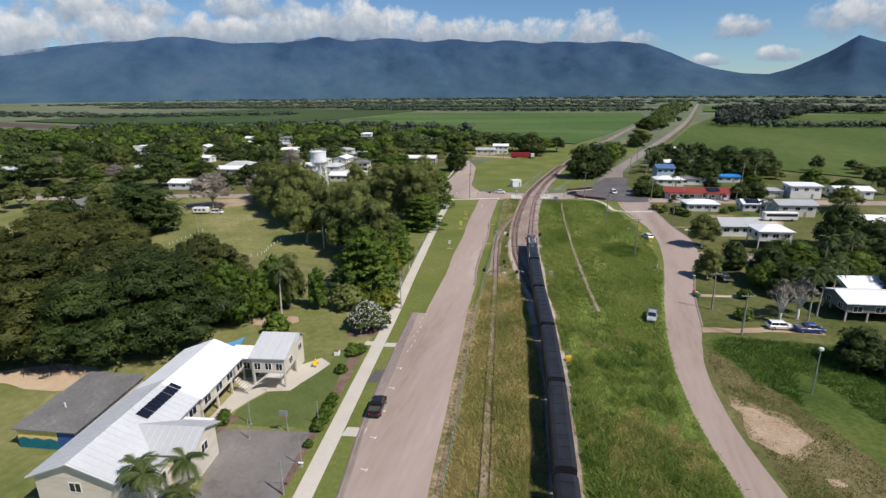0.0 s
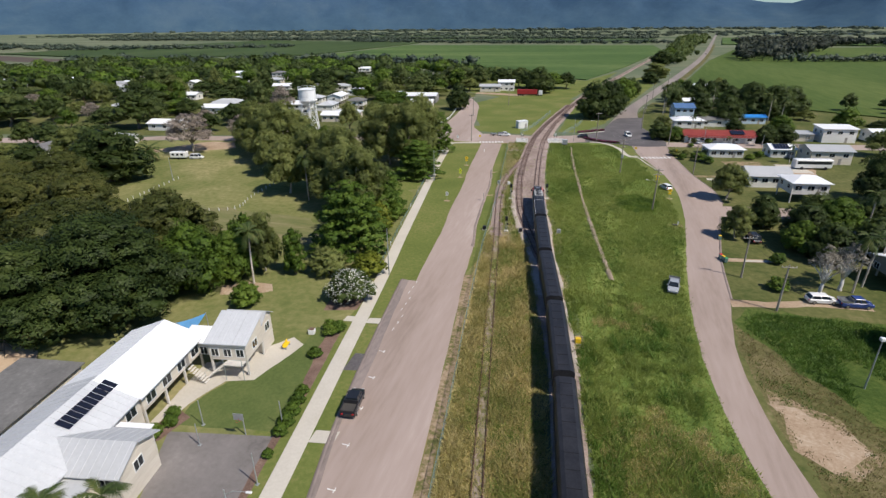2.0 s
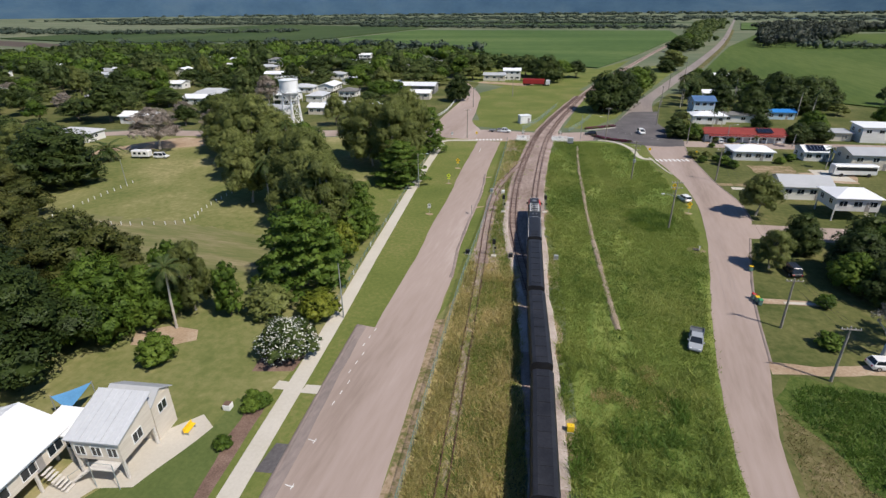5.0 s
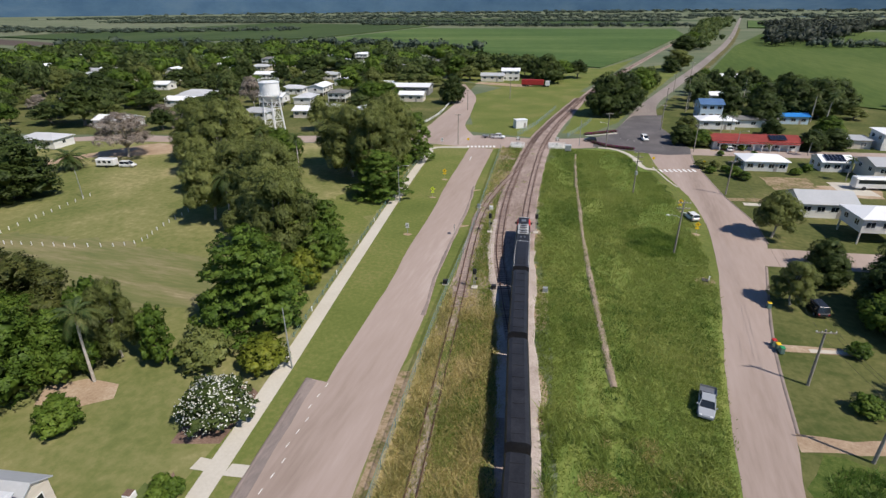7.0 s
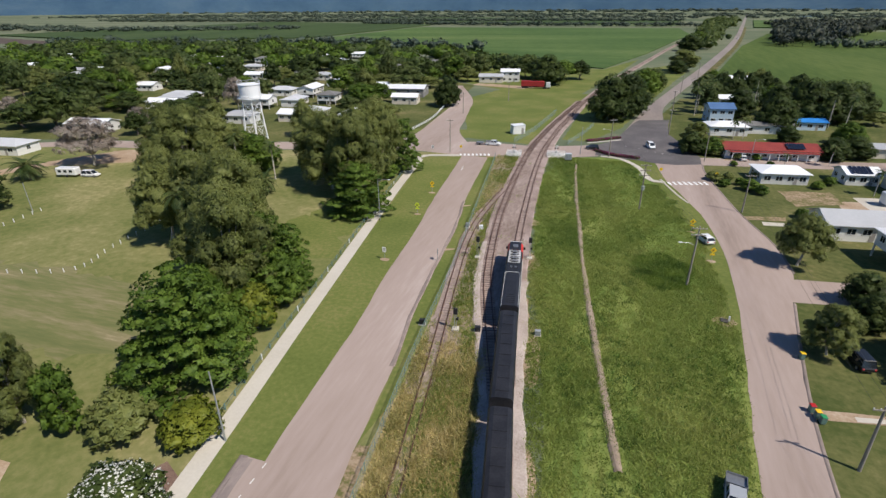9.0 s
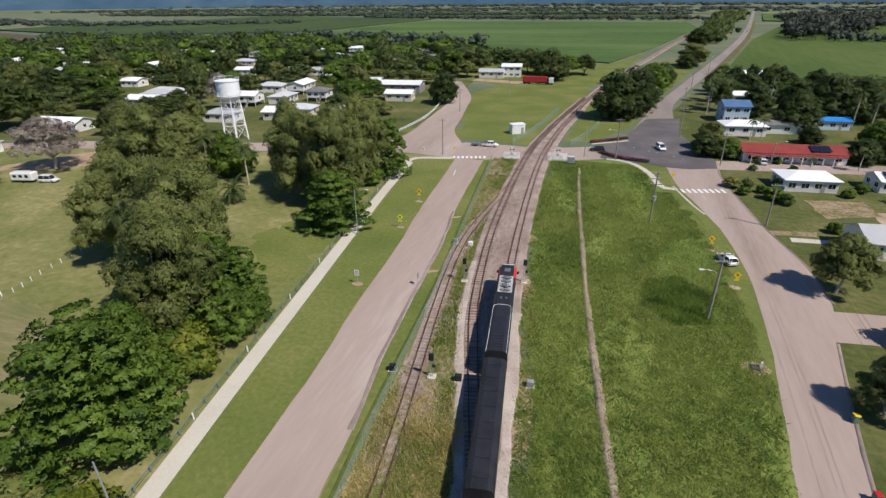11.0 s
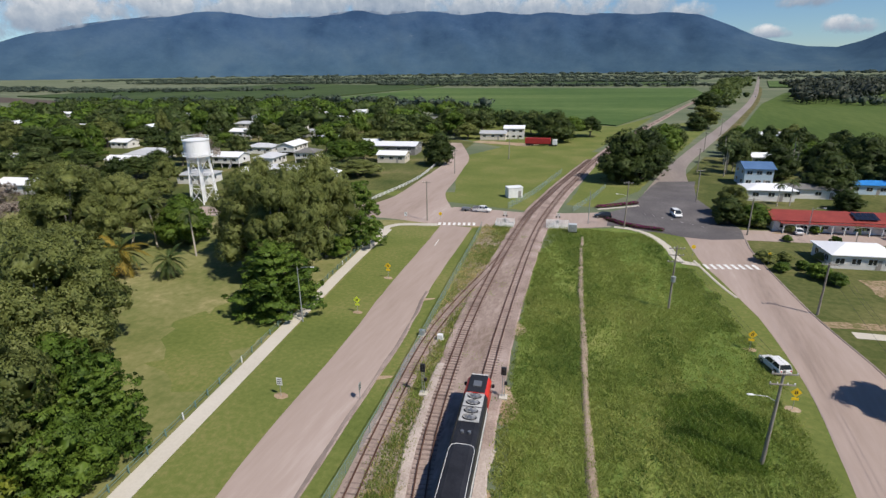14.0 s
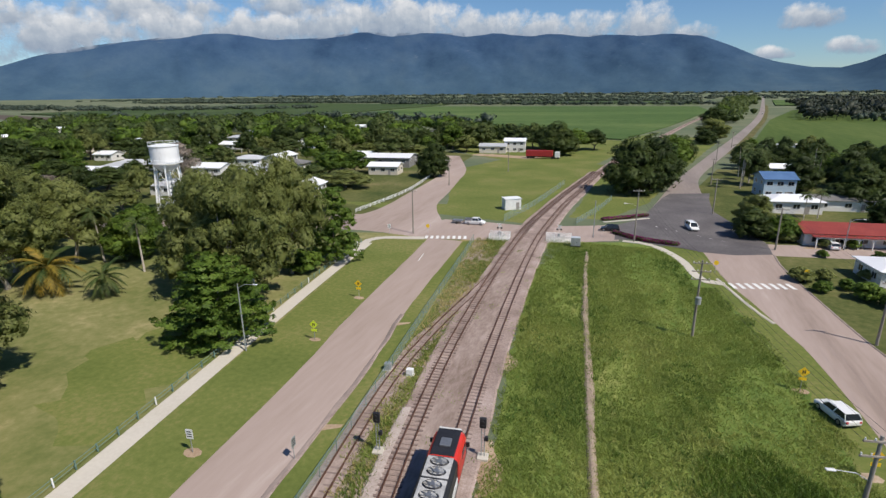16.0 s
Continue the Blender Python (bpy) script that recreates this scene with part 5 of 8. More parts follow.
house(-45.0, 26.4, 3.8, 1.5, 3.5, "flat", 0.15, WHITE_IRON, WALL_CREAM, 11.0, 3.2, label="small white awning beside the school hall", category="awning", name="school_awning", over=0.2, front=0, side=0, door=False)
s4 = house(-44.7, 44.0, 5.2, 5.0, 4.9, "flat", 1.75, GREY_IRON, WALL_CREAM, 10.3, 2.4, label="raised cream school office with sloping grey roof", category="school building", name="school_building", over=0.35, front=3, side=1, door=False)
for x in np.arange(-2.75, 2.8, 0.75):
    ob = block("roof_seam", (x - 0.03, x + 0.03, -2.85, 2.85, 0, 0.05), GREY_IRON, s4)
    ob.matrix_local = pose(0, 0, 5.92, rx=math.degrees(math.atan2(1.75, 5.7)))
for k in range(9):
    block("step", (-0.4 - 0.3 * k, -0.12 - 0.3 * k, -3.7, -2.65, 2.2 - 0.25 * k, 2.26 - 0.25 * k), POST, s4)
block("landing", (-0.1, 2.4, -3.7, -2.55, 2.3, 2.42), POST, s4)
bm = bmesh.new()
tube(bm, [(2.4, -3.7, 3.3), (-0.1, -3.7, 3.3), (-3.0, -3.7, 1.05)], [0.03] * 3, 5)
for px, z0, z1 in ((2.4, 0, 3.3), (-0.1, 0, 3.3), (-3.0, 0, 1.05)):
    tube(bm, [(px, -3.7, z0), (px, -3.7, z1)], [0.04, 0.04], 6)
part("handrail", bm, GALV_RAIL, s4, "grey steel handrail")
house(-45.65, 48.3, 5.2, 3.2, 4.9, "gable", 1.2, GREY_IRON, WALL_CREAM, 10.3, 0.0, label="rear part of the school office with grey roof", category="school building", name="school_building", over=0.3, front=0, side=1, door=False)
house(-49.6, 43.2, 3.6, 2.6, 4.2, "flat", 0.35, WHITE_IRON, WALL_CREAM, 8.8, 2.4, label="raised covered walkway between school buildings", category="walkway", name="school_walkway", front=2, side=1, door=False)
s5 = house(-64.4, 27.4, 8.4, 13.0, 2.9, "flat", 0.35, DARK_IRON, WALL_CREAM, 9.0, label="low classroom with dark flat roof and painted wall", category="school building", name="school_classroom", over=0.4, front=0, side=3, door=False)
TEAL = plain("teal_mural_paint", (0.03, 0.30, 0.38), 0.6)
YELLOW = plain("yellow_mural_paint", (0.78, 0.58, 0.20), 0.6)
BLUE = plain("blue_mural_paint", (0.03, 0.10, 0.30), 0.6)
block("mural_sky", (-4.1, 1.6, -6.55, -6.503, 1.55, 2.85), YELLOW, s5, "yellow painted upper wall")
block("mural_panel", (1.6, 4.1, -6.55, -6.503, 0.1, 2.85), BLUE, s5, "dark blue painted panel")
bm = bmesh.new()
xs = np.linspace(-4.1, 1.6, 30)
up = [bm.verts.new((x, -6.56, 1.55 + 0.16 * math.sin(x * 3.4))) for x in xs]
dn = [bm.verts.new((x, -6.56, 0.1)) for x in xs]
for k in range(29):
    bm.faces.new((dn[k], dn[k + 1], up[k + 1], up[k]))
bmesh.ops.extrude_face_region(bm, geom=bm.faces[:])
part("mural_sea", bm, TEAL, s5, "teal painted waves")
block("vent_pipe", (-1.1, -0.95, -2.0, -1.85, 3.1, 3.9), TRIM, s5)
sheet("lawn", [(-44.6, 31.4), (-32.2, 33.8), (-36.8, 55), (-39.2, 55.5), (-38.6, 50.8), (-41, 42), (-43.8, 40.5), (-45.4, 35)], 0.018, surf("school_lawn", ((0.0, (0.072, 0.10, 0.03)), (0.5, (0.10, 0.13, 0.04)), (1.0, (0.15, 0.165, 0.06))), 0.2, 2.0, 0.95, 0.3, 0.03, gloss=0.1), "neat green school lawn", "lawn", 0.4)
sheet("court", [(-44.6, 30.4), (-32.3, 33.0), (-29.8, 21.5), (-29.5, 10), (-42, 10), (-39.5, 20), (-43, 27)], 0.022, surf("stained_court_seal", ((0.0, (0.10, 0.09, 0.085)), (0.35, (0.17, 0.155, 0.145)), (0.7, (0.215, 0.195, 0.185)), (1.0, (0.27, 0.25, 0.235))), 0.16, 1.6, 0.9, 0.15, 0.01, blend=0.3), "grey stained asphalt school court", "court")
sheet("paving", [(-47.8, 31), (-45.8, 31), (-45.7, 35), (-44.2, 40.2), (-40.6, 41.4), (-38.5, 50.5), (-41, 52), (-46.5, 44), (-49.5, 43)], 0.026, CONCRETE, "pale concrete school paving", "paving", 0.2)
sheet("sandpit", [(-92, 33), (-84, 38.5), (-76, 39.5), (-72.3, 36), (-74, 32.5), (-79, 31), (-88, 31.5)], 0.024, SANDPIT, "playground sand under the trees", "sandpit", 0.6)
sheet("garden_bed", [(-30.6, 22), (-29.8, 22), (-32.6, 42), (-35.0, 56), (-37.4, 57.5), (-36, 50), (-33.6, 40)], 0.028, MULCH, "mulched garden bed along the school fence", "garden bed", 0.3)
sheet("garden_bed", [(-47, 27), (-44.5, 29), (-44, 33), (-46.5, 34)], 0.028, MULCH, "mulched garden bed beside the hall", "garden bed", 0.3)
sheet("garden_bed", [(-40.5, 60.5), (-35.2, 62), (-36, 70), (-39, 71.5), (-41.5, 66)], 0.028, MULCH, "reddish mulch under the white blossom tree", "garden bed", 0.5)
sheet("dirt_patch", [(-61, 60.5), (-56, 61.5), (-52.5, 64), (-54, 66.5), (-59, 66), (-62.5, 63.5)], 0.030, DIRT, "bare reddish mound on the lawn", "dirt", 0.6)

# the east side of town
house(43.2, 196.0, 11.2, 8.0, 2.9, "hip", 1.2, WHITE_IRON, WALL_WHITE, label="low white house with white hipped roof", front=4)
red = house(45.5, 221.8, 26, 8.6, 2.8, "gable", 1.5, RED_IRON, WALL_WHITE, label="long white house with red roof and arched veranda", front=6)
for k in range(10):
    px = -11.5 + 2.55 * k
    block("veranda_post", (px - 0.1, px + 0.1, -6.25, -6.05, 0, 2.25), TRIM, red, "white veranda post")
    bm = bmesh.new()
    if k < 9:
        tube(bm, [(px + 1.27 - 1.2 * math.cos(b), -6.15, 1.75 + 0.5 * math.sin(b)) for b in np.linspace(0, math.pi, 9)], [0.1] * 9, 6)
        part("veranda_arch", bm, TRIM, red, "white veranda arch")
block("veranda_roof", (-12.2, 12.2, -6.5, -4.7, 2.42, 2.52), RED_IRON, red, "red veranda roof")
block("veranda_beam", (-11.8, 11.8, -6.25, -6.05, 2.25, 2.42), TRIM, red)
panels(red, 6.5, -2.6, 3.85, 5, 2, 16.0)
house(38.8, 274, 8.6, 9, 5.8, "gable", 1.7, BLUE_IRON, WALL_BLUE, label="two-storey pale blue house with blue roof")
house(38.5, 252, 12.5, 8, 3.3, "hip", 1.3, WHITE_IRON, WALL_WHITE, label="white house with pale hipped roof")
house(52, 258, 17, 6, 3.0, "gable", 1.0, DARK_IRON, WALL_WHITE, label="long shed with dark grey roof", category="shed", name="shed")
house(68, 269, 11, 6, 3.0, "gable", 0.9, TARP_BLUE, WALL_BLUE, label="shed under a bright blue roof", category="shed", name="shed")
house(60.5, 372, 13, 9, 6.0, "gable", 1.2, WHITE_IRON, WALL_WHITE, label="two-storey white house with white roof")
house(47.5, 307, 10, 8, 4.8, "gable", 1.2, WHITE_IRON, WALL_WHITE, label="white house with pale iron roof")
house(76.5, 231, 9, 6, 2.8, "flat", 0.3, GREY_IRON, WALL_CREAM, label="open carport with grey roof", category="carport", name="carport", front=2)
house(89, 232, 12, 7.5, 5.2, "flat", 0.5, WHITE_IRON, WALL_WHITE, label="two-storey white house with flat roof")
house(108, 236, 14, 9, 3.6, "gable", 1.3, WHITE_IRON, WALL_WHITE, label="white house with broad pale roof")
sol = house(61.8, 200, 7.8, 6.8, 2.9, "gable", 1.3, WHITE_IRON, WALL_WHITE, label="small white house with solar panels")
panels(sol, -0.6, -2.0, 3.72, 5, 2, 19.0)
house(73.5, 194, 12.5, 9, 4.4, "gable", 1.3, GREY_IRON, WALL_CREAM, label="big grey-roofed shed beside the bus", category="shed", name="shed")
house(47.6, 160, 11.2, 8.2, 3.4, "gable", 1.9, GREY_IRON, WALL_WHITE, label="white house with steep grey roof", front=4)
house(53.2, 146.5, 8.8, 7.6, 5.4, "hip", 1.3, WHITE_IRON, WALL_WHITE, label="two-storey white house with white roof", stilts=2.4)
# The dark wall colour stands in for shade under the raised white house.
big = house(61.0, 97.0, 20, 8, 4.0, "gable", 1.3, WHITE_IRON, DARK_WALL, stilts=2.0, label="raised white house with white roof and dark undercroft", front=5)
panels(big, 3.5, -2.4, 4.85, 5, 2, 16.0)
house(63.5, 106.5, 17, 7.6, 4.0, "gable", 1.3, WHITE_IRON, WALL_WHITE, label="white house wing with white iron roof", front=4)
house(47.5, 112, 10, 5.0, 2.8, "gable", 0.9, WHITE_IRON, WALL_CREAM, label="low cream shed with white roof under trees", category="shed", name="shed")
house(92, 150, 13, 9, 3.2, "hip", 1.3, GREY_IRON, WALL_CREAM, label="cream house with grey roof")
house(95, 178, 14, 9, 3.2, "gable", 1.4, WHITE_IRON, WALL_WHITE, label="white house with pale roof")
# sheds and houses north and west of the crossing
house(-105, 304, 21, 14, 4.2, "gable", 1.2, WHITE_IRON, DARK_WALL, label="big white-roofed hall behind the trees", category="hall", name="hall", front=4)
house(-96, 281, 12, 8, 3.4, "gable", 1.3, WHITE_IRON, WALL_CREAM, label="cream shop with pale roof")
house(-74, 366, 14, 9, 3.6, "gable", 1.3, GREY_IRON, WALL_CREAM, label="farm shed with grey roof", category="shed", name="shed")
house(-64, 374, 11, 9, 5.8, "gable", 1.4, WHITE_IRON, WALL_WHITE, label="two-storey white farmhouse with pale roof")
house(-32.6, 231.5, 4.6, 2.8, 3.0, "flat", 0.1, WHITE_IRON, TRIM, 34.0, label="small white relay hut beside the rails", category="hut", name="relay_hut", front=0, side=0, over=0.12)
TOWN = [(-355, 337, 11), (-410, 402, 12), (-199, 238, 14), (-207, 259, 16), (-152, 288, 15), (-168, 287, 13), (-257, 413, 17), (-261, 440, 14), (-256, 452, 13), (-250, 475, 11), (-310, 418, 13), (-185, 158, 14), (-125, 230, 10), (-131, 270, 9), (-101, 234, 10), (-257, 383, 14), (-222, 486, 11), (-324, 207, 20), (-335, 229, 16), (-187, 133, 15), (-188, 191, 16), (-122, 238, 14), (-215, 330, 13), (-180, 350, 12), (-300, 300, 13), (-150, 395, 13), (-430, 300, 14), (-204, 252, 15), (-156, 251, 12), (-145, 262, 12), (-290, 386, 14), (-277, 425, 13), (-127, 315, 13), (-361, 330, 14), (-415, 332, 15), (-144, 221, 12)]
ROOFS = (WHITE_IRON, GREY_IRON, WHITE_IRON, GREY_IRON, WHITE_IRON, DARK_IRON)
for n, (x, y, w) in enumerate(TOWN):
    low = n % 3 != 1
    house(x, y, w, 8.5, 3.2 if low else 4.6, "hip" if n % 2 else "gable", 1.5, ROOFS[(n * 5) % 6] if n % 4 else WHITE_IRON, WALL_WHITE if n % 3 else WALL_CREAM, 8.8 + 90 * (n % 5 == 4), 0.0 if low else 1.8,
          label=("low town house" if low else "raised town house") + (" with pale iron roof among trees" if n % 2 else " with hipped roof among trees"), group="town houses", front=3, side=1)

# ---- woods, town trees and grass ----
BUILT = [(x, y) for x, y, w in TOWN] + [(-105, 304), (-96, 281), (-74, 366), (-64, 374), (-119, 200)]


def inside(x, y, ring):
    hit = False
    for (ax, ay), (bx, by) in zip(ring, ring[1:] + ring[:1]):
        if (ay > y) != (by > y) and x < (bx - ax) * (y - ay) / (by - ay) + ax:
            hit = not hit
    return hit


def scatter(ring, count, gap, seed, keep=lambda x, y: True):
    rng = random.Random(seed)
    xs, ys = [q[0] for q in ring], [q[1] for q in ring]
    out = []
    for _ in range(count * 30):
        x, y = rng.uniform(min(xs), max(xs)), rng.uniform(min(ys), max(ys))
        if inside(x, y, ring) and keep(x, y) and all((x - a) ** 2 + (y - b) ** 2 > gap * gap for a, b in out):
            out.append((x, y))
            if len(out) == count:
                break
    return out


rng_town = random.Random(77)
MORE = scatter([(-110, 330), (-330, 160), (-560, 200), (-600, 330), (-520, 450), (-320, 540), (-160, 500), (-70, 420)], 24, 34, 41, lambda x, y: all((x - a) ** 2 + (y - b) ** 2 > 700 for a, b in BUILT))
for n, (x, y) in enumerate(MORE):
    house(x, y, rng_town.uniform(10, 16), 8.5, 3.2, "hip" if n % 2 else "gable", 1.5, ROOFS[(n * 5) % 6] if n % 4 else WHITE_IRON, WALL_WHITE, 8.8 + 90 * (n % 3 == 2), label="low town house with pale iron roof among trees", group="town houses", front=3, side=1)
BUILT += MORE


def street(x):
    return float(np.interp(x, (-280, -204, -144, -100, -66, -44), (145, 159.5, 179.5, 192.5, 205, 205)))


def open_yard(x, y):
    """Keeps the house plots and the open side of each yard free of trees."""
    for a, b in BUILT:
        dx, dy = x - a, y - b
        d = math.hypot(a, b - 30)
        ux, uy = -a / d, (30 - b) / d
        t, off = dx * ux + dy * uy, abs(dx * uy - dy * ux)
        if dx * dx + dy * dy < 110 or (0 < t < 30 and off < 8.5):
            return False
    return True


def clear(x, y):
    return abs(y - street(x)) > 9 and open_yard(x, y) and not (-100 < x < -44 and 195 < y < 350 and x > -88 - (y - 220) * 0.1)



NEAR_WEST = [(-80, 345), (-112, 315), (-95, 270), (-82, 222), (-100, 200), (-200, 175), (-330, 150), (-420, 190), (-300, 330), (-90, 400)]
for n, (x, y) in enumerate(scatter(NEAR_WEST, 128, 12, 3, clear)):
    r = random.Random(n)
    plant("rosy" if n % 19 == 7 else "town", x, y, r.uniform(6, 11) if n % 4 else r.uniform(13, 18), r.uniform(9, 15) if n % 3 else r.uniform(16, 23), 0 if n % 19 == 7 else n % 5, "town trees")
for n, (x, y) in enumerate(scatter([(-330, 150), (-170, 168), (-160, 130), (-200, 100), (-340, 90)], 26, 11, 5, clear)):
    r = random.Random(n + 900)
    plant("town", x, y, r.uniform(7, 12), r.uniform(9, 15), n % 5, "town trees")
for n, (x, y) in enumerate(scatter([(60, 60), (130, 40), (150, 330), (95, 320), (80, 250), (82, 160)], 34, 12, 8, lambda x, y: abs(y - 131 - x * 0.16) > 10 and abs(y - 206 - x * 0.16) > 10 and all((x - a) ** 2 + (y - b) ** 2 > 110 for a, b in ((75, 190), (87, 233), (109, 238), (92, 150), (95, 178), (76, 231), (74, 133), (71, 148), (63, 200))))):
    r = random.Random(n + 500)
    plant("town", x, y, r.uniform(5, 11), r.uniform(7, 12), n % 5, "yard trees")
for n, (x, y) in enumerate(scatter([(22, 262), (34, 258), (52, 330), (75, 300), (100, 330), (70, 400), (50, 390)], 26, 9, 11, lambda x, y: all((x - a) ** 2 + (y - b) ** 2 > 90 for a, b in ((37, 273), (47, 307), (60, 372))) and not (26 < x < 46 and 225 < y < 268))):
    r = random.Random(n + 700)
    plant("town", x, y, r.uniform(6, 13), r.uniform(8, 13), n % 5, "yard trees")

for n, (x, y) in enumerate(((-112, 362), (-100, 374), (-86, 386), (-50, 384), (-42, 378), (-33, 386), (-58, 394), (-72, 397), (-96, 392), (-44, 394), (-108, 386), (-24, 392))):
    r = random.Random(n + 1300)
    plant("town", x, y, r.uniform(11, 15), r.uniform(14, 19), (0, 3, 1, 0)[n % 4], "trees behind the farm sheds")


def woods(name, ring, count, seed, high, wide, label, material, keep=lambda x, y: True, fuzz=48):
    """Far woodland: many small ragged crowns in one object."""
    lv = Leaves()
    rng = np.random.default_rng(seed)
    for x, y in scatter(ring, count, wide * 0.55, seed, keep):
        h, w = high * rng.uniform(0.6, 1.25), wide * rng.uniform(0.7, 1.3)
        for _ in range(3):
            c = (x + rng.normal(0, w * 0.22), y + rng.normal(0, w * 0.22), h * rng.uniform(0.45, 0.68))
            lv.add(ICO_V * (1 + 0.3 * rng.normal(0, 1, (len(ICO_V), 1))) * (w * 0.23, w * 0.23, h * 0.25) + c, ICO_F, unit(ICO_V + rng.normal(0, 0.3, ICO_V.shape)))
        lv.add(np.array([(x - 0.3, y, 0), (x + 0.3, y, 0), (x, y, h * 0.5)]), [[0, 1, 2]], np.array([(0, -1.0, 0.2)] * 3))
        n = fuzz
        d = unit(rng.normal(0, 1, (n, 3)) + (0, 0, 0.3))
        lv.leaves(np.array((x, y, h * 0.58)) + d * (w * 0.5, w * 0.5, h * 0.42) * rng.uniform(0.7, 1.1, (n, 1)), d, w * 0.13, 0, 0.8)
    tagged(lv.mesh(name, material), label, "woodland", kind="stuff")


# Distance haze is mixed into these leaf tones, paler and bluer.
HAZY_WOOD = leafy("hazy_woodland_leaves", (0.040, 0.060, 0.044), (0.064, 0.088, 0.060), (0.100, 0.122, 0.080), 0.15, 0.02)
# Cloud shade over the eastern woods is put into this leaf colour.
CLOUDED_WOOD = leafy("cloud_shaded_leaves", (0.020, 0.027, 0.018), (0.034, 0.043, 0.027), (0.056, 0.065, 0.040), 0.12, 0.03)
woods("woodland", [(-1700, 1500), (-780, 1520), (-250, 1640), (130, 1640), (150, 1760), (-800, 1640), (-1650, 1700)], 620, 21, 9, 20, "distant dark belt of trees across the plain", HAZY_WOOD)
woods("woodland", [(-640, 1340), (-120, 1260), (140, 1290), (140, 1330), (-100, 1310), (-640, 1400)], 170, 22, 9, 15, "tree line behind the cane fields", HAZY_WOOD)
woods("woodland", [(240, 1220), (600, 1150), (1400, 1000), (1500, 1150), (320, 1500)], 420, 23, 12, 20, "dark woodland beyond the eastern fields", CLOUDED_WOOD)
woods("woodland", [(190, 700), (360, 735), (560, 760), (560, 775), (350, 752), (190, 716)], 90, 24, 8, 10, "hedgerow of trees between the fields", HAZY_WOOD)
woods("woodland", [(150, 700), (200, 720), (330, 980), (430, 1230), (300, 1330), (215, 1000)], 190, 25, 17, 17, "dark wood east of the highway", CLOUDED_WOOD)
woods("woodland", [(62, 640), (84, 660), (122, 900), (168, 1150), (240, 1500), (190, 1500), (120, 1060)], 150, 26, 15, 16, "trees between railway and highway", LEAF_DARK)
woods("woodland", [(-1900, 950), (-940, 830), (-620, 1000), (-640, 1060), (-1000, 930), (-1900, 1120)], 300, 27, 9, 17, "scattered tree line beyond the town", HAZY_WOOD)
woods("woodland", [(-3000, 2700), (-300, 3300), (900, 3250), (2200, 2600), (2300, 2900), (900, 3800), (-300, 4000), (-3000, 3100)], 420, 35, 17, 34, "far hazy tree belts below the hills", HAZY_WOOD)
woods("woodland", [(-2600, 1900), (-300, 2000), (800, 1950), (1900, 1700), (1900, 2500), (-300, 3000), (-2600, 2600)], 760, 28, 8, 30, "scattered trees on the far plain", HAZY_WOOD)
for mat, seed in ((LEAF_GREEN, 31), (LEAF_TOWN, 32), (LEAF_DARK, 33)):
    woods("town_canopy", [(-300, 325), (-420, 190), (-560, 180), (-640, 330), (-560, 480), (-330, 560), (-150, 520), (-60, 440), (-60, 390), (-95, 395)], 112, seed, 11, 16, "leafy crowns of the farther town gardens", mat, clear, 240)
woods("woodland", [(-640, 480), (-320, 580), (-120, 560), (-120, 585), (-330, 640), (-680, 560)], 90, 29, 11, 16, "tree belt at the edge of town", HAZY_WOOD)


def tufts(name, spots, high, material, label, category="grass", blades=7):
    """Clumps of standing grass blades in one object."""
    rng = np.random.default_rng(len(spots))
    at = np.repeat(np.array([(x, y, 0.0) for x, y in spots]), blades, 0)
    n = len(at)
    at[:, :2] += rng.normal(0, 0.3, (n, 2))
    a = rng.uniform(0, 6.283, n)
    h = high * rng.uniform(0.5, 1.3, n) * np.repeat(rng.uniform(0.6, 1.3, len(spots)), blades)
    side = np.stack([np.cos(a), np.sin(a), 0 * a], 1) * 0.06
    tip = at + np.stack([rng.normal(0, 0.55, n) * h, rng.normal(0, 0.55, n) * h, h * 0.8], 1)
    v = np.stack([at - side, at + side, tip], 1).reshape(-1, 3)
    lv = Leaves()
    lv.add(v, np.arange(3 * n).reshape(-1, 3).tolist())
    tagged(lv.mesh(name, material), label, category, kind="stuff")


LINK_EDGE = [(11, 182), (10.6, 188), (9.6, 194.5), (7.5, 200), (4.5, 205), (-2.2, 207.2)]


def lush(x, y):
    return along(MAIN, y) + 2.8 < x < min(along(EAST_L, y) - 0.35 - 3.5 * min(1, max(0, (y - 112) / 35)) * (1 + 0.8 * noise.noise(Vector((x * 0.5, y * 0.22, 4)))), 60 if y < 182 else along(LINK_EDGE, y) - 1.2)


def thick(x, y):
    return noise.noise(Vector((x * 0.12, y * 0.05, 1))) > -0.15


def in_strip(n, test, x0, x1, y0, y1, seed):
    rng = random.Random(seed)
    out = []
    while len(out) < n:
        x, y = rng.uniform(x0, x1), rng.uniform(y0, y1)
        if test(x, y):
            out.append((x, y))
    return out


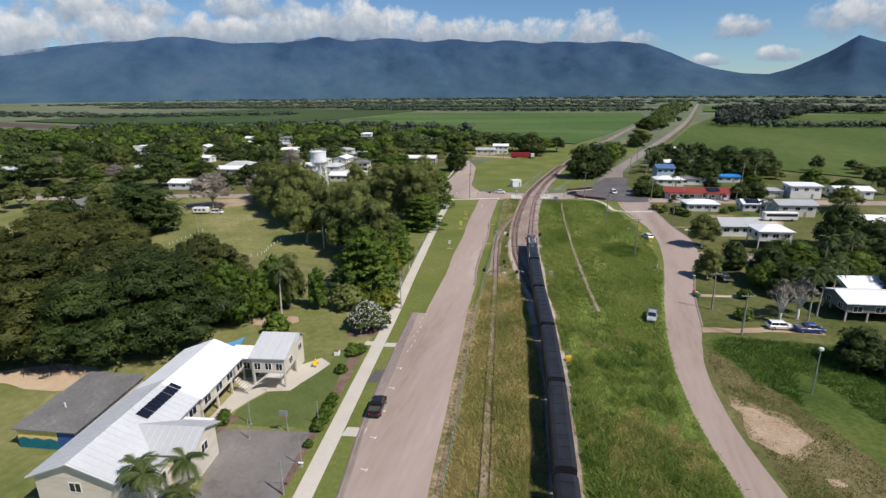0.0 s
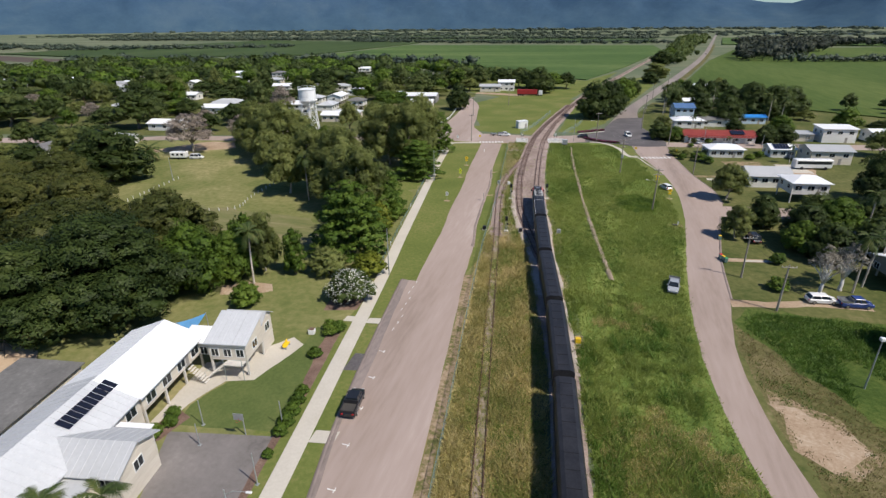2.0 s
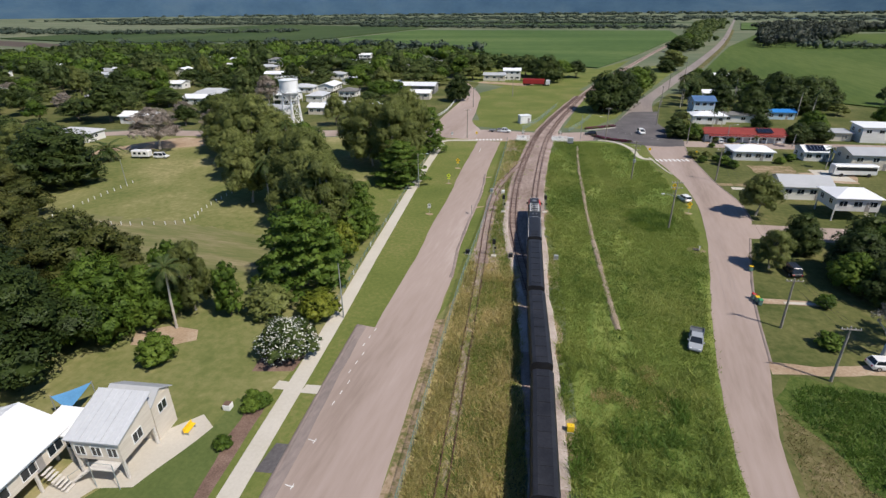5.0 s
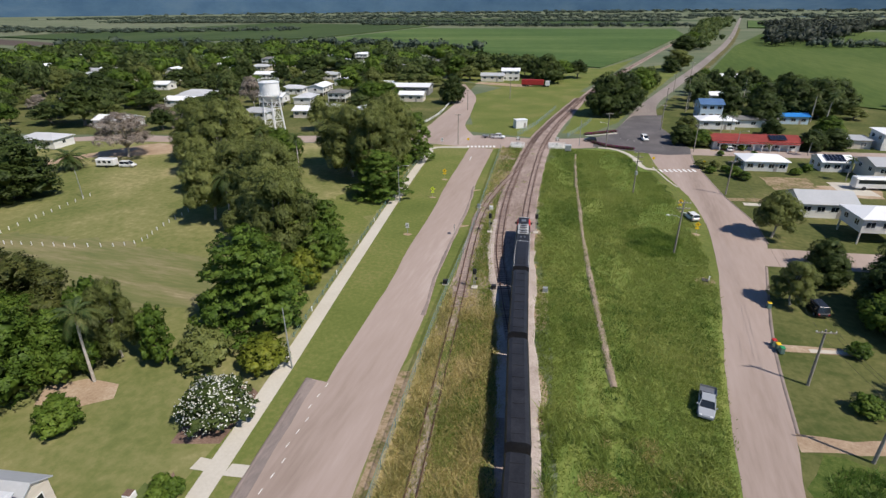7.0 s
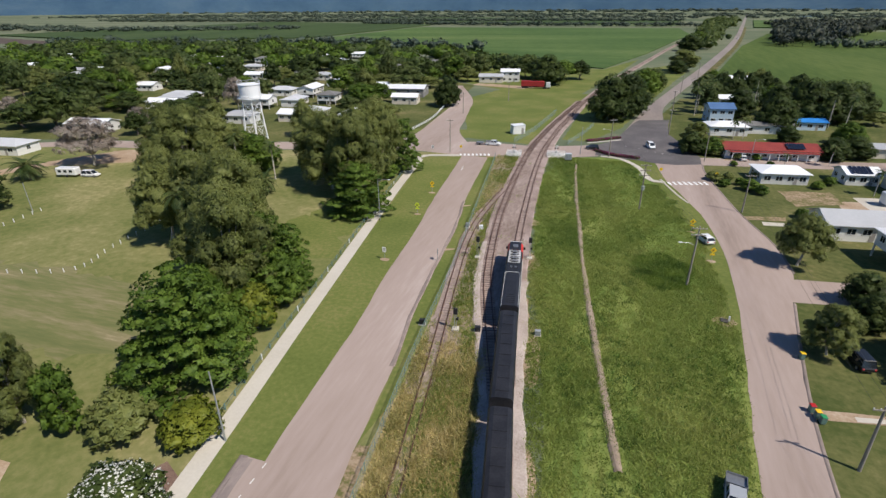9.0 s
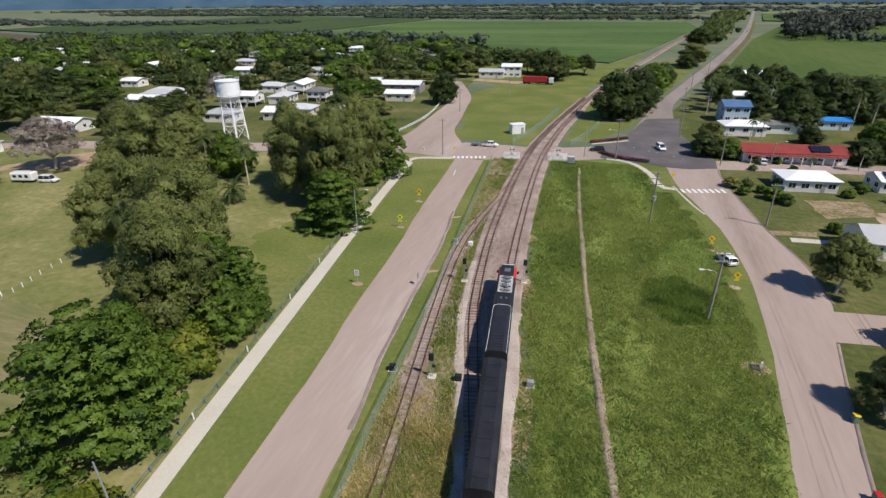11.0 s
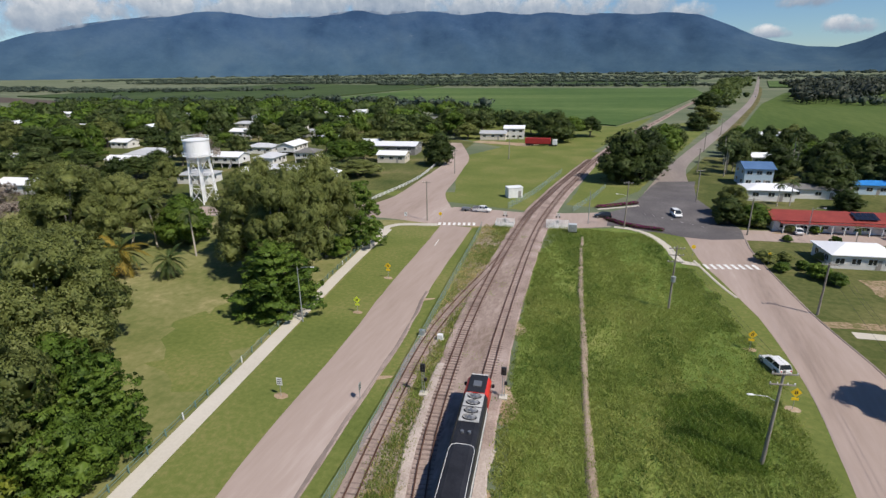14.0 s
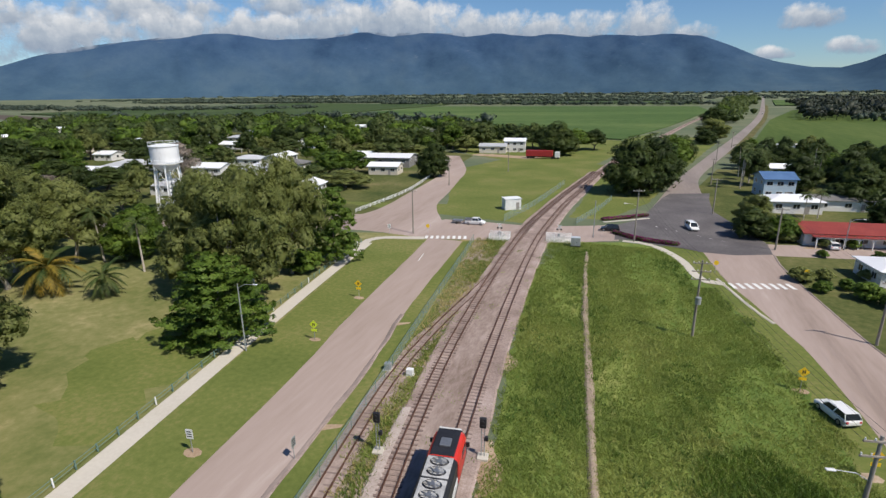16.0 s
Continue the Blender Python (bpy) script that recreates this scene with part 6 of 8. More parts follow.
tufts("tall_grass", in_strip(62000, lambda x, y: lush(x, y) and (thick(x, y) or (x + y) % 1 < 0.4), -20, 40, -10, 203, 1), 0.34, GRASS_BLADE, "tall lush green grass beside the railway")
tufts("weed_patch", in_strip(1500, lambda x, y: ((x - 11.5) / 5.2) ** 2 + ((y - 131.5) / 6.5) ** 2 < 1 + 0.4 * noise.noise(Vector((x * 0.4, y * 0.4, 0))), 4, 18, 122, 142, 6), 0.6, LEAF_LAYER, "patch of dark rank weeds in the grass", "weeds", 11)
tufts("dry_grass", in_strip(13000, lambda x, y: along(FENCE, y) + 0.3 < x < along(MAIN, y) - (1.75 if y < 66 else 2.6) and (abs(x - along(SIDING, y)) > 0.75 or (y < 92 and (x * 7.1 + y * 3.3) % 1 < 0.3)) and (y < 100 or (x < along(CENTRE, y) - 2.0 and (x * 5.7 + y * 9.1) % 1 < 0.25)) and noise.noise(Vector((x * 0.12, y * 0.05, 1))) > -0.4, -36, 8, 0, 200, 2), 0.5, STRAW_BLADE, "dry yellow grass along the siding")
tufts("rank_grass", in_strip(3600, lambda x, y: lush(x, y) and noise.noise(Vector((x * 0.14 + y * 0.02, y * 0.045, 21))) + 0.5 * noise.noise(Vector((x * 0.5, y * 0.25, 5))) > 0.14, -20, 40, -10, 200, 31), 0.5, LEAF_WEED, "darker rank grass in drifts beside the railway", "grass", 8)
tufts("tall_grass", in_strip(2600, lambda x, y: lush(x, y) and noise.noise(Vector((x * 0.2, y * 0.07, 41))) + 0.5 * noise.noise(Vector((x * 0.7, y * 0.4, 8))) > 0.16, -20, 40, -10, 190, 32), 0.65, GRASS_BLADE, "tall pale grass clumps beside the railway", "grass", 12)
tufts("weeds", in_strip(700, lambda x, y: along(FENCE, y) + 0.5 < x < along(MAIN, y) + 4 and noise.noise(Vector((x * 0.5, y * 0.2, 61))) > 0.22 and abs(x - along(MAIN, y)) > 1.2 and abs(x - along(CENTRE, y)) > 1.2, -38, 0, 96, 200, 34), 0.4, GRASS_BLADE, "weeds growing through the gravel", "weeds", 7)
tufts("dry_grass", in_strip(1500, lambda x, y: along(FENCE, y) + 0.5 < x < along(MAIN, y) - 2.8 and abs(x - along(SIDING, y)) > 0.9 and noise.noise(Vector((x * 0.3, y * 0.12, 51))) > 0.1, -20, 8, 0, 96, 33), 1.0, STRAW_BLADE, "tall dry seed heads along the siding", "grass", 12)
tufts("dry_grass", in_strip(4200, lambda x, y: lush(x, y) and noise.noise(Vector((x * 0.16, y * 0.06, 7))) + 0.45 * noise.noise(Vector((x * 0.5, y * 0.3, 2))) > 0.06 + max(0, y - 35) * 0.006 + 0.3 * min(1, abs(x - along(MAIN, y) - 11) / 9), -20, 30, -10, 190, 12), 0.5, STRAW_BLADE, "yellowing seed heads among the tall grass")
tufts("tall_grass", in_strip(5000, lambda x, y: along(FENCE, y) + 2.5 < x < along(MAIN, y) - 2.6 and abs(x - along(SIDING, y)) > 0.9 and (y < 100 or x < along(CENTRE, y) - 2.0) and noise.noise(Vector((x * 0.2, y * 0.07, 3))) + 0.5 * noise.noise(Vector((x * 0.6, y * 0.3, 9))) > (0.0 if x < along(SIDING, y) else -0.12), -36, 8, 0, 200, 13), 0.5, GRASS_BLADE, "green grass between siding and main line")
tufts("tall_grass", in_strip(17000, lambda x, y: inside(x, y, [(37, 49), (43, 38), (52, 22), (80, 5), (92, 75), (60, 79.6), (28, 78), (24.4, 74.5), (25.6, 71), (29.6, 62.5), (32.8, 58), (35.2, 53)]) and thick(x, y), 24, 90, 5, 82, 4), 0.6, LEAF_WEED, "rank green grass on the vacant block")


tufts("tall_grass", in_strip(1500, lambda x, y: lush(x, y) and x < along(EAST_L, y) - 1.8 and noise.noise(Vector((x * 0.22, y * 0.1, 71))) + 0.6 * noise.noise(Vector((x * 0.6, y * 0.3, 17))) > 0.05, -5, 40, -15, 78, 51), 1.15, GRASS_BLADE, "tall mounded grass clumps on the railway reserve", "grass", 18)
tufts("weeds", in_strip(700, lambda x, y: lush(x, y) and x < along(EAST_L, y) - 1.8 and noise.noise(Vector((x * 0.3, y * 0.12, 81))) + 0.6 * noise.noise(Vector((x * 0.7, y * 0.4, 27))) > 0.22, -5, 40, -15, 70, 52), 1.1, LEAF_WEED, "dark leafy weeds standing in the tall grass", "weeds", 18)


BROWN_BLADE = leafy("dry_verge_blades", (0.13, 0.125, 0.04), (0.22, 0.185, 0.075), (0.34, 0.27, 0.14), 0.4, 0.12)
VERGE_RING = [(26, 36), (29.5, 10), (36, -30), (52, -30), (38.5, 44), (34.8, 53), (32.2, 58), (29, 62.5), (25, 70.5), (23.4, 72.5), (22.9, 66), (24.0, 52)]
BARE_RING = [(24.2, 55), (26.6, 54.4), (29.8, 52), (31.6, 48.5), (29.6, 45), (26.8, 44), (25.6, 47)]
tufts("dry_grass", in_strip(5200, lambda x, y: x > along(EAST_R, y) + 0.2 and inside(x, y, VERGE_RING) and (not inside(x, y, BARE_RING) or (x * 7.3 + y * 3.1) % 1 < 0.06), 22, 56, -20, 74, 61), 0.24, BROWN_BLADE, "short dry brown grass on the street verge", "grass", 7)
tufts("weeds", in_strip(900, lambda x, y: x > along(EAST_R, y) + 0.3 and inside(x, y, VERGE_RING) and not inside(x, y, BARE_RING) and noise.noise(Vector((x * 0.2, y * 0.2, 91))) > 0.1, 22, 56, -20, 74, 62), 0.3, LEAF_WEED, "green weeds in the dry verge", "weeds", 8)


# ---- the train ----
BLACK = plain("sooty_black_paint", (0.022, 0.022, 0.025), 0.45, wear=0.35)
LOCO_RED = plain("red_loco_paint", (0.55, 0.035, 0.025), 0.4)
LOCO_WHITE = plain("pale_stripe_paint", (0.62, 0.62, 0.60), 0.5)
FAN_DECK = plain("pale_deck_paint", (0.42, 0.42, 0.41), 0.6, wear=0.3)
METAL = plain("dull_grey_metal", (0.30, 0.31, 0.32), 0.45, 0.7)
TYRE = plain("black_rubber", (0.025, 0.025, 0.026), 0.9)
RAIL_TOP = 0.44
MAIN_FINE = smooth(MAIN, 1.0)


def on_main(y):
    x = along([(q.x, q.y) for q in MAIN_FINE if q.y < 400], y)
    return Vector((x, y, RAIL_TOP))


def rolling(root, front, length):
    """Sets a vehicle on the main line with its front at y = front; its own +x points ahead."""
    a, b = on_main(front), on_main(front - length * 0.985)
    d = a - b
    root.matrix_world = Matrix.Translation((a + b) / 2) @ Matrix.Rotation(math.atan2(d.y, d.x), 4, "Z")


def disc(bm, c, r, thick, axis="Y", seg=18):
    turn = {"Y": Matrix.Rotation(math.pi / 2, 4, "X"), "Z": Matrix.Identity(4), "X": Matrix.Rotation(math.pi / 2, 4, "Y")}[axis]
    bmesh.ops.create_cone(bm, cap_ends=True, segments=seg, radius1=r, radius2=r, depth=thick, matrix=Matrix.Translation(c) @ turn)


def bogie(parent, x, axles):
    bm = bmesh.new()
    for s in (-1, 1):
        box(bm, x - axles * 0.95, x + axles * 0.95, s * 0.98 - 0.1, s * 0.98 + 0.1, 0.38, 0.72, 0.03)
    box(bm, x - 0.3, x + 0.3, -0.95, 0.95, 0.45, 0.8)
    ob = part("bogie", bm, BLACK, parent)
    for k in range(axles):
        wx = x + (k - (axles - 1) / 2) * 1.75
        bm = bmesh.new()
        for s in (-1, 1):
            disc(bm, (wx, s * 0.6, 0.48), 0.48, 0.13)
        disc(bm, (wx, 0, 0.48), 0.09, 1.2, seg=8)
        part("wheelset", bm, STEEL, ob)


def shell(name, sections, material, parent, label=""):
    """A body lofted through (x, half width, bottom, shoulder, top) sections, with rounded shoulders."""
    bm = bmesh.new()
    prev = None
    for x, w, z0, z1, z2 in sections:
        ring = [bm.verts.new((x, y, z)) for y, z in ((-w, z0), (-w, z1), (-w * 0.86, z1 + (z2 - z1) * 0.62), (-w * 0.55, z2), (w * 0.55, z2), (w * 0.86, z1 + (z2 - z1) * 0.62), (w, z1), (w, z0))]
        if prev:
            for k in range(8):
                bm.faces.new((prev[k], prev[(k + 1) % 8], ring[(k + 1) % 8], ring[k]))
        else:
            bm.faces.new(ring)
        prev = ring
    bm.faces.new(prev[::-1])
    bmesh.ops.recalc_face_normals(bm, faces=bm.faces[:])
    return part(name, bm, material, parent, label)


def locomotive(front):
    L = 23.0
    root = tagged(new("locomotive"), "black diesel locomotive with red cab and roof fans", "locomotive")
    f = L / 2
    bm = bmesh.new()
    box(bm, -f, f, -1.32, 1.32, 0.95, 1.3, 0.03)
    box(bm, -2.6, 2.6, -1.2, 1.2, 0.35, 0.95, 0.08)
    part("underframe", bm, BLACK, root)
    bogie(root, f - 4.2, 3), bogie(root, -f + 4.2, 3)
    cab = shell("cab", [(f - 4.3, 1.36, 1.3, 3.1, 3.62), (f - 1.0, 1.36, 1.3, 3.05, 3.62), (f - 0.35, 1.3, 1.3, 2.7, 3.3), (f, 1.18, 1.3, 2.0, 2.35)], LOCO_RED, root, "bright red cab sides")
    block("cab_roof", (f - 4.1, f - 0.75, -0.98, 0.98, 3.6, 3.67), BLACK, cab, "black cab roof", 0.03)
    block("windscreen", (f - 0.52, f - 0.22, -0.95, 0.95, 2.55, 3.2), GLASS, cab, "dark windscreen")
    block("roof_edge", (f - 0.72, f - 0.55, -0.95, 0.95, 3.58, 3.66), LOCO_WHITE, cab, "pale front roof edge")
    for s in (-1, 1):
        block("side_window", (f - 2.6, f - 1.3, s * 1.365 - 0.01, s * 1.365 + 0.01, 2.3, 2.95), GLASS, cab)
        m = block("mirror", (f - 1.1, f - 0.95, s * 1.55 - 0.16, s * 1.55 + 0.16, 2.35, 2.75), BLACK, cab, "black wing mirror")
        block("headlight", (f - 0.02, f + 0.05, s * 0.5 - 0.14, s * 0.5 + 0.14, 1.75, 2.0), LOCO_WHITE, cab)
    block("air_unit", (f - 3.1, f - 2.1, -0.45, 0.45, 3.66, 3.82), METAL, cab, "grey roof air unit", 0.03)
    hood = shell("fan_hood", [(f - 12.6, 1.3, 1.3, 3.3, 3.7), (f - 4.32, 1.3, 1.3, 3.3, 3.7)], BLACK, root, "dark hood behind the cab")
    for k, x in enumerate((f - 5.6, f - 8.1)):
        deck = block("fan_deck", (x - 1.15, x + 1.15, -1.02, 1.02, 3.69, 3.78), FAN_DECK, hood, "pale grey fan deck", 0.02)
        for dx in (-0.55, 0.55):
            bm = bmesh.new()
            bmesh.ops.create_circle(bm, segments=28, radius=0.49)
            bmesh.ops.extrude_edge_only(bm, edges=bm.edges[:])
            bm.verts.ensure_lookup_table()
            for v in bm.verts[28:]:
                v.co = v.co * 0.86 + Vector((0, 0, 0.1))
            ob = part("fan_ring", bm, BLACK, root, "dark fan cowl")
            ob.location = (x + dx, 0, 3.79)
            ob.scale = (1.0, 1.55, 1)
            bm = bmesh.new()
            disc(bm, (0, 0, 0.02), 0.17, 0.08, "Z", 12)
            fan = part("roof_fan", bm, METAL, root, "dark radiator fan")
            fan.location = (x + dx, 0, 3.84)
            fan.scale = (1.0, 1.55, 1)
            for j in range(7):
                bm = bmesh.new()
                bmesh.ops.create_cube(bm, size=1, matrix=Matrix.Rotation(6.283 * j / 7, 4, "Z") @ Matrix.Translation((0.26, 0, 0)) @ Matrix.Rotation(0.5, 4, "X") @ Matrix.Diagonal((0.32, 0.13, 0.02, 1)))
                part("fan_blade", bm, METAL, fan)
    for s in (-0.35, 0.35):
        bm = bmesh.new()
        disc(bm, (f - 10.9, s, 3.8), 0.16, 0.22, "Z", 14)
        part("exhaust", bm, METAL, hood)
    rear = shell("rear_hood", [(-f, 1.34, 1.3, 3.45, 3.86), (f - 13.0, 1.34, 1.3, 3.45, 3.86), (f - 12.6, 1.3, 1.3, 3.35, 3.74)], BLACK, root, "long plain black roof")
    bm = bmesh.new()
    tube(bm, [(-f, -1.18, 3.72), (f - 13.3, -1.18, 3.72), (f - 12.75, -1.0, 3.74), (f - 12.6, -0.6, 3.76), (f - 12.6, 0.6, 3.76), (f - 12.75, 1.0, 3.74), (f - 13.3, 1.18, 3.72), (-f, 1.18, 3.72)], [0.03] * 8, 6)
    part("roof_rail", bm, LOCO_WHITE, rear, "pale rail round the roof edge")
    for k in range(5):
        block("roof_grille", (-f + 0.8 + k * 0.55, -f + 1.2 + k * 0.55, -0.7, 0.7, 3.85, 3.9), BLACK, rear, "dark roof grille")
    for s in (-1, 1):
        block("side_stripe", (-f + 0.5, f - 4.6, s * 1.345 - 0.012, s * 1.345 + 0.012, 1.5, 2.1), LOCO_WHITE, root, "pale side stripe")
        bm = bmesh.new()
        tube(bm, [(-f + 0.6, s * 1.38, 2.1), (-f + 0.6, s * 1.38, 2.45), (f - 5, s * 1.38, 2.45), (f - 5, s * 1.38, 2.1)], [0.025] * 4, 5)
        part("handrail", bm, LOCO_WHITE, root)
    block("coupler", (f, f + 0.5, -0.18, 0.18, 0.75, 1.05), STEEL, root, "steel coupler")
    rolling(root, front, L)
    return L


def wagon(front):
    L = 18.0
    root = tagged(new("wagon"), "black covered railway wagon behind the locomotive", "wagon", group="train wagons")
    f = L / 2
    block("underframe", (-f, f, -1.25, 1.25, 0.9, 1.2), BLACK, root, bevel=0.03)
    bogie(root, f - 2.6, 2), bogie(root, -f + 2.6, 2)
    body = shell("wagon_body", [(-f + 0.1, 1.32, 1.2, 3.3, 3.75), (f - 0.1, 1.32, 1.2, 3.3, 3.75)], BLACK, root)
    for k in range(8):
        block("roof_bow", (-f + 1.2 + k * 2.2, -f + 1.28 + k * 2.2, -0.72, 0.72, 3.74, 3.79), BLACK, body)
    rolling(root, front, L)
    return L


NOSE = 128.0
tail = NOSE - locomotive(NOSE) - 0.8
for _ in range(6):
    tail -= wagon(tail) + 0.9

# ---- vehicles ----
RIM = plain("alloy_rim", (0.45, 0.45, 0.46), 0.35, 0.8)
LAMP = plain("clear_lamp", (0.75, 0.75, 0.72), 0.2)
TAIL = plain("red_lamp", (0.45, 0.02, 0.02), 0.3)


def paint(name, c):
    return plain(name, c, 0.25, gloss=0.6, wear=0.04)


CAR_WHITE, CAR_BLACK, CAR_GREY, CAR_BLUE = paint("white_car_paint", (0.75, 0.75, 0.74)), paint("black_car_paint", (0.018, 0.02, 0.024)), paint("silver_car_paint", (0.34, 0.36, 0.38)), paint("blue_car_paint", (0.03, 0.06, 0.22))
CARS = {"hatch": (4.3, 1.8, 1.5, (-2.05, -1.7, 0.35, 1.1)), "wagon": (4.8, 1.82, 1.5, (-2.2, -1.85, 0.55, 1.3)), "ute": (5.0, 1.85, 1.7, (-0.75, -0.55, 0.75, 1.4)), "suv": (4.8, 1.9, 1.8, (-2.2, -1.9, 0.6, 1.35))}


def car(kind, x, y, heading, colour, label, name="car", z=0.05, tray=None):
    """A parked car; heading in degrees from +x. Ends of the cabin: foot and top at the back, top and foot in front."""
    L, W, H, (c0, c1, c2, c3) = CARS[kind]
    root = tagged(new(name), label, "car" if name == "car" else name)
    root.matrix_world = pose(x, y, z, rz=heading)
    f, w, belt = L / 2, W / 2, 0.95 if kind != "ute" else 1.05
    bm = bmesh.new()
    prev = None
    prof = [(-f, 0.86, 0.45, belt - 0.18), (-f + 0.12, 0.96, 0.3, belt - 0.03), (-f + 0.6, 1.0, 0.24, belt), (c0, 1.0, 0.24, belt), (c3, 1.0, 0.24, belt - 0.02), (f - 0.5, 0.97, 0.26, belt - 0.16), (f - 0.1, 0.9, 0.32, belt - 0.28), (f, 0.8, 0.42, belt - 0.42)]
    for px, s, lo, hi in prof:
        q = w * s
        ring = [bm.verts.new((px, a, b)) for a, b in ((-q * 0.95, lo), (-q, lo + 0.2), (-q, hi - 0.1), (-q * 0.9, hi), (q * 0.9, hi), (q, hi - 0.1), (q, lo + 0.2), (q * 0.95, lo))]
        if prev:
            for k in range(8):
                bm.faces.new((prev[k], prev[(k + 1) % 8], ring[(k + 1) % 8], ring[k]))
        else:
            bm.faces.new(ring)
        prev = ring
    bm.faces.new(prev[::-1])
    bmesh.ops.recalc_face_normals(bm, faces=bm.faces[:])
    body = part("body", bm, colour, root)
    bm = bmesh.new()
    lo = [bm.verts.new((a, b * w * 0.9, belt - 0.02)) for a, b in ((c0, -1), (c3, -1), (c3, 1), (c0, 1))]
    hi = [bm.verts.new((a, b * w * 0.74, H - 0.06)) for a, b in ((c1, -1), (c2, -1), (c2, 1), (c1, 1))]
    for k in range(4):
        bm.faces.new((lo[k], lo[(k + 1) % 4], hi[(k + 1) % 4], hi[k]))
    bm.faces.new(hi), bm.faces.new(lo[::-1])
    part("window_glass", bm, GLASS, root, "dark tinted windows")
    block("car_roof", (c1 - 0.05, c2 + 0.1, -w * 0.76, w * 0.76, H - 0.07, H), colour, root, bevel=0.03)
    for s in (-1, 1):
        bm = bmesh.new()
        for (ax, az), (bx, bz) in (((c0 + 0.05, belt), (c1, H - 0.05)), (((c0 + c3) / 2, belt), ((c1 + c2) / 2, H - 0.05)), ((c3 - 0.05, belt), (c2 + 0.05, H - 0.05))):
            tube(bm, [(ax, s * w * 0.92, az), (bx, s * w * 0.76, bz)], [0.05, 0.05], 5)
        part("pillar", bm, colour, root)
        block("headlight", (f - 0.22, f - 0.03, s * w * 0.62 - 0.16, s * w * 0.62 + 0.16, belt - 0.42, belt - 0.27), LAMP, root, "clear headlight", 0.02)
        block("tail_light", (-f - 0.01, -f + 0.1, s * w * 0.72 - 0.13, s * w * 0.72 + 0.13, belt - 0.34, belt - 0.12), TAIL, root, "red tail light", 0.02)
        block("mirror", (c3 - 0.35, c3 - 0.18, s * (w + 0.1) - 0.1, s * (w + 0.1) + 0.1, belt, belt + 0.15), colour, root, bevel=0.02)
        for wx in (-f * 0.62, f * 0.62):
            bm = bmesh.new()
            disc(bm, (wx, s * (w - 0.1), 0.33), 0.33, 0.22)
            wheel = part("wheel", bm, TYRE, root, "black tyre")
            bm = bmesh.new()
            disc(bm, (wx, s * (w + 0.015), 0.33), 0.21, 0.02, seg=14)
            part("rim", bm, RIM, wheel, "bright alloy rim")
    if tray:
        bm = bmesh.new()
        for d in ((-f + 0.02, c0 - 0.1, -w, -w + 0.05, belt, belt + 0.3), (-f + 0.02, c0 - 0.1, w - 0.05, w, belt, belt + 0.3), (-f, -f + 0.05, -w, w, belt, belt + 0.3), (c0 - 0.12, c0 - 0.06, -w, w, belt, H - 0.1)):
            box(bm, *d)
        part("tray_sides", bm, tray, root, "metal tray sides")
        block("tray_floor", (-f + 0.04, c0 - 0.12, -w + 0.05, w - 0.05, belt, belt + 0.03), SHADE if tray is BLACK else METAL, root)
    return root


UP = 98.8
car("ute", -25.7, 40.2, UP, CAR_BLACK, "black double-cab utility parked at the kerb", tray=BLACK)
car("ute", 15.5, 83.6, 261, CAR_GREY, "silver tray-back utility parked on the grass", tray=METAL)
car("hatch", 20.2, 147.4, UP + 14, CAR_WHITE, "white hatchback parked on the grass verge")
car("ute", -37.0, 211.4, 2, CAR_WHITE, "white utility waiting at the level crossing", tray=METAL)
car("hatch", -5.4, 215.2, 186, CAR_BLACK, "black hatchback waiting at the level crossing")
car("suv", 12.6, 222.5, 285, CAR_WHITE, "white light truck turning at the junction", tray=METAL)
car("wagon", 38.6, 84.8, 10, CAR_WHITE, "white station wagon parked by the drive")
car("ute", 43.4, 84.6, 8, CAR_BLUE, "blue tray-back utility parked by the drive", tray=METAL)
car("suv", 34.2, 111.6, 100, CAR_BLACK, "black off-roader parked under a tree")
car("hatch", 38.0, 214.8, 95, CAR_WHITE, "white car on the concrete drive")
car("suv", 108, 226, 10, CAR_WHITE, "white off-roader in a far yard")
car("hatch", 142, 873, 78, CAR_WHITE, "white car far along the highway", z=0.07)
t = tagged(new("trailer"), "small box trailer behind the waiting utility", "trailer")
t.matrix_world = pose(-41.5, 211.2, 0.05, rz=2)
block("tray", (-1.2, 1.2, -0.8, 0.8, 0.5, 0.9), METAL, t, bevel=0.02)
block("drawbar", (1.2, 1.9, -0.05, 0.05, 0.45, 0.55), BLACK, t)
for s in (-1, 1):
    bm = bmesh.new()
    disc(bm, (0, s * 0.9, 0.3), 0.3, 0.18)
    part("wheel", bm, TYRE, t)

TRUCK_RED = plain("red_trailer_side", (0.36, 0.03, 0.03), 0.5)
t = tagged(new("truck"), "white prime mover with long red trailer", "truck")
t.matrix_world = pose(-43.5, 346, 0.05, rz=2)
block("trailer_box", (-8.5, 4.2, -1.25, 1.25, 1.15, 3.9), TRUCK_RED, t, "long red trailer", 0.05)
block("cab", (5.2, 7.6, -1.2, 1.2, 0.7, 3.4), CAR_WHITE, t, "white cab", 0.15)
block("windscreen", (7.5, 7.65, -1.0, 1.0, 2.1, 3.0), GLASS, t)
block("chassis", (-8.4, 7.2, -0.5, 0.5, 0.6, 1.15), BLACK, t)
for wx in (-7.5, -6.2, -4.9, 4.0, 5.2, 6.9):
    bm = bmesh.new()
    for s in (-1, 1):
        disc(bm, (wx, s * 1.05, 0.5), 0.5, 0.3)
    part("wheel_pair", bm, TYRE, t)
t = tagged(new("bus"), "white coach parked under the shed roof", "bus")
t.matrix_world = pose(66.5, 182.0, 0.03, rz=10)
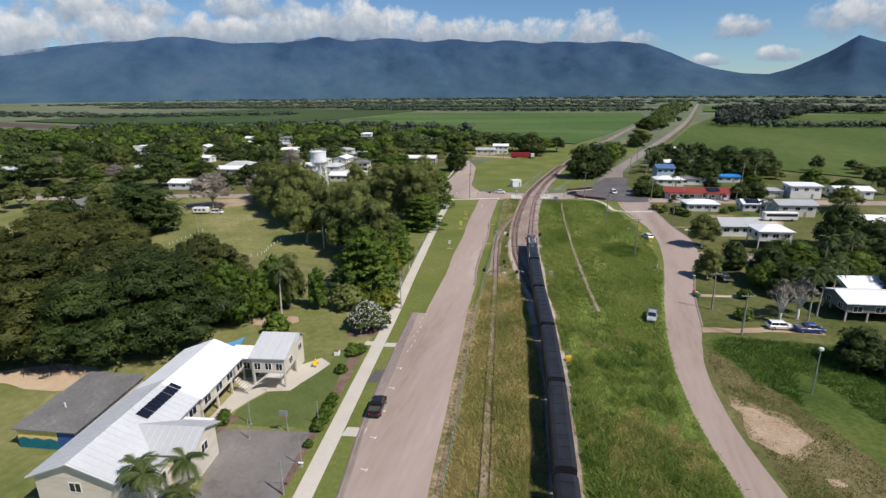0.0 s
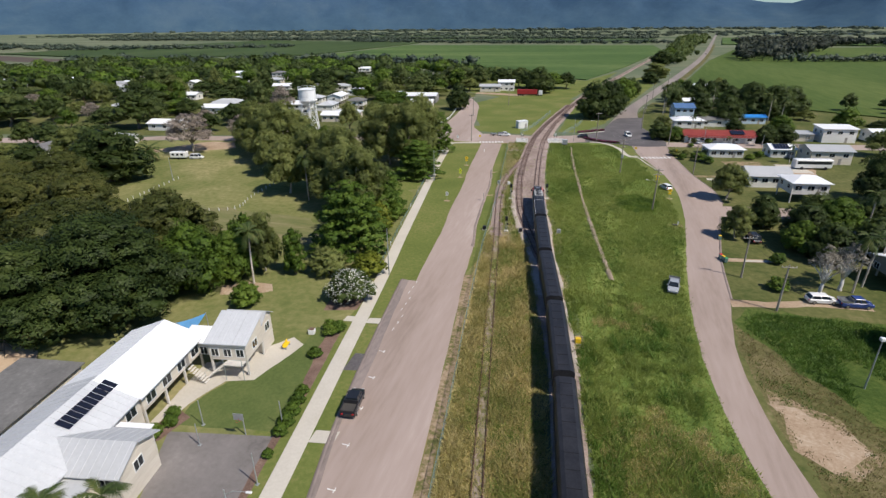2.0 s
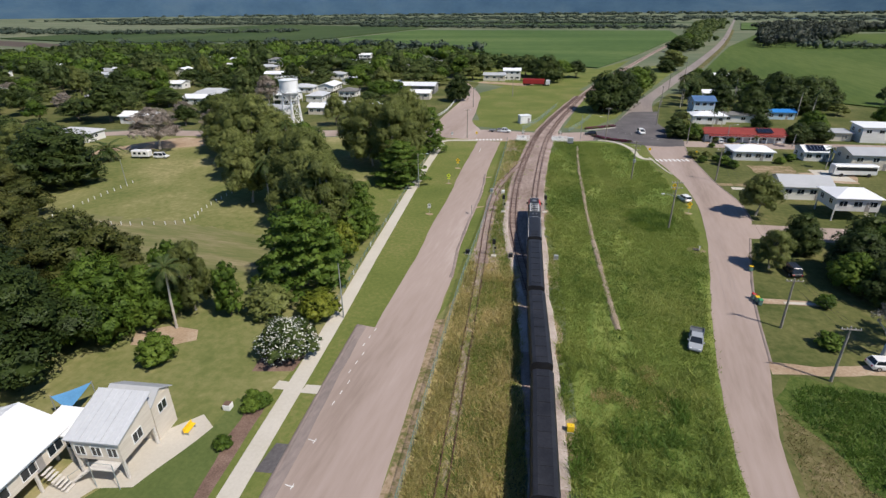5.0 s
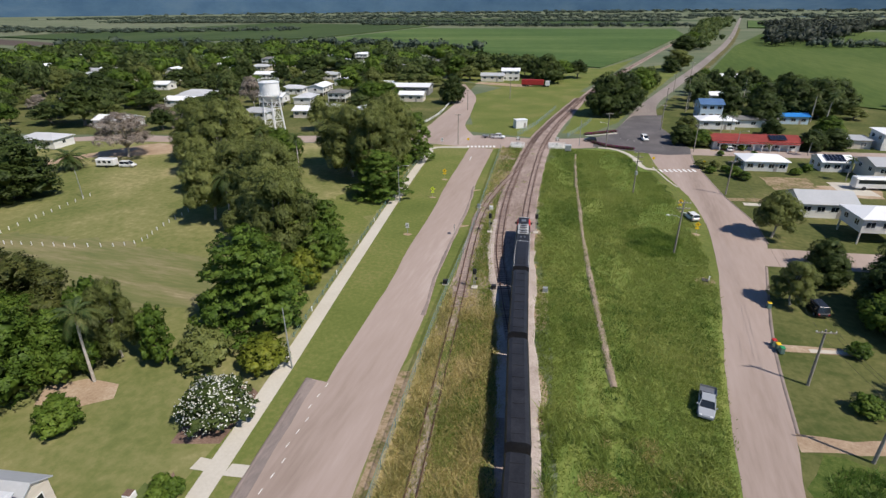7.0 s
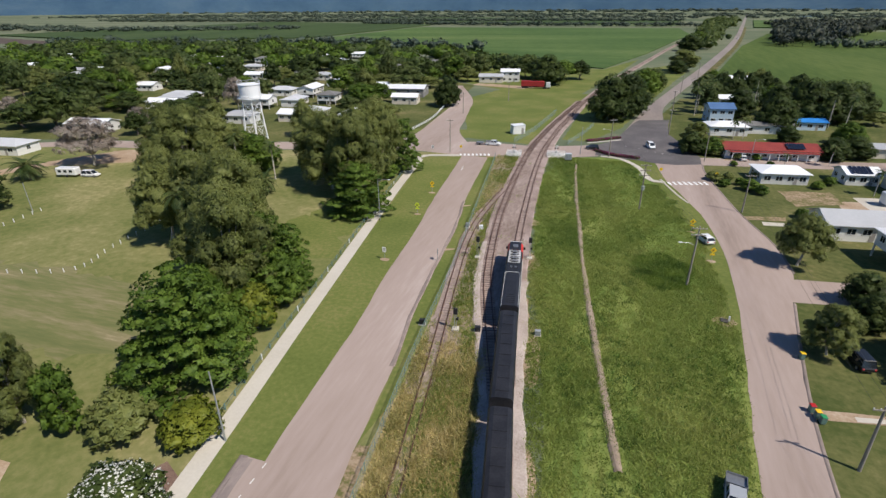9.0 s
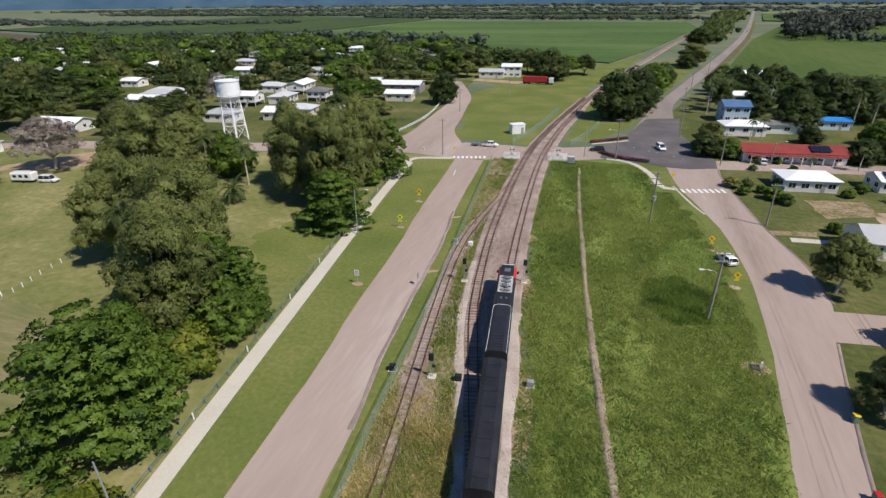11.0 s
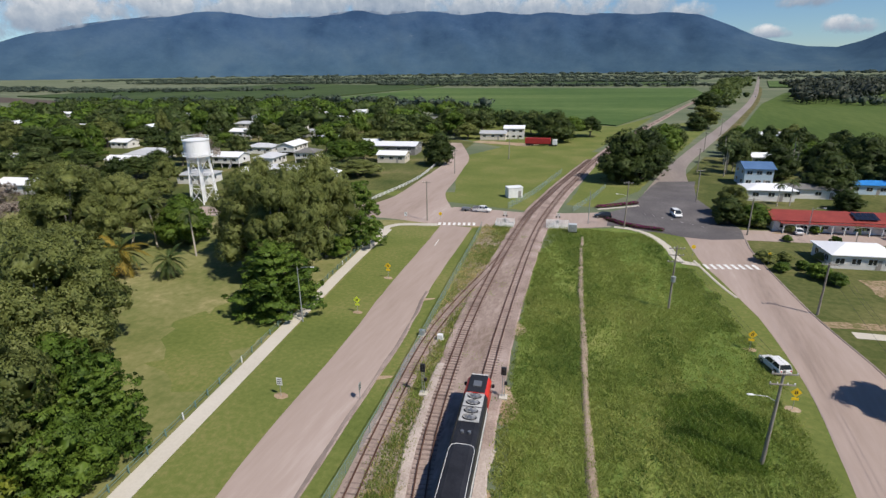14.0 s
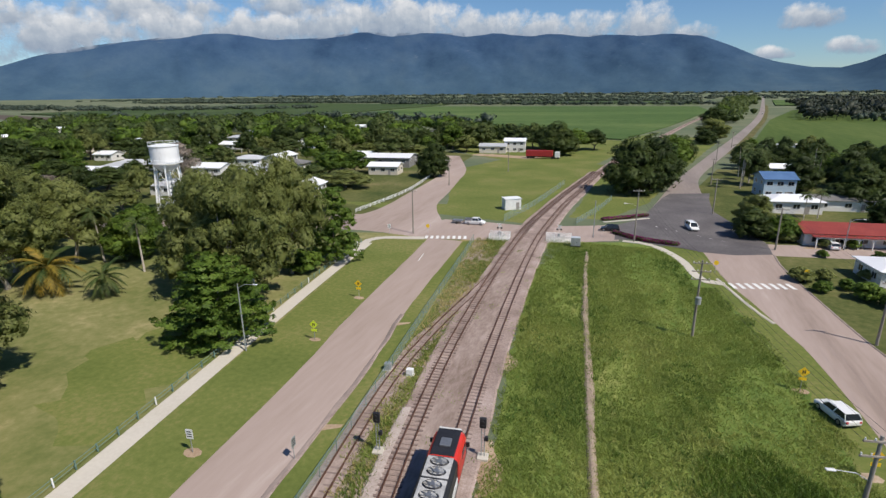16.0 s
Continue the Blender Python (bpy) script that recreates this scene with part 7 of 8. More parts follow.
block("body", (-5.6, 5.6, -1.25, 1.25, 0.5, 3.2), CAR_WHITE, t, bevel=0.18)
for s in (-1, 1):
    block("window_band", (-5.0, 5.2, s * 1.255 - 0.01, s * 1.255 + 0.01, 1.75, 2.7), GLASS, t, "dark window band")
block("windscreen", (5.55, 5.62, -1.05, 1.05, 1.5, 2.8), GLASS, t)
for wx in (-3.4, 3.6):
    bm = bmesh.new()
    for s in (-1, 1):
        disc(bm, (wx, s * 1.12, 0.5), 0.5, 0.28)
    part("wheel_pair", bm, TYRE, t)
t = tagged(new("caravan"), "white caravan parked on the grass", "caravan")
t.matrix_world = pose(-141, 143.5, 0.02, rz=14)
block("body", (-3.4, 2.4, -1.15, 1.15, 0.55, 2.6), CAR_WHITE, t, bevel=0.2)
for k in range(3):
    block("window_pane", (-2.6 + k * 1.6, -1.7 + k * 1.6, -1.17, -1.14, 1.4, 2.1), GLASS, t)
block("drawbar", (2.4, 3.8, -0.06, 0.06, 0.5, 0.6), BLACK, t)
bm = bmesh.new()
for s in (-1, 1):
    disc(bm, (-0.4, s * 1.05, 0.34), 0.34, 0.2)
part("wheel_pair", bm, TYRE, t)
car("suv", -135.5, 145, 14, CAR_WHITE, "white wagon in front of the caravan")

# ---- poles, signals and signs ----
TIMBER = surf("weathered_pole_timber", ((0.0, (0.17, 0.14, 0.11)), (0.5, (0.28, 0.25, 0.21)), (1.0, (0.40, 0.37, 0.33))), 0.5, 5.0, 0.9, 0.4, 0.01, stretch=(3, 3, 0.3))
GALV = plain("galvanised_steel", (0.40, 0.42, 0.42), 0.5, 0.5)
SIGN_YELLOW = plain("yellow_sign_face", (0.80, 0.52, 0.02), 0.5)
SIGN_LIME = plain("lime_sign_face", (0.62, 0.72, 0.05), 0.5)
SIGN_WHITE = plain("white_sign_face", (0.75, 0.75, 0.74), 0.5)
SIGN_BLACK = plain("black_sign_ink", (0.02, 0.02, 0.02), 0.6)


def power_pole(x, y, h, turn=8.8, arms=1, lamp=False, can=False, steel=False, lean=0.0):
    root = tagged(new("power_pole" if arms else "street_lamp"), ("grey steel street lamp pole" if steel else "weathered timber power pole with crossarm") if not can else "timber power pole with crossarms and transformer", "pole")
    root.matrix_world = pose(x, y, 0, ry=lean, rz=turn)
    bm = bmesh.new()
    r = 0.09 if steel else 0.15
    tube(bm, [(0, 0, -0.2), (0, 0, h * 0.5), (0, 0, h)], [r * 1.25, r, r * 0.75], 10)
    part("pole", bm, GALV if steel else TIMBER, root)
    for k in range(arms):
        z = h - 0.35 - k * 1.1
        arm = block("crossarm", (-1.15, 1.15, -0.22, -0.1, z - 0.06, z + 0.07), TIMBER, root, bevel=0.01)
        for px in (-1.05, -0.45, 0.45, 1.05):
            bm = bmesh.new()
            disc(bm, (px, -0.16, z + 0.15), 0.05, 0.17, "Z", 8)
            part("insulator", bm, SIGN_WHITE, arm, "white insulator")
    if lamp:
        bm = bmesh.new()
        z = h * 0.72 if arms else h - 0.1
        tube(bm, [(0, 0, z - 0.5), (-0.9, 0, z + 0.05), (-2.2, 0, z + 0.15)], [0.04, 0.035, 0.03], 6)
        arm = part("lamp_arm", bm, GALV, root)
        block("lamp_head", (-2.75, -2.15, -0.12, 0.12, z + 0.08, z + 0.2), SIGN_WHITE, arm, "pale lamp head", 0.03)
    if can:
        bm = bmesh.new()
        disc(bm, (0, -0.45, h * 0.5), 0.36, 0.9, "Z", 14)
        part("transformer", bm, GALV, root, "grey transformer can")
        block("bracket", (-0.1, 0.1, -0.4, -0.1, h * 0.5 - 0.1, h * 0.5 + 0.1), GALV, root)
    return root


power_pole(8.2, 162.0, 10.7, 8.8, 3, can=True)
power_pole(15.2, 127.3, 10.6, 12, 2, lamp=True, lean=0.6)
power_pole(30.8, 79.8, 8.2, 8.8, 1)
power_pole(28.0, 91.6, 8.2, 8.8, 1, lean=-1.0)
for x, y, h, lamp in ((0.1, 207.2, 11.5, True), (19.0, 241.5, 9.4, False), (27.1, 209.8, 8.8, False), (30.0, 167.0, 8.8, False), (23.5, 290, 9, False), (31, 345, 9, False), (47, 420, 9, False), (-48.1, 198.6, 10.4, False), (-62, 262, 9, False), (-50, 300, 9, False)):
    power_pole(x, y, h, 8.8, 1, lamp)
for x, y, h, lamp in ((-35.0, 75.6, 9.3, False), (-45.5, 139.0, 9.2, True), (-123.5, 119.8, 7.0, False), (40, 214, 6.5, True), (-8.5, 208, 8.5, False), (-29.6, 21.8, 4.6, True)):
    power_pole(x, y, h, 188, 0, lamp, steel=True)


flood = power_pole(35.9, 60.8, 7.3, 188, 0, False, steel=True)
block("flood_lamp", (-0.3, 0.3, -0.28, 0.22, 7.2, 7.65), SIGN_WHITE, flood, "small white flood lamp", 0.05)


def rail_signal(x, y, h):
    root = tagged(new("rail_signal"), "railway signal with black head on lattice mast", "signal", group="railway signals")
    root.matrix_world = pose(x, y, 0.04, rz=8.8)
    block("footing", (-0.5, 0.5, -0.5, 0.5, 0, 0.25), CONCRETE, root, "concrete footing", 0.04)
    bm = bmesh.new()
    for dx in (-0.14, 0.14):
        tube(bm, [(dx, 0, 0.2), (dx, 0, h - 0.3)], [0.045, 0.045], 6)
    for k in range(int((h - 0.6) / 0.35)):
        tube(bm, [(-0.14, 0, 0.5 + k * 0.35), (0.14, 0, 0.5 + k * 0.35 + (0.17 if k % 2 else 0))], [0.022, 0.022], 5)
    part("mast", bm, GALV, root)
    head = block("signal_head", (-0.3, 0.3, -0.2, 0.12, h - 1.0, h), BLACK, root, "black signal head", 0.05)
    for z in (h - 0.75, h - 0.3):
        bm = bmesh.new()
        disc(bm, (0, -0.24, z), 0.12, 0.14, "Y", 12)
        part("hood", bm, SIGN_BLACK, head)
    block("junction_box", (0.1, 0.45, -0.15, 0.15, h * 0.45, h * 0.45 + 0.4), BLACK, root, bevel=0.02)


for x, y, h in ((-20.5, 127.2, 4.2), (-11.3, 129.6, 4.2), (-17.6, 103.4, 3.6)):
    rail_signal(x, y, h)


def road_sign(x, y, h, face, shape, label, turn=8.8, plate=True):
    root = tagged(new("road_sign"), label, "sign")
    root.matrix_world = pose(x, y, 0.02, rz=turn)
    bm = bmesh.new()
    tube(bm, [(0, 0, -0.1), (0, 0, h)], [0.035, 0.035], 8)
    part("post", bm, GALV, root)
    bm = bmesh.new()
    s = 0.42
    if shape == "diamond":
        bmesh.ops.create_cube(bm, size=1, matrix=Matrix.Translation((0, -0.05, h - 0.45)) @ Matrix.Rotation(math.pi / 4, 4, "Y") @ Matrix.Diagonal((0.85, 0.02, 0.85, 1)))
    elif shape == "disc":
        disc(bm, (0, -0.05, h - 0.4), s, 0.02, "Y", 20)
    else:
        box(bm, -0.36, 0.36, -0.06, -0.04, h - 1.0, h)
    board = part("sign_face", bm, face, root)
    if shape == "diamond":
        bm = bmesh.new()
        for dx in (-0.1, 0.1):
            box(bm, dx - 0.06, dx + 0.06, -0.066, -0.061, h - 0.66, h - 0.25)
        part("symbol", bm, SIGN_BLACK, board, "black symbol")
        if plate:
            block("lower_plate", (-0.38, 0.38, -0.06, -0.04, h - 1.45, h - 1.1), face, root)
    elif shape == "plate":
        bm = bmesh.new()
        for k in range(3):
            box(bm, -0.25, 0.25, -0.066, -0.061, h - 0.3 - 0.25 * k, h - 0.2 - 0.25 * k)
        part("lettering", bm, SIGN_BLACK, board, "dark bars of lettering")


road_sign(-40.6, 159.6, 2.9, SIGN_YELLOW, "diamond", "yellow diamond warning sign on a steel post")
road_sign(-38.9, 144.6, 2.7, SIGN_LIME, "diamond", "lime-yellow diamond warning sign on a steel post")
road_sign(-36.6, 121.4, 2.5, SIGN_WHITE, "plate", "white upright plate sign on a steel post")
road_sign(-27.2, 123.8, 2.3, GALV, "plate", "grey back of an upright plate sign", 98)
road_sign(18.1, 151.6, 2.8, SIGN_YELLOW, "diamond", "yellow diamond warning sign beside the street")
road_sign(20.2, 138.2, 2.7, SIGN_YELLOW, "diamond", "yellow diamond warning sign beside the street")
road_sign(14.0, 190.5, 2.4, SIGN_YELLOW, "disc", "yellow round sign at the pedestrian crossing")
road_sign(27.6, 190.0, 2.4, SIGN_YELLOW, "disc", "yellow round sign at the pedestrian crossing")
road_sign(-44.8, 199.5, 2.3, SIGN_YELLOW, "disc", "yellow round sign at the pedestrian crossing")
road_sign(-53.2, 196.5, 2.4, SIGN_WHITE, "plate", "white sign at the street corner")
for x, y in ((-40.6, 159.6), (-38.9, 144.6), (-36.6, 121.4), (18.1, 151.6), (20.2, 138.2), (19.4, 117.2)):
    r = 1.9 if y == 117.2 else 0.9
    sheet("dirt_patch", [(x + r * math.cos(a), y + 0.7 * r * math.sin(a)) for a in np.linspace(0, 6.283, 9)[:-1]], 0.036, DIRT, "bare dirt worn into the grass", "dirt", 0.25)
t = tagged(new("service_pit"), "small concrete service pit with marker", "service pit")
t.matrix_world = pose(19.4, 117.2, 0.02)
block("lid", (-0.5, 0.5, -0.5, 0.5, 0, 0.25), SHADE, t, "dark open lid", 0.03)
block("marker", (0.55, 0.75, 0.1, 0.3, 0, 0.9), SIGN_WHITE, t, "white marker post")

def wires(a, b, offsets, sag):
    """A span of wires between two pole tops, hanging in a shallow curve."""
    root = tagged(new("power_line"), "thin dark overhead wires between two poles", "cable")
    root.matrix_world = Matrix.Translation(a)
    a, b = Vector(a), Vector(b)
    side = Vector((b.y - a.y, a.x - b.x, 0)).normalized()
    for o in offsets:
        bm = bmesh.new()
        tube(bm, [(b - a) * t + side * o - Vector((0, 0, 4 * sag * t * (1 - t))) for t in np.linspace(0, 1, 13)], [0.012] * 13, 4)
        part("wire", bm, SIGN_BLACK, root)


wires((15.1, 127.2, 10.4), (8.2, 161.8, 10.5), (-1.0, -0.4, 0.4, 1.0), 0.7)
wires((8.2, 161.8, 10.5), (0.1, 207.0, 11.2), (-1.0, -0.4, 0.4, 1.0), 0.9)
wires((30.8, 79.6, 8.0), (28.1, 91.4, 8.0), (-1.0, 0.4, 1.0), 0.3)
wires((30.0, 166.8, 8.6), (27.1, 209.6, 8.6), (-1.0, 0.4, 1.0), 0.8)
wires((28.1, 91.4, 8.0), (30.0, 166.8, 8.6), (-1.0, 0.4, 1.0), 1.2)

# ---- level crossing ----
for x, y, w in ((-28.0, 200.6, 4.4), (-15.4, 203.2, 5.4)):
    root = tagged(new("crossing_maze"), "white pedestrian maze fence at the level crossing", "fence", group="crossing mazes")
    root.matrix_world = pose(x, y, 0.04, rz=8.8)
    block("slab", (-w / 2 - 0.4, w / 2 + 0.4, -2.0, 2.0, 0.0, 0.05), CONCRETE, root, "pale concrete slab")
    for yy, x0, x1 in ((-1.7, -w / 2, w / 2), (0.0, -w / 2, w * 0.25), (1.7, -w / 2, w / 2)):
        for z in (0.25, 0.5, 0.75, 1.0, 1.25):
            bm = bmesh.new()
            tube(bm, [(x0, yy, z), (x1, yy, z)], [0.065, 0.065], 6)
            part("rail", bm, SIGN_WHITE, root)
        for px in np.linspace(x0, x1, 4):
            bm = bmesh.new()
            tube(bm, [(px, yy, 0), (px, yy, 1.32)], [0.06, 0.06], 6)
            part("post", bm, SIGN_WHITE, root)
    for px in (-w / 2, w / 2):
        for z in (0.4, 0.8, 1.2):
            bm = bmesh.new()
            tube(bm, [(px, -1.7, z), (px, -0.4, z)], [0.06, 0.06], 6)
            part("rail", bm, SIGN_WHITE, root)
    bm = bmesh.new()
    tube(bm, [(0, -0.3, 0), (0, -0.3, 3.4)], [0.06, 0.05], 8)
    mast = part("light_mast", bm, SIGN_WHITE, root)
    for s in (-1, 1):
        bm = bmesh.new()
        disc(bm, (s * 0.4, -0.42, 2.6), 0.2, 0.14, "Y", 14)
        part("flasher", bm, SIGN_BLACK, mast, "black flashing light")
        bm = bmesh.new()
        bmesh.ops.create_cube(bm, size=1, matrix=Matrix.Translation((0, -0.4, 3.2)) @ Matrix.Rotation(s * 0.8, 4, "Y") @ Matrix.Diagonal((1.2, 0.02, 0.16, 1)))
        part("crossbuck", bm, SIGN_WHITE, mast)
    block("bell_box", (-0.25, 0.25, -0.15, 0.35, 0.9, 1.6), GALV, root, bevel=0.03)
t = tagged(new("relay_cabinet"), "silver relay cabinet beside the crossing", "cabinet")
t.matrix_world = pose(-11.4, 199.6, 0.02, rz=8.8)
block("plinth", (-1.0, 1.0, -0.7, 0.7, 0, 0.35), SHADE, t)
block("body", (-0.95, 0.95, -0.65, 0.65, 0.35, 2.1), plain("silver_paint", (0.55, 0.58, 0.60), 0.4, 0.3), t, bevel=0.04)
for s in (-0.47, 0.47):
    d = block("cabinet_door", (s - 0.43, s + 0.43, -0.68, -0.652, 0.45, 2.0), GALV, t)
    block("handle", (s * 0.3 - 0.03, s * 0.3 + 0.03, -0.72, -0.68, 1.1, 1.3), SIGN_BLACK, d)
for x, y, c, label in ((-6.1, 105.4, GALV, "grey trackside cabinet on bare ground"), (-23.2, 140.4, SIGN_WHITE, "small white trackside box"), (0.2, 61.6, SIGN_YELLOW, "yellow trackside box on gravel"), (-14.4, 103.8, BLACK, "dark point machine beside the rails"), (-22.6, 103.2, BLACK, "dark point lever beside the siding"), (-26.2, 140.8, GALV, "low grey box beside the siding")):
    t = tagged(new("trackside_box"), label, "cabinet")
    t.matrix_world = pose(x, y, 0.04, rz=8.8)
    block("body", (-0.4, 0.4, -0.3, 0.3, 0.1, 0.9), c, t, bevel=0.03)
    block("foot", (-0.5, 0.5, -0.4, 0.4, 0, 0.1), CONCRETE, t)
for x, y, r in ((-6.6, 104, 1.7), (-5.4, 98, 1.4), (-3.4, 79.5, 2.4), (1.3, 60, 1.7), (-8.6, 112, 1.3), (-10.2, 128.8, 1.7), (-13.0, 148, 1.2)):
    sheet("gravel_patch", [(x - 0.5 + 0.75 * r * math.cos(a) - 0.155 * 2.4 * r * math.sin(a), y + 2.4 * r * math.sin(a)) for a in np.linspace(0, 6.283, 14)[:-1]], 0.038, DIRT, "spilled pale gravel beside the rails", "gravel", 1.3)

# crossing paint
def stripes(ax, ay, bx, by, n, wide, long):
    d = Vector((bx - ax, by - ay, 0))
    u = d.normalized()
    v = Vector((-u.y, u.x, 0))
    for k in range(n):
        c = Vector((ax, ay, 0)) + d * (k + 0.5) / n
        bm = bmesh.new()
        p = [bm.verts.new((c + u * a * wide / 2 + v * b * long / 2 + Vector((0, 0, 0.083)))) for a, b in ((-1, -1), (1, -1), (1, 1), (-1, 1))]
        bm.faces.new(p)
        tagged(link("road_marking", bm, WHITE_LINE), "white pedestrian crossing stripe", "road marking", kind="structure")


stripes(15.4, 184.3, 25.6, 187.3, 8, 0.65, 2.6)
stripes(-44.6, 196.4, -35.0, 199.2, 8, 0.65, 2.4)
stripes(-24.5, 201.8, -18.0, 203.4, 1, 6.0, 0.4)
stripes(-39.8, 185.0, -39.0, 180.0, 1, 4.6, 0.16)
for k in range(9):
    y = 22 + k * 6.0
    x = along(ROAD_L, y) + 2.3
    stripes(x - 0.1, y, x + 0.1, y, 1, 0.10, 0.7)
    if y > 57:
        stripes(x - 0.1, y + 2.0, x + 0.1, y + 2.0, 1, 0.10, 0.7)
        stripes(x - 0.1, y + 4.0, x + 0.1, y + 4.0, 1, 0.10, 0.7)
    else:
        stripes(x - 0.8, y, x + 0.15, y, 1, 0.95, 0.12)
for k in range(7):
    a = Vector((4.5 + k * 2.2, 217 + k * 2.2 * 0.1, 0)) + Vector((0, 6 - k * 1.7, 0))
    stripes(a.x, a.y, a.x + 0.7, a.y - 0.7, 1, 0.8, 0.12)

# kerbs, drain, path links
def kerb(points, z=0.13, wide=0.35, material=CONCRETE, label="pale concrete kerb"):
    ribbon("kerb", points, shifted(points, wide), z, material, label, "kerb", 0.02, 0.1, 3.0)


kerb(shifted([q for q in ROAD_L], -0.25), 0.1, 0.25, WORN, "weathered grey concrete kerb")
kerb(shifted([q for q in EAST_R if 78 < q[1] < 128], 0.05), 0.1, 0.22, WORN, "weathered grey concrete kerb")
kerb(shifted([q for q in EAST_R if 135 < q[1] < 207], 0.05), 0.1, 0.22, WORN, "weathered grey concrete kerb")
kerb([(14.2, 187.5), (17.6, 175), (19.5, 170)], 0.1)
BAY = [(-27.0, 40), (-29.7, 57.6), (-31.7, 72.5), (-31.9, 74.2)]
ribbon("parking_strip", BAY, shifted(BAY, 1.3), 0.076, BAY_SEAL, "darker worn parking bay along the kerb", "parking bay", 0.35)
ribbon("gutter", [q for q in ROAD_L if q[1] > -10], shifted([q for q in ROAD_L if q[1] > -10], 0.55), 0.071, WORN, "dark worn gutter along the kerb", "road edge", 0.25)
BANK = surf("weathered_drain_bank", ((0.0, (0.18, 0.135, 0.095)), (0.5, (0.31, 0.24, 0.18)), (1.0, (0.45, 0.365, 0.285))), 0.3, 3.0, 0.95, 0.6, 0.05)
EDGE = [q for q in ROAD_R if 85 < q[1] < 180]
ribbon("worn_edge", shifted(EDGE, -0.5), shifted(EDGE, -0.1), 0.074, WORN, "dark worn edge of the street", "road edge", 0.45)
ribbon("road_edge", shifted(EDGE, -0.15), shifted(EDGE, 0.15), 0.06, BALLAST, "broken gravel edge strip of the street", "road edge", 0.25)
for y in (128, 152):
    x = along(ROAD_R, y)
    sheet("crossover", [(x, y), (x + 1.7, y + 1.2), (x + 1.7, y + 1.7), (x - 0.3, y + 1.0)], 0.064, DIRT, "small worn drain apron beside the street", "road edge", 0.3)
DRAIN = [(4.6, 84), (2.6, 97), (1.1, 106), (-0.8, 119.5), (-2.7, 133), (-4.3, 147), (-7, 170), (-9.3, 196)]
# No ditch is dug; its inner shade is this flat strip's colour.
ribbon("drain", DRAIN, shifted(DRAIN, 0.35), 0.03, SHADE, "flat drain strip with its shade painted dark", "drain", 0.25)
ribbon("drain_bank", shifted(DRAIN, 0.35), shifted(DRAIN, 0.8), 0.2, BANK, "bare brown bank of the drain", "drain", 0.25, 0.2)
LINK = [(-2.2, 207.2), (1.0, 207.0), (4.5, 205.0), (7.5, 200), (9.6, 194.5), (10.6, 188), (12.2, 185.3), (15, 185.0)]
ribbon("footpath", shifted(LINK, -0.8), shifted(LINK, 0.8), 0.070, CONCRETE, "curved pale concrete footpath", "footpath", 0.03)
LINK2 = [(-55.2, 187), (-55.6, 192), (-52, 194), (-46, 195.4), (-44.3, 196)]
ribbon("footpath", shifted(LINK2, -0.8), shifted(LINK2, 1.2), 0.066, CONCRETE, "pale concrete footpath at the corner", "footpath", 0.03)
for y, wide, m in ((33.2, 2.0, CONCRETE), (46.5, 4.0, ASPHALT), (58.5, 1.6, CONCRETE)):
    a, b = along(PATH_L, y) + 2.2, along(ROAD_L, y) + 0.3
    sheet("crossover", [(a, y), (b, y + 0.5), (b, y + 0.5 + wide), (a, y + wide)], 0.068, m, "driveway crossover between path and street", "driveway", 0.05)
sheet("crossover", [(-36.0, 58.2), (-33.8, 58.5), (-33.8, 60), (-36, 59.8)], 0.06, CONCRETE, "short concrete path to the school", "path", 0.05)
sheet("driveway", [(24.0, 79.2), (30, 80.6), (38, 83), (46, 83.6), (46, 85.4), (38, 85.4), (30, 82.6), (24.2, 82.0)], 0.034, DIRT, "gravel drive to the large house", "driveway", 0.3)
sheet("driveway", [(25.9, 98.4), (36, 100), (36, 101.6), (26, 100.2)], 0.034, DIRT, "bare wheel track across the yard", "driveway", 0.3)
sheet("driveway", [(32.5, 212.6), (36.5, 213.4), (39.5, 217.4), (35, 217)], 0.062, DIRT, "tan concrete drive of the red-roofed house", "driveway", 0.05)
sheet("driveway", [(41.2, 186), (53, 188), (53.6, 179.5), (47, 176.5), (42.4, 174.5)], 0.036, WEEDY, "worn pale concrete pad in a house yard", "driveway", 0.6)
sheet("driveway", [(56.8, 185.6), (64.2, 186.8), (66, 176), (57.6, 175.4)], 0.037, CONCRETE, "pale concrete drive before the shed", "driveway", 0.3)
sheet("driveway", [(30.0, 164.6), (38.4, 166.3), (37.9, 163.9), (29.6, 162.4)], 0.035, WEEDY, "sandy track into a house yard", "driveway", 0.3)
sheet("path", [(30.3, 100.1), (36.0, 101.2), (35.9, 100.4), (30.4, 99.3)], 0.06, CONCRETE, "short white concrete garden path", "path", 0.02)
sheet("driveway", [(33, 160), (41, 161), (41, 163), (33, 162)], 0.034, CONCRETE, "pale concrete house path", "driveway", 0.1)
sheet("dirt_patch", [(52, 172), (66, 174), (68, 184), (52, 181)], 0.034, DIRT, "bare yard in front of the shed", "dirt", 0.8)
sheet("dirt_patch", [(-82, 350), (-50, 342), (-44, 352), (-80, 358)], 0.034, DIRT, "reddish dirt yard before the farm sheds", "dirt", 1.0)
sheet("dirt_patch", [(-165, 132), (-156, 150), (-140, 158), (-133, 164), (-140, 172), (-150, 172), (-158, 160), (-168, 140)], 0.022, DIRT, "sandy track round the park trees", "dirt", 1.2)
sheet("lawn", [(-47, 118), (-58, 122), (-64, 132), (-62, 146), (-56, 152), (-51, 150)], 0.014, VERGE, "greener lawn beside the footpath", "lawn", 4.0)
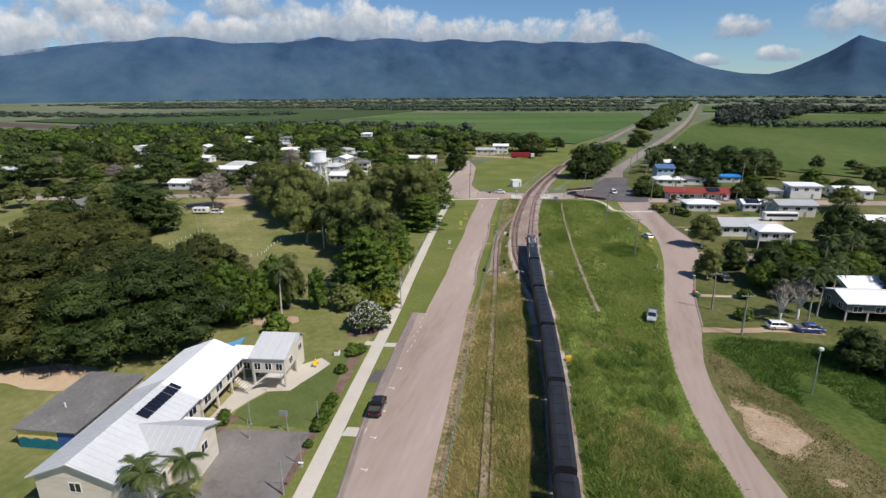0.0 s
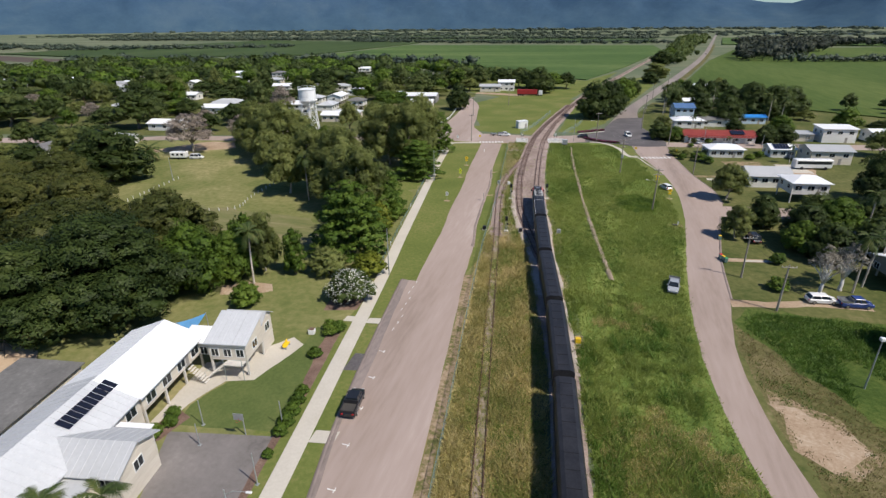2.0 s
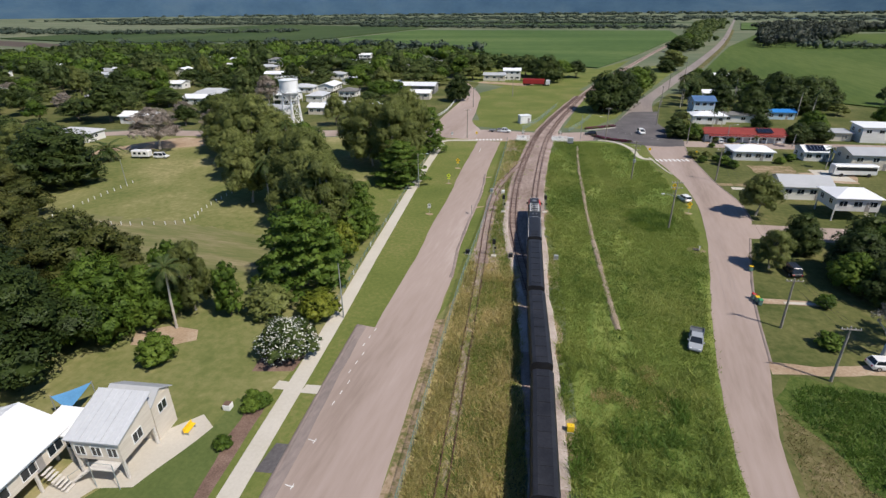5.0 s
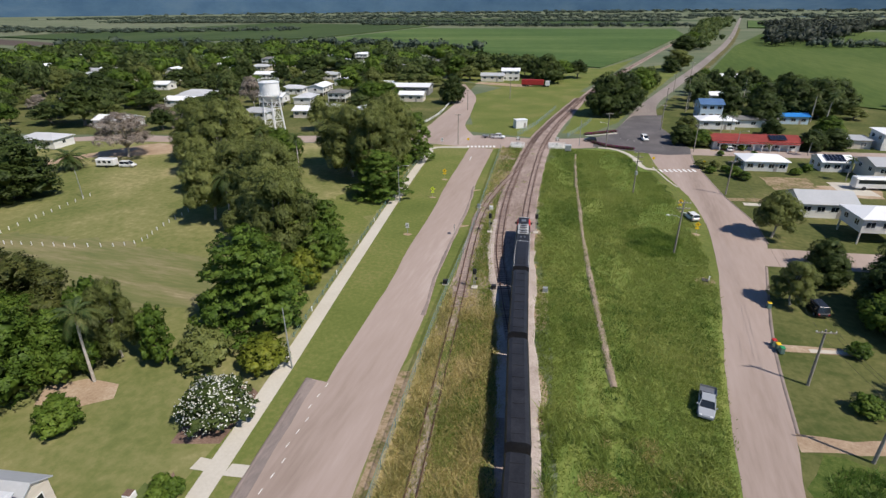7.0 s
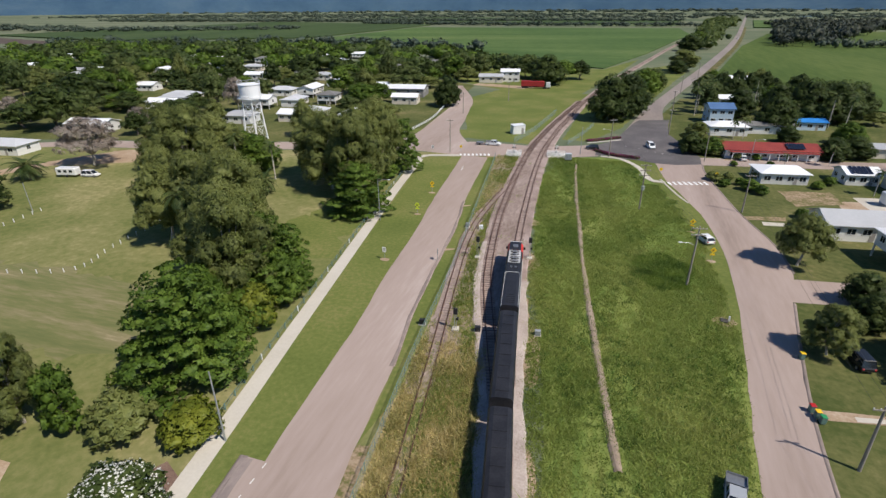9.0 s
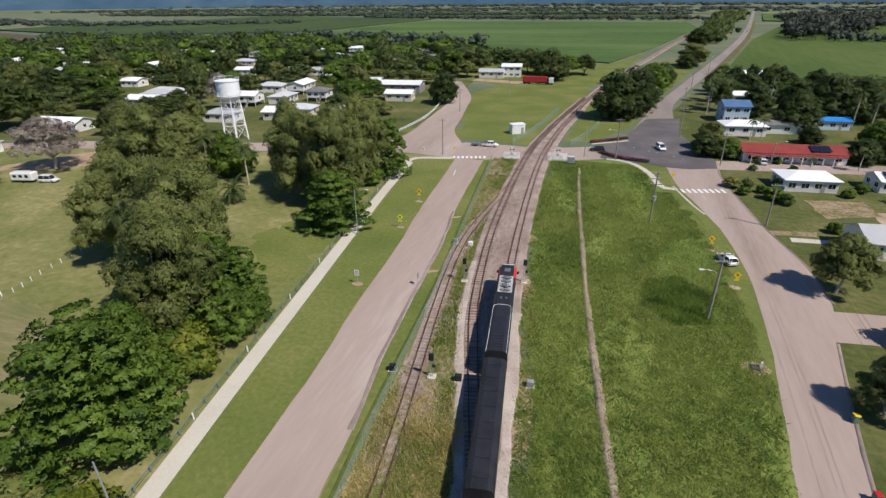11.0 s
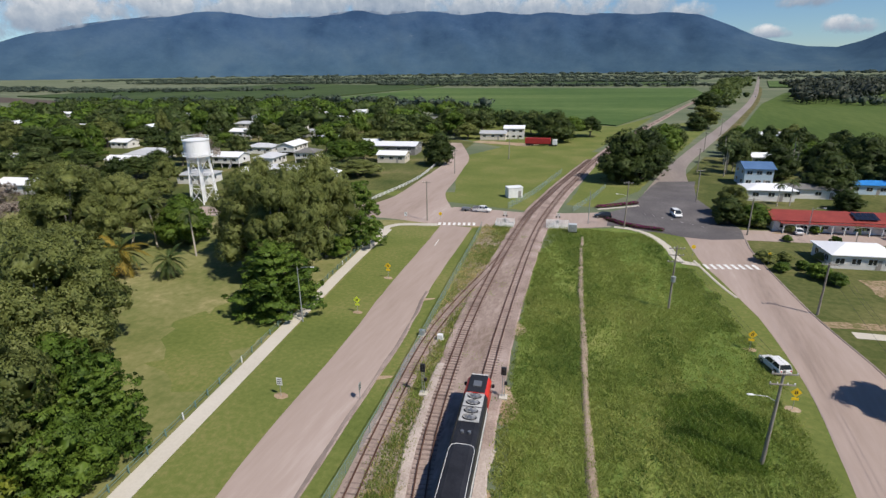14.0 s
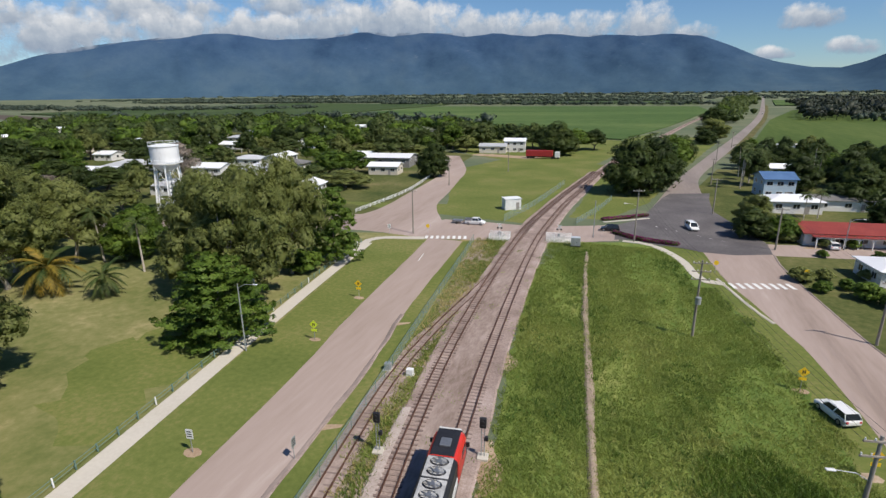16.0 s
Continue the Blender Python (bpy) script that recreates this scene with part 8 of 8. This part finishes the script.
sheet("dry_lawn", [(-130, 80), (-108, 76), (-80, 79), (-58, 84), (-55, 94), (-66, 99.5), (-90, 101), (-130, 97)], 0.022, surf("dry_mown_grass", ((0.0, (0.10, 0.125, 0.04)), (0.45, (0.16, 0.165, 0.062)), (0.7, (0.22, 0.195, 0.098)), (1.0, (0.34, 0.285, 0.175))), 0.28, 1.6, 0.95, 0.4, 0.04, stretch=(0.16, 1, 1), turn=-0.12, blend=0.42), "sun-dried mown grass of the sports field", "lawn", 3.0)

# ---- fences ----
def mesh_wire(name, c, cover):
    m = bpy.data.materials.new(name)
    m.use_nodes = True
    nt = m.node_tree
    p, out = nt.nodes["Principled BSDF"], nt.nodes["Material Output"]
    p.inputs["Base Color"].default_value, p.inputs["Roughness"].default_value = (*c, 1), 0.5
    t, mix = nt.nodes.new("ShaderNodeBsdfTransparent"), nt.nodes.new("ShaderNodeMixShader")
    mix.inputs[0].default_value = cover
    nt.links.new(t.outputs[0], mix.inputs[1])
    nt.links.new(p.outputs[0], mix.inputs[2])
    nt.links.new(mix.outputs[0], out.inputs[0])
    return m


GREEN_STEEL = plain("green_coated_steel", (0.12, 0.20, 0.17), 0.5)
WIRE = mesh_wire("green_chain_link", (0.40, 0.50, 0.48), 0.24)


def chain_fence(points, h, label, step=3.2):
    root = tagged(new("chain_link_fence"), label, "fence")
    s = smooth(points, step)
    bm = bmesh.new()
    tube(bm, [q + Vector((0, 0, h)) for q in s], [0.03] * len(s), 5)
    part("top_rail", bm, GREEN_STEEL, root)
    for q in s:
        bm = bmesh.new()
        tube(bm, [q, q + Vector((0, 0, h + 0.05))], [0.035, 0.035], 6)
        part("post", bm, GREEN_STEEL, root)
    bm = bmesh.new()
    rows = [[bm.verts.new(q + Vector((0, 0, z))) for z in (0.05, h - 0.03)] for q in s]
    for a, b in zip(rows, rows[1:]):
        bm.faces.new((a[0], b[0], b[1], a[1]))
    part("mesh_panel", bm, WIRE, root, "green chain-link mesh")


chain_fence([q for q in FENCE if q[1] > 10], 1.5, "green chain-link fence between street and railway")
chain_fence([(-31, 216.5), (-27.6, 235), (-25.5, 256), (-24, 275)], 1.8, "grey chain-link fence beyond the crossing")
chain_fence([(-13.5, 219), (-9.5, 236), (-7, 252)], 1.6, "grey chain-link fence beside the main line")
root = tagged(new("post_and_rail_fence"), "low timber post and rail fence along the footpath", "fence")
line = smooth(shifted([q for q in PATH_L if q[1] > 70], -0.3), 2.4)
for k, q in enumerate(line):
    pst = block("post", (q.x - 0.06, q.x + 0.06, q.y - 0.06, q.y + 0.06, 0.0, 0.95), GREEN_STEEL if k % 5 else SIGN_WHITE, root, bevel=0.01)
for z in (0.45, 0.85):
    bm = bmesh.new()
    tube(bm, [q + Vector((0, 0, z)) for q in line], [0.03] * len(line), 5)
    part("rail", bm, GREEN_STEEL, root)
proto_bollard = tagged(new("bollard"), "short white timber bollard on the sports field", "bollard", group="field bollards")
block("post", (-0.07, 0.07, -0.07, 0.07, 0, 0.75), SIGN_WHITE, proto_bollard, bevel=0.015)
block("cap", (-0.085, 0.085, -0.085, 0.085, 0.75, 0.79), SIGN_WHITE, proto_bollard)
spots = [q for run in ([(-119, 92), (-113, 93.3), (-98, 96.5), (-87.5, 101), (-89.2, 110.4), (-91, 126)], [(-119, 95), (-120.5, 104), (-122.5, 121)]) for q in smooth(run, 2.1)]
for k, q in enumerate(spots):
    if k:
        copy_thing(proto_bollard, pose(q.x, q.y, 0.01))
proto_bollard.matrix_world = pose(spots[0].x, spots[0].y, 0.01)
root = tagged(new("picket_fence"), "white timber fence along the far street", "fence")
line = smooth([(-72, 214), (-71, 245), (-75, 276)], 2.6)
for q in line:
    block("post", (q.x - 0.07, q.x + 0.07, q.y - 0.07, q.y + 0.07, 0.0, 1.1), SIGN_WHITE, root)
for z in (0.35, 0.7, 1.0):
    bm = bmesh.new()
    tube(bm, [q + Vector((0, 0, z)) for q in line], [0.06] * len(line), 4)
    part("rail", bm, SIGN_WHITE, root)

# ---- water tower ----
TANK_WHITE = surf("stained_white_paint", ((0.0, (0.72, 0.72, 0.70)), (0.3, (0.83, 0.84, 0.84)), (1.0, (0.86, 0.87, 0.87))), 0.3, 2.0, 0.35, 0.05, 0.01, stretch=(1, 1, 0.25))
root = tagged(new("water_tower"), "white steel water tower on braced legs", "water tower")
root.matrix_world = pose(-119.4, 197.2, 0.0, rz=8.8)
bm = bmesh.new()
n = 28
prof = [(0.4, 11.4), (1.7, 11.9), (2.8, 12.9), (3.4, 13.9), (3.55, 14.6), (3.55, 18.4), (3.75, 18.45), (3.75, 18.6), (2.0, 18.9), (0.01, 19.1)]
prev = None
for r, z in prof:
    ring = [bm.verts.new((r * math.cos(6.2832 * k / n), r * math.sin(6.2832 * k / n), z)) for k in range(n)]
    if prev:
        for k in range(n):
            bm.faces.new((prev[k], prev[(k + 1) % n], ring[(k + 1) % n], ring[k]))
    prev = ring
tank = part("tank", bm, TANK_WHITE, root, "round white tank")
tank.data.shade_smooth()
tank.data.set_sharp_from_angle(angle=radians(32))
legs = [(3.1 * math.cos(a), 3.1 * math.sin(a)) for a in np.arange(6) * 6.2832 / 6]
feet = [(4.2 * math.cos(a), 4.2 * math.sin(a)) for a in np.arange(6) * 6.2832 / 6]
for (ax, ay), (bx, by) in zip(legs, feet):
    bm = bmesh.new()
    tube(bm, [(bx, by, 0), (ax, ay, 14.4)], [0.2, 0.16], 8)
    part("leg", bm, TANK_WHITE, root)
for k in range(6):
    for z0, z1 in ((0.3, 4.8), (4.8, 9.3), (9.3, 13.4)):
        p = [Vector((*feet[j % 6], 0)).lerp(Vector((*legs[j % 6], 14.4)), z / 14.4) for j, z in ((k, z0), (k + 1, z1), (k + 1, z0), (k, z1))]
        bm = bmesh.new()
        tube(bm, [p[0], p[1]], [0.06, 0.06], 5)
        tube(bm, [p[2], p[3]], [0.06, 0.06], 5)
        tube(bm, [p[3], p[1]], [0.1, 0.1], 5)
        part("brace", bm, TANK_WHITE, root)
bm = bmesh.new()
for a in np.arange(28) * 6.2832 / 28:
    c, s, c2, s2 = math.cos(a), math.sin(a), math.cos(a + 0.2244), math.sin(a + 0.2244)
    lo = [bm.verts.new((r * u, r * v, 14.05)) for r, u, v in ((3.62, c, s), (4.2, c, s), (4.2, c2, s2), (3.62, c2, s2))]
    hi = [bm.verts.new((q.co.x, q.co.y, 14.13)) for q in lo]
    bm.faces.new(hi), bm.faces.new(lo[::-1]), bm.faces.new((lo[1], lo[2], hi[2], hi[1]))
part("walkway", bm, TANK_WHITE, root)
for z, r in ((15.1, 4.15), (19.5, 3.7)):
    bm = bmesh.new()
    ring = [(r * math.cos(a), r * math.sin(a), z) for a in np.linspace(0, 6.2832, 29)]
    tube(bm, ring, [0.05] * 29, 5)
    for q in ring[::2]:
        tube(bm, [q, (q[0], q[1], z - 0.95)], [0.035, 0.035], 5)
    part("guard_rail", bm, TANK_WHITE, root)
bm = bmesh.new()
tube(bm, [(0, 0, 0), (0, 0, 12.5)], [0.35, 0.35], 10)
part("riser_pipe", bm, TANK_WHITE, root)
bm = bmesh.new()
for dx in (-0.22, 0.22):
    tube(bm, [(-4.4, dx, 0), (-3.7, dx, 18.6)], [0.04, 0.04], 5)
for k in range(46):
    z = 0.4 + k * 0.4
    tube(bm, [(-4.4 + 0.7 * z / 18.6, -0.22, z), (-4.4 + 0.7 * z / 18.6, 0.22, z)], [0.025, 0.025], 4)
part("ladder", bm, TANK_WHITE, root)

# ---- hedges, yards and playground ----
def hedge(points, h, wide, label):
    root = tagged(new("hedge"), label, "hedge")
    low, top = Leaves(), Leaves()
    for q in smooth(points, 0.8):
        low.lobe((q.x, q.y, h * 0.42), (wide * 0.5, wide * 0.5, h * 0.45), 9, 7, 0.3)
        d = unit(RNG.normal(0, 1, (70, 3)) + (0, 0, 0.7))
        top.blades(np.array((q.x, q.y, h * 0.5)) + d * (wide * 0.62, wide * 0.62, h * 0.55), d, 0.26, 0, 0.8)
    low.mesh("foliage", LEAF_GREEN, root)
    top.mesh("blossom", BLOOM, root)


hedge([(-4.2, 213.0), (-1, 210.2), (3.0, 208.2), (8.3, 207.0)], 0.85, 1.5, "low magenta flowering hedge at the junction")
hedge([(-7.4, 225.4), (-3, 228.6), (2.6, 233.2)], 0.8, 1.3, "low magenta flowering hedge before the highway")
ribbon("footpath", [(-7.6, 223.9), (-3, 227), (3.2, 231.6)], [(-7.2, 222.9), (-2.6, 226), (3.6, 230.6)], 0.085, CONCRETE, "pale concrete kerb below the hedge", "kerb", 0.02)
for x, y, h, w in ((-31.7, 33.6, 1.5, 1.8), (-31.9, 35.2, 1.7, 2.0), (-32.2, 37.0, 1.6, 2.0), (-32.6, 39.0, 1.5, 1.9), (-33.0, 40.8, 1.3, 1.6), (-35.4, 48.4, 1.6, 2.0), (-36.0, 54.2, 1.8, 2.2), (-35.2, 55.4, 2.0, 2.2), (-36.8, 55.6, 1.8, 2.0), (-45.6, 29.4, 1.8, 2.0), (-45.2, 31.4, 1.5, 1.8), (-46.0, 32.8, 1.4, 1.8), (-31.2, 30.2, 1.0, 1.3)):
    plant("hedge_bush", x, y, h, w, 0, "school garden bushes")
for x, y, h, w in ((-37.2, 16.6, 8.6, 9), (-39.6, 13.6, 8.8, 9), (-42.0, 15.0, 8.0, 8), (-34.8, 13.0, 8, 8)):
    plant("palm", x, y, h, w, 0, "school palms")
for x, y, h in ((-41.4, 32.4, 3.6), (-39.6, 29.6, 3.0), (-30.1, 26.6, 4.2), (-32.1, 34.6, 3.8)):
    t = tagged(new("bollard_light"), "plain steel post at the school court", "post", group="court posts")
    t.matrix_world = pose(x, y, 0.02)
    bm = bmesh.new()
    tube(bm, [(0, 0, -0.1), (0, 0, h)], [0.07, 0.05], 8)
    part("pole", bm, GALV, t)
    block("base_plate", (-0.18, 0.18, -0.18, 0.18, 0, 0.03), GALV, t)
t = tagged(new("basketball_hoop"), "basketball hoop with grey backboard on a post", "basketball hoop")
t.matrix_world = pose(-35.6, 32.4, 0.02, rz=8.8)
bm = bmesh.new()
tube(bm, [(0, 0, -0.1), (0, 0, 2.6), (0, -0.7, 3.1)], [0.07, 0.06, 0.05], 8)
part("post", bm, GALV, t)
block("backboard", (-0.6, 0.6, -0.76, -0.72, 2.75, 3.65), GALV, t, "grey backboard")
bm = bmesh.new()
ring = [(0.23 * math.cos(a), -1.0 + 0.23 * math.sin(a), 2.85) for a in np.linspace(0, 6.2832, 15)]
tube(bm, ring, [0.015] * 15, 4)
part("ring", bm, TAIL, t, "red hoop ring")
t = tagged(new("shade_sail"), "blue triangular shade sail behind the school", "shade sail")
bm = bmesh.new()
tri = [(-57.0, 46.6, 3.2), (-53.7, 46.0, 2.7), (-54.2, 49.6, 3.6)]
v = [bm.verts.new(q) for q in tri]
bm.faces.new(v)
bmesh.ops.subdivide_edges(bm, edges=bm.edges[:], cuts=3, use_grid_fill=True)
c = Vector((-55.0, 47.4, 3.2))
for q in bm.verts:
    d = Vector((q.co.x - c.x, q.co.y - c.y, 0)).length
    q.co.z -= 0.35 * max(0, 1 - d / 3.5)
bmesh.ops.solidify(bm, geom=bm.faces[:], thickness=0.03)
part("cloth", bm, plain("blue_shade_cloth", (0.10, 0.28, 0.50), 0.8), t)
for q in tri:
    bm = bmesh.new()
    tube(bm, [(q[0], q[1], 0), q], [0.07, 0.06], 8)
    part("post", bm, GALV, t)
t = tagged(new("play_shelter"), "small red-roofed play shelter behind the school", "shelter")
t.matrix_world = pose(-50.2, 48.6, 0.02, rz=8.8)
block("canopy", (-1.3, 1.3, -1.2, 1.2, 2.4, 2.55), LOCO_RED, t, "red canopy", 0.03)
for a in (-1.1, 1.1):
    for b in (-1.0, 1.0):
        block("post", (a - 0.06, a + 0.06, b - 0.06, b + 0.06, 0, 2.4), GALV, t)
for x, y in ((-84, 35.2), (-80, 36.6)):
    t = tagged(new("swing_set"), "steel swing frame on the playground sand", "swing", group="playground swings")
    t.matrix_world = pose(x, y, 0.03, rz=20)
    for s in (-1.5, 1.5):
        bm = bmesh.new()
        tube(bm, [(s, -1.0, 0), (s, 0, 2.3), (s, 1.0, 0)], [0.05] * 3, 6)
        part("leg", bm, BLACK, t)
    bm = bmesh.new()
    tube(bm, [(-1.6, 0, 2.3), (1.6, 0, 2.3)], [0.05, 0.05], 6)
    part("top_bar", bm, BLACK, t)
    for s in (-0.6, 0.6):
        bm = bmesh.new()
        for d in (-0.2, 0.2):
            tube(bm, [(s + d, 0, 2.3), (s + d, 0, 0.55)], [0.015, 0.015], 4)
        box(bm, s - 0.25, s + 0.25, -0.12, 0.12, 0.5, 0.56)
        part("swing_seat", bm, BLACK, t)
t = tagged(new("garden_bench"), "yellow bench on the school paving", "bench")
t.matrix_world = pose(-40.6, 49.3, 0.03, rz=98.8)
block("seat", (-0.8, 0.8, -0.25, 0.25, 0.42, 0.5), SIGN_YELLOW, t, bevel=0.02)
block("backrest", (-0.8, 0.8, 0.22, 0.3, 0.5, 0.95), SIGN_YELLOW, t, bevel=0.02)
for s in (-0.65, 0.65):
    block("leg", (s - 0.04, s + 0.04, -0.22, 0.22, 0, 0.42), GALV, t)
t = tagged(new("planter_box"), "white planter box on the lawn", "planter")
t.matrix_world = pose(-38.9, 53.6, 0.02, rz=8.8)
block("tub", (-0.45, 0.45, -0.45, 0.45, 0, 0.8), SIGN_WHITE, t, bevel=0.05)
block("soil", (-0.4, 0.4, -0.4, 0.4, 0.8, 0.83), MULCH, t)
LID_GREEN = plain("green_bin_lid", (0.03, 0.28, 0.10), 0.5)
for x, y, c in ((25.9, 99.6, TAIL), (26.2, 98.7, SIGN_YELLOW), (26.5, 97.9, LID_GREEN), (27.6, 110.4, SIGN_YELLOW)):
    t = tagged(new("wheelie_bin"), "green wheelie bin with coloured lid at the kerb", "bin", group="wheelie bins")
    t.matrix_world = pose(x, y, 0.04, rz=8.8)
    block("tub", (-0.28, 0.28, -0.3, 0.3, 0.08, 0.95), GREEN_STEEL, t, bevel=0.04)
    block("lid", (-0.3, 0.3, -0.34, 0.32, 0.95, 1.05), c, t, "coloured plastic lid", 0.03)
    bm = bmesh.new()
    for s in (-1, 1):
        disc(bm, (s * 0.26, 0.28, 0.1), 0.1, 0.05, "X", 12)
    part("wheel", bm, TYRE, t)

# ---- sleepers ----
SLEEPER_MESH = bpy.data.meshes.new("sleeper")
bm = bmesh.new()
box(bm, -1.06, 1.06, -0.115, 0.115, -0.09, 0.03, 0.015)
bm.to_mesh(SLEEPER_MESH)
bm.free()
SLEEPER_MESH.materials.append(SLEEPER)


def sleepers(points, z, near, far, label):
    """Sleepers every 0.65 m: the nearer run as pieces, the rest joined."""
    root = tagged(new("sleepers"), label, "sleepers", kind="structure")
    s = smooth(points, 0.68)
    rest = bmesh.new()
    for k, q in enumerate(s):
        t = s[min(k + 1, len(s) - 1)] - s[max(k - 1, 0)]
        m = Matrix.Translation(q + Vector((0, 0, z))) @ Matrix.Rotation(math.atan2(t.y, t.x) - math.pi / 2 + RNG.normal(0, 0.015), 4, "Z") @ Matrix.Rotation(RNG.normal(0, 0.012), 4, "Y")
        if near <= q.y <= far:
            ob = new("sleeper", SLEEPER_MESH)
            ob.parent = root
            ob.matrix_local = m
        elif q.y < 420:
            bmesh.ops.create_cube(rest, size=1, matrix=m @ Matrix.Diagonal((2.1, 0.23, 0.11, 1)))
    ob = part("far_sleepers", rest, SLEEPER, root)
    ob["kind"] = "stuff"


sleepers([q for q in SIDING if q[1] > 80], 0.047, 92, 180, "old timber sleepers of the overgrown siding")
sleepers(CENTRE, 0.225, 88, 205, "timber sleepers of the loop line")
sleepers(MAIN, 0.175, 90, 205, "timber sleepers of the main line")

# ---- clearing away the patterns that were copied ----
for root in PROTOS.values():
    for ob in (*root.children_recursive, root):
        bpy.data.objects.remove(ob)
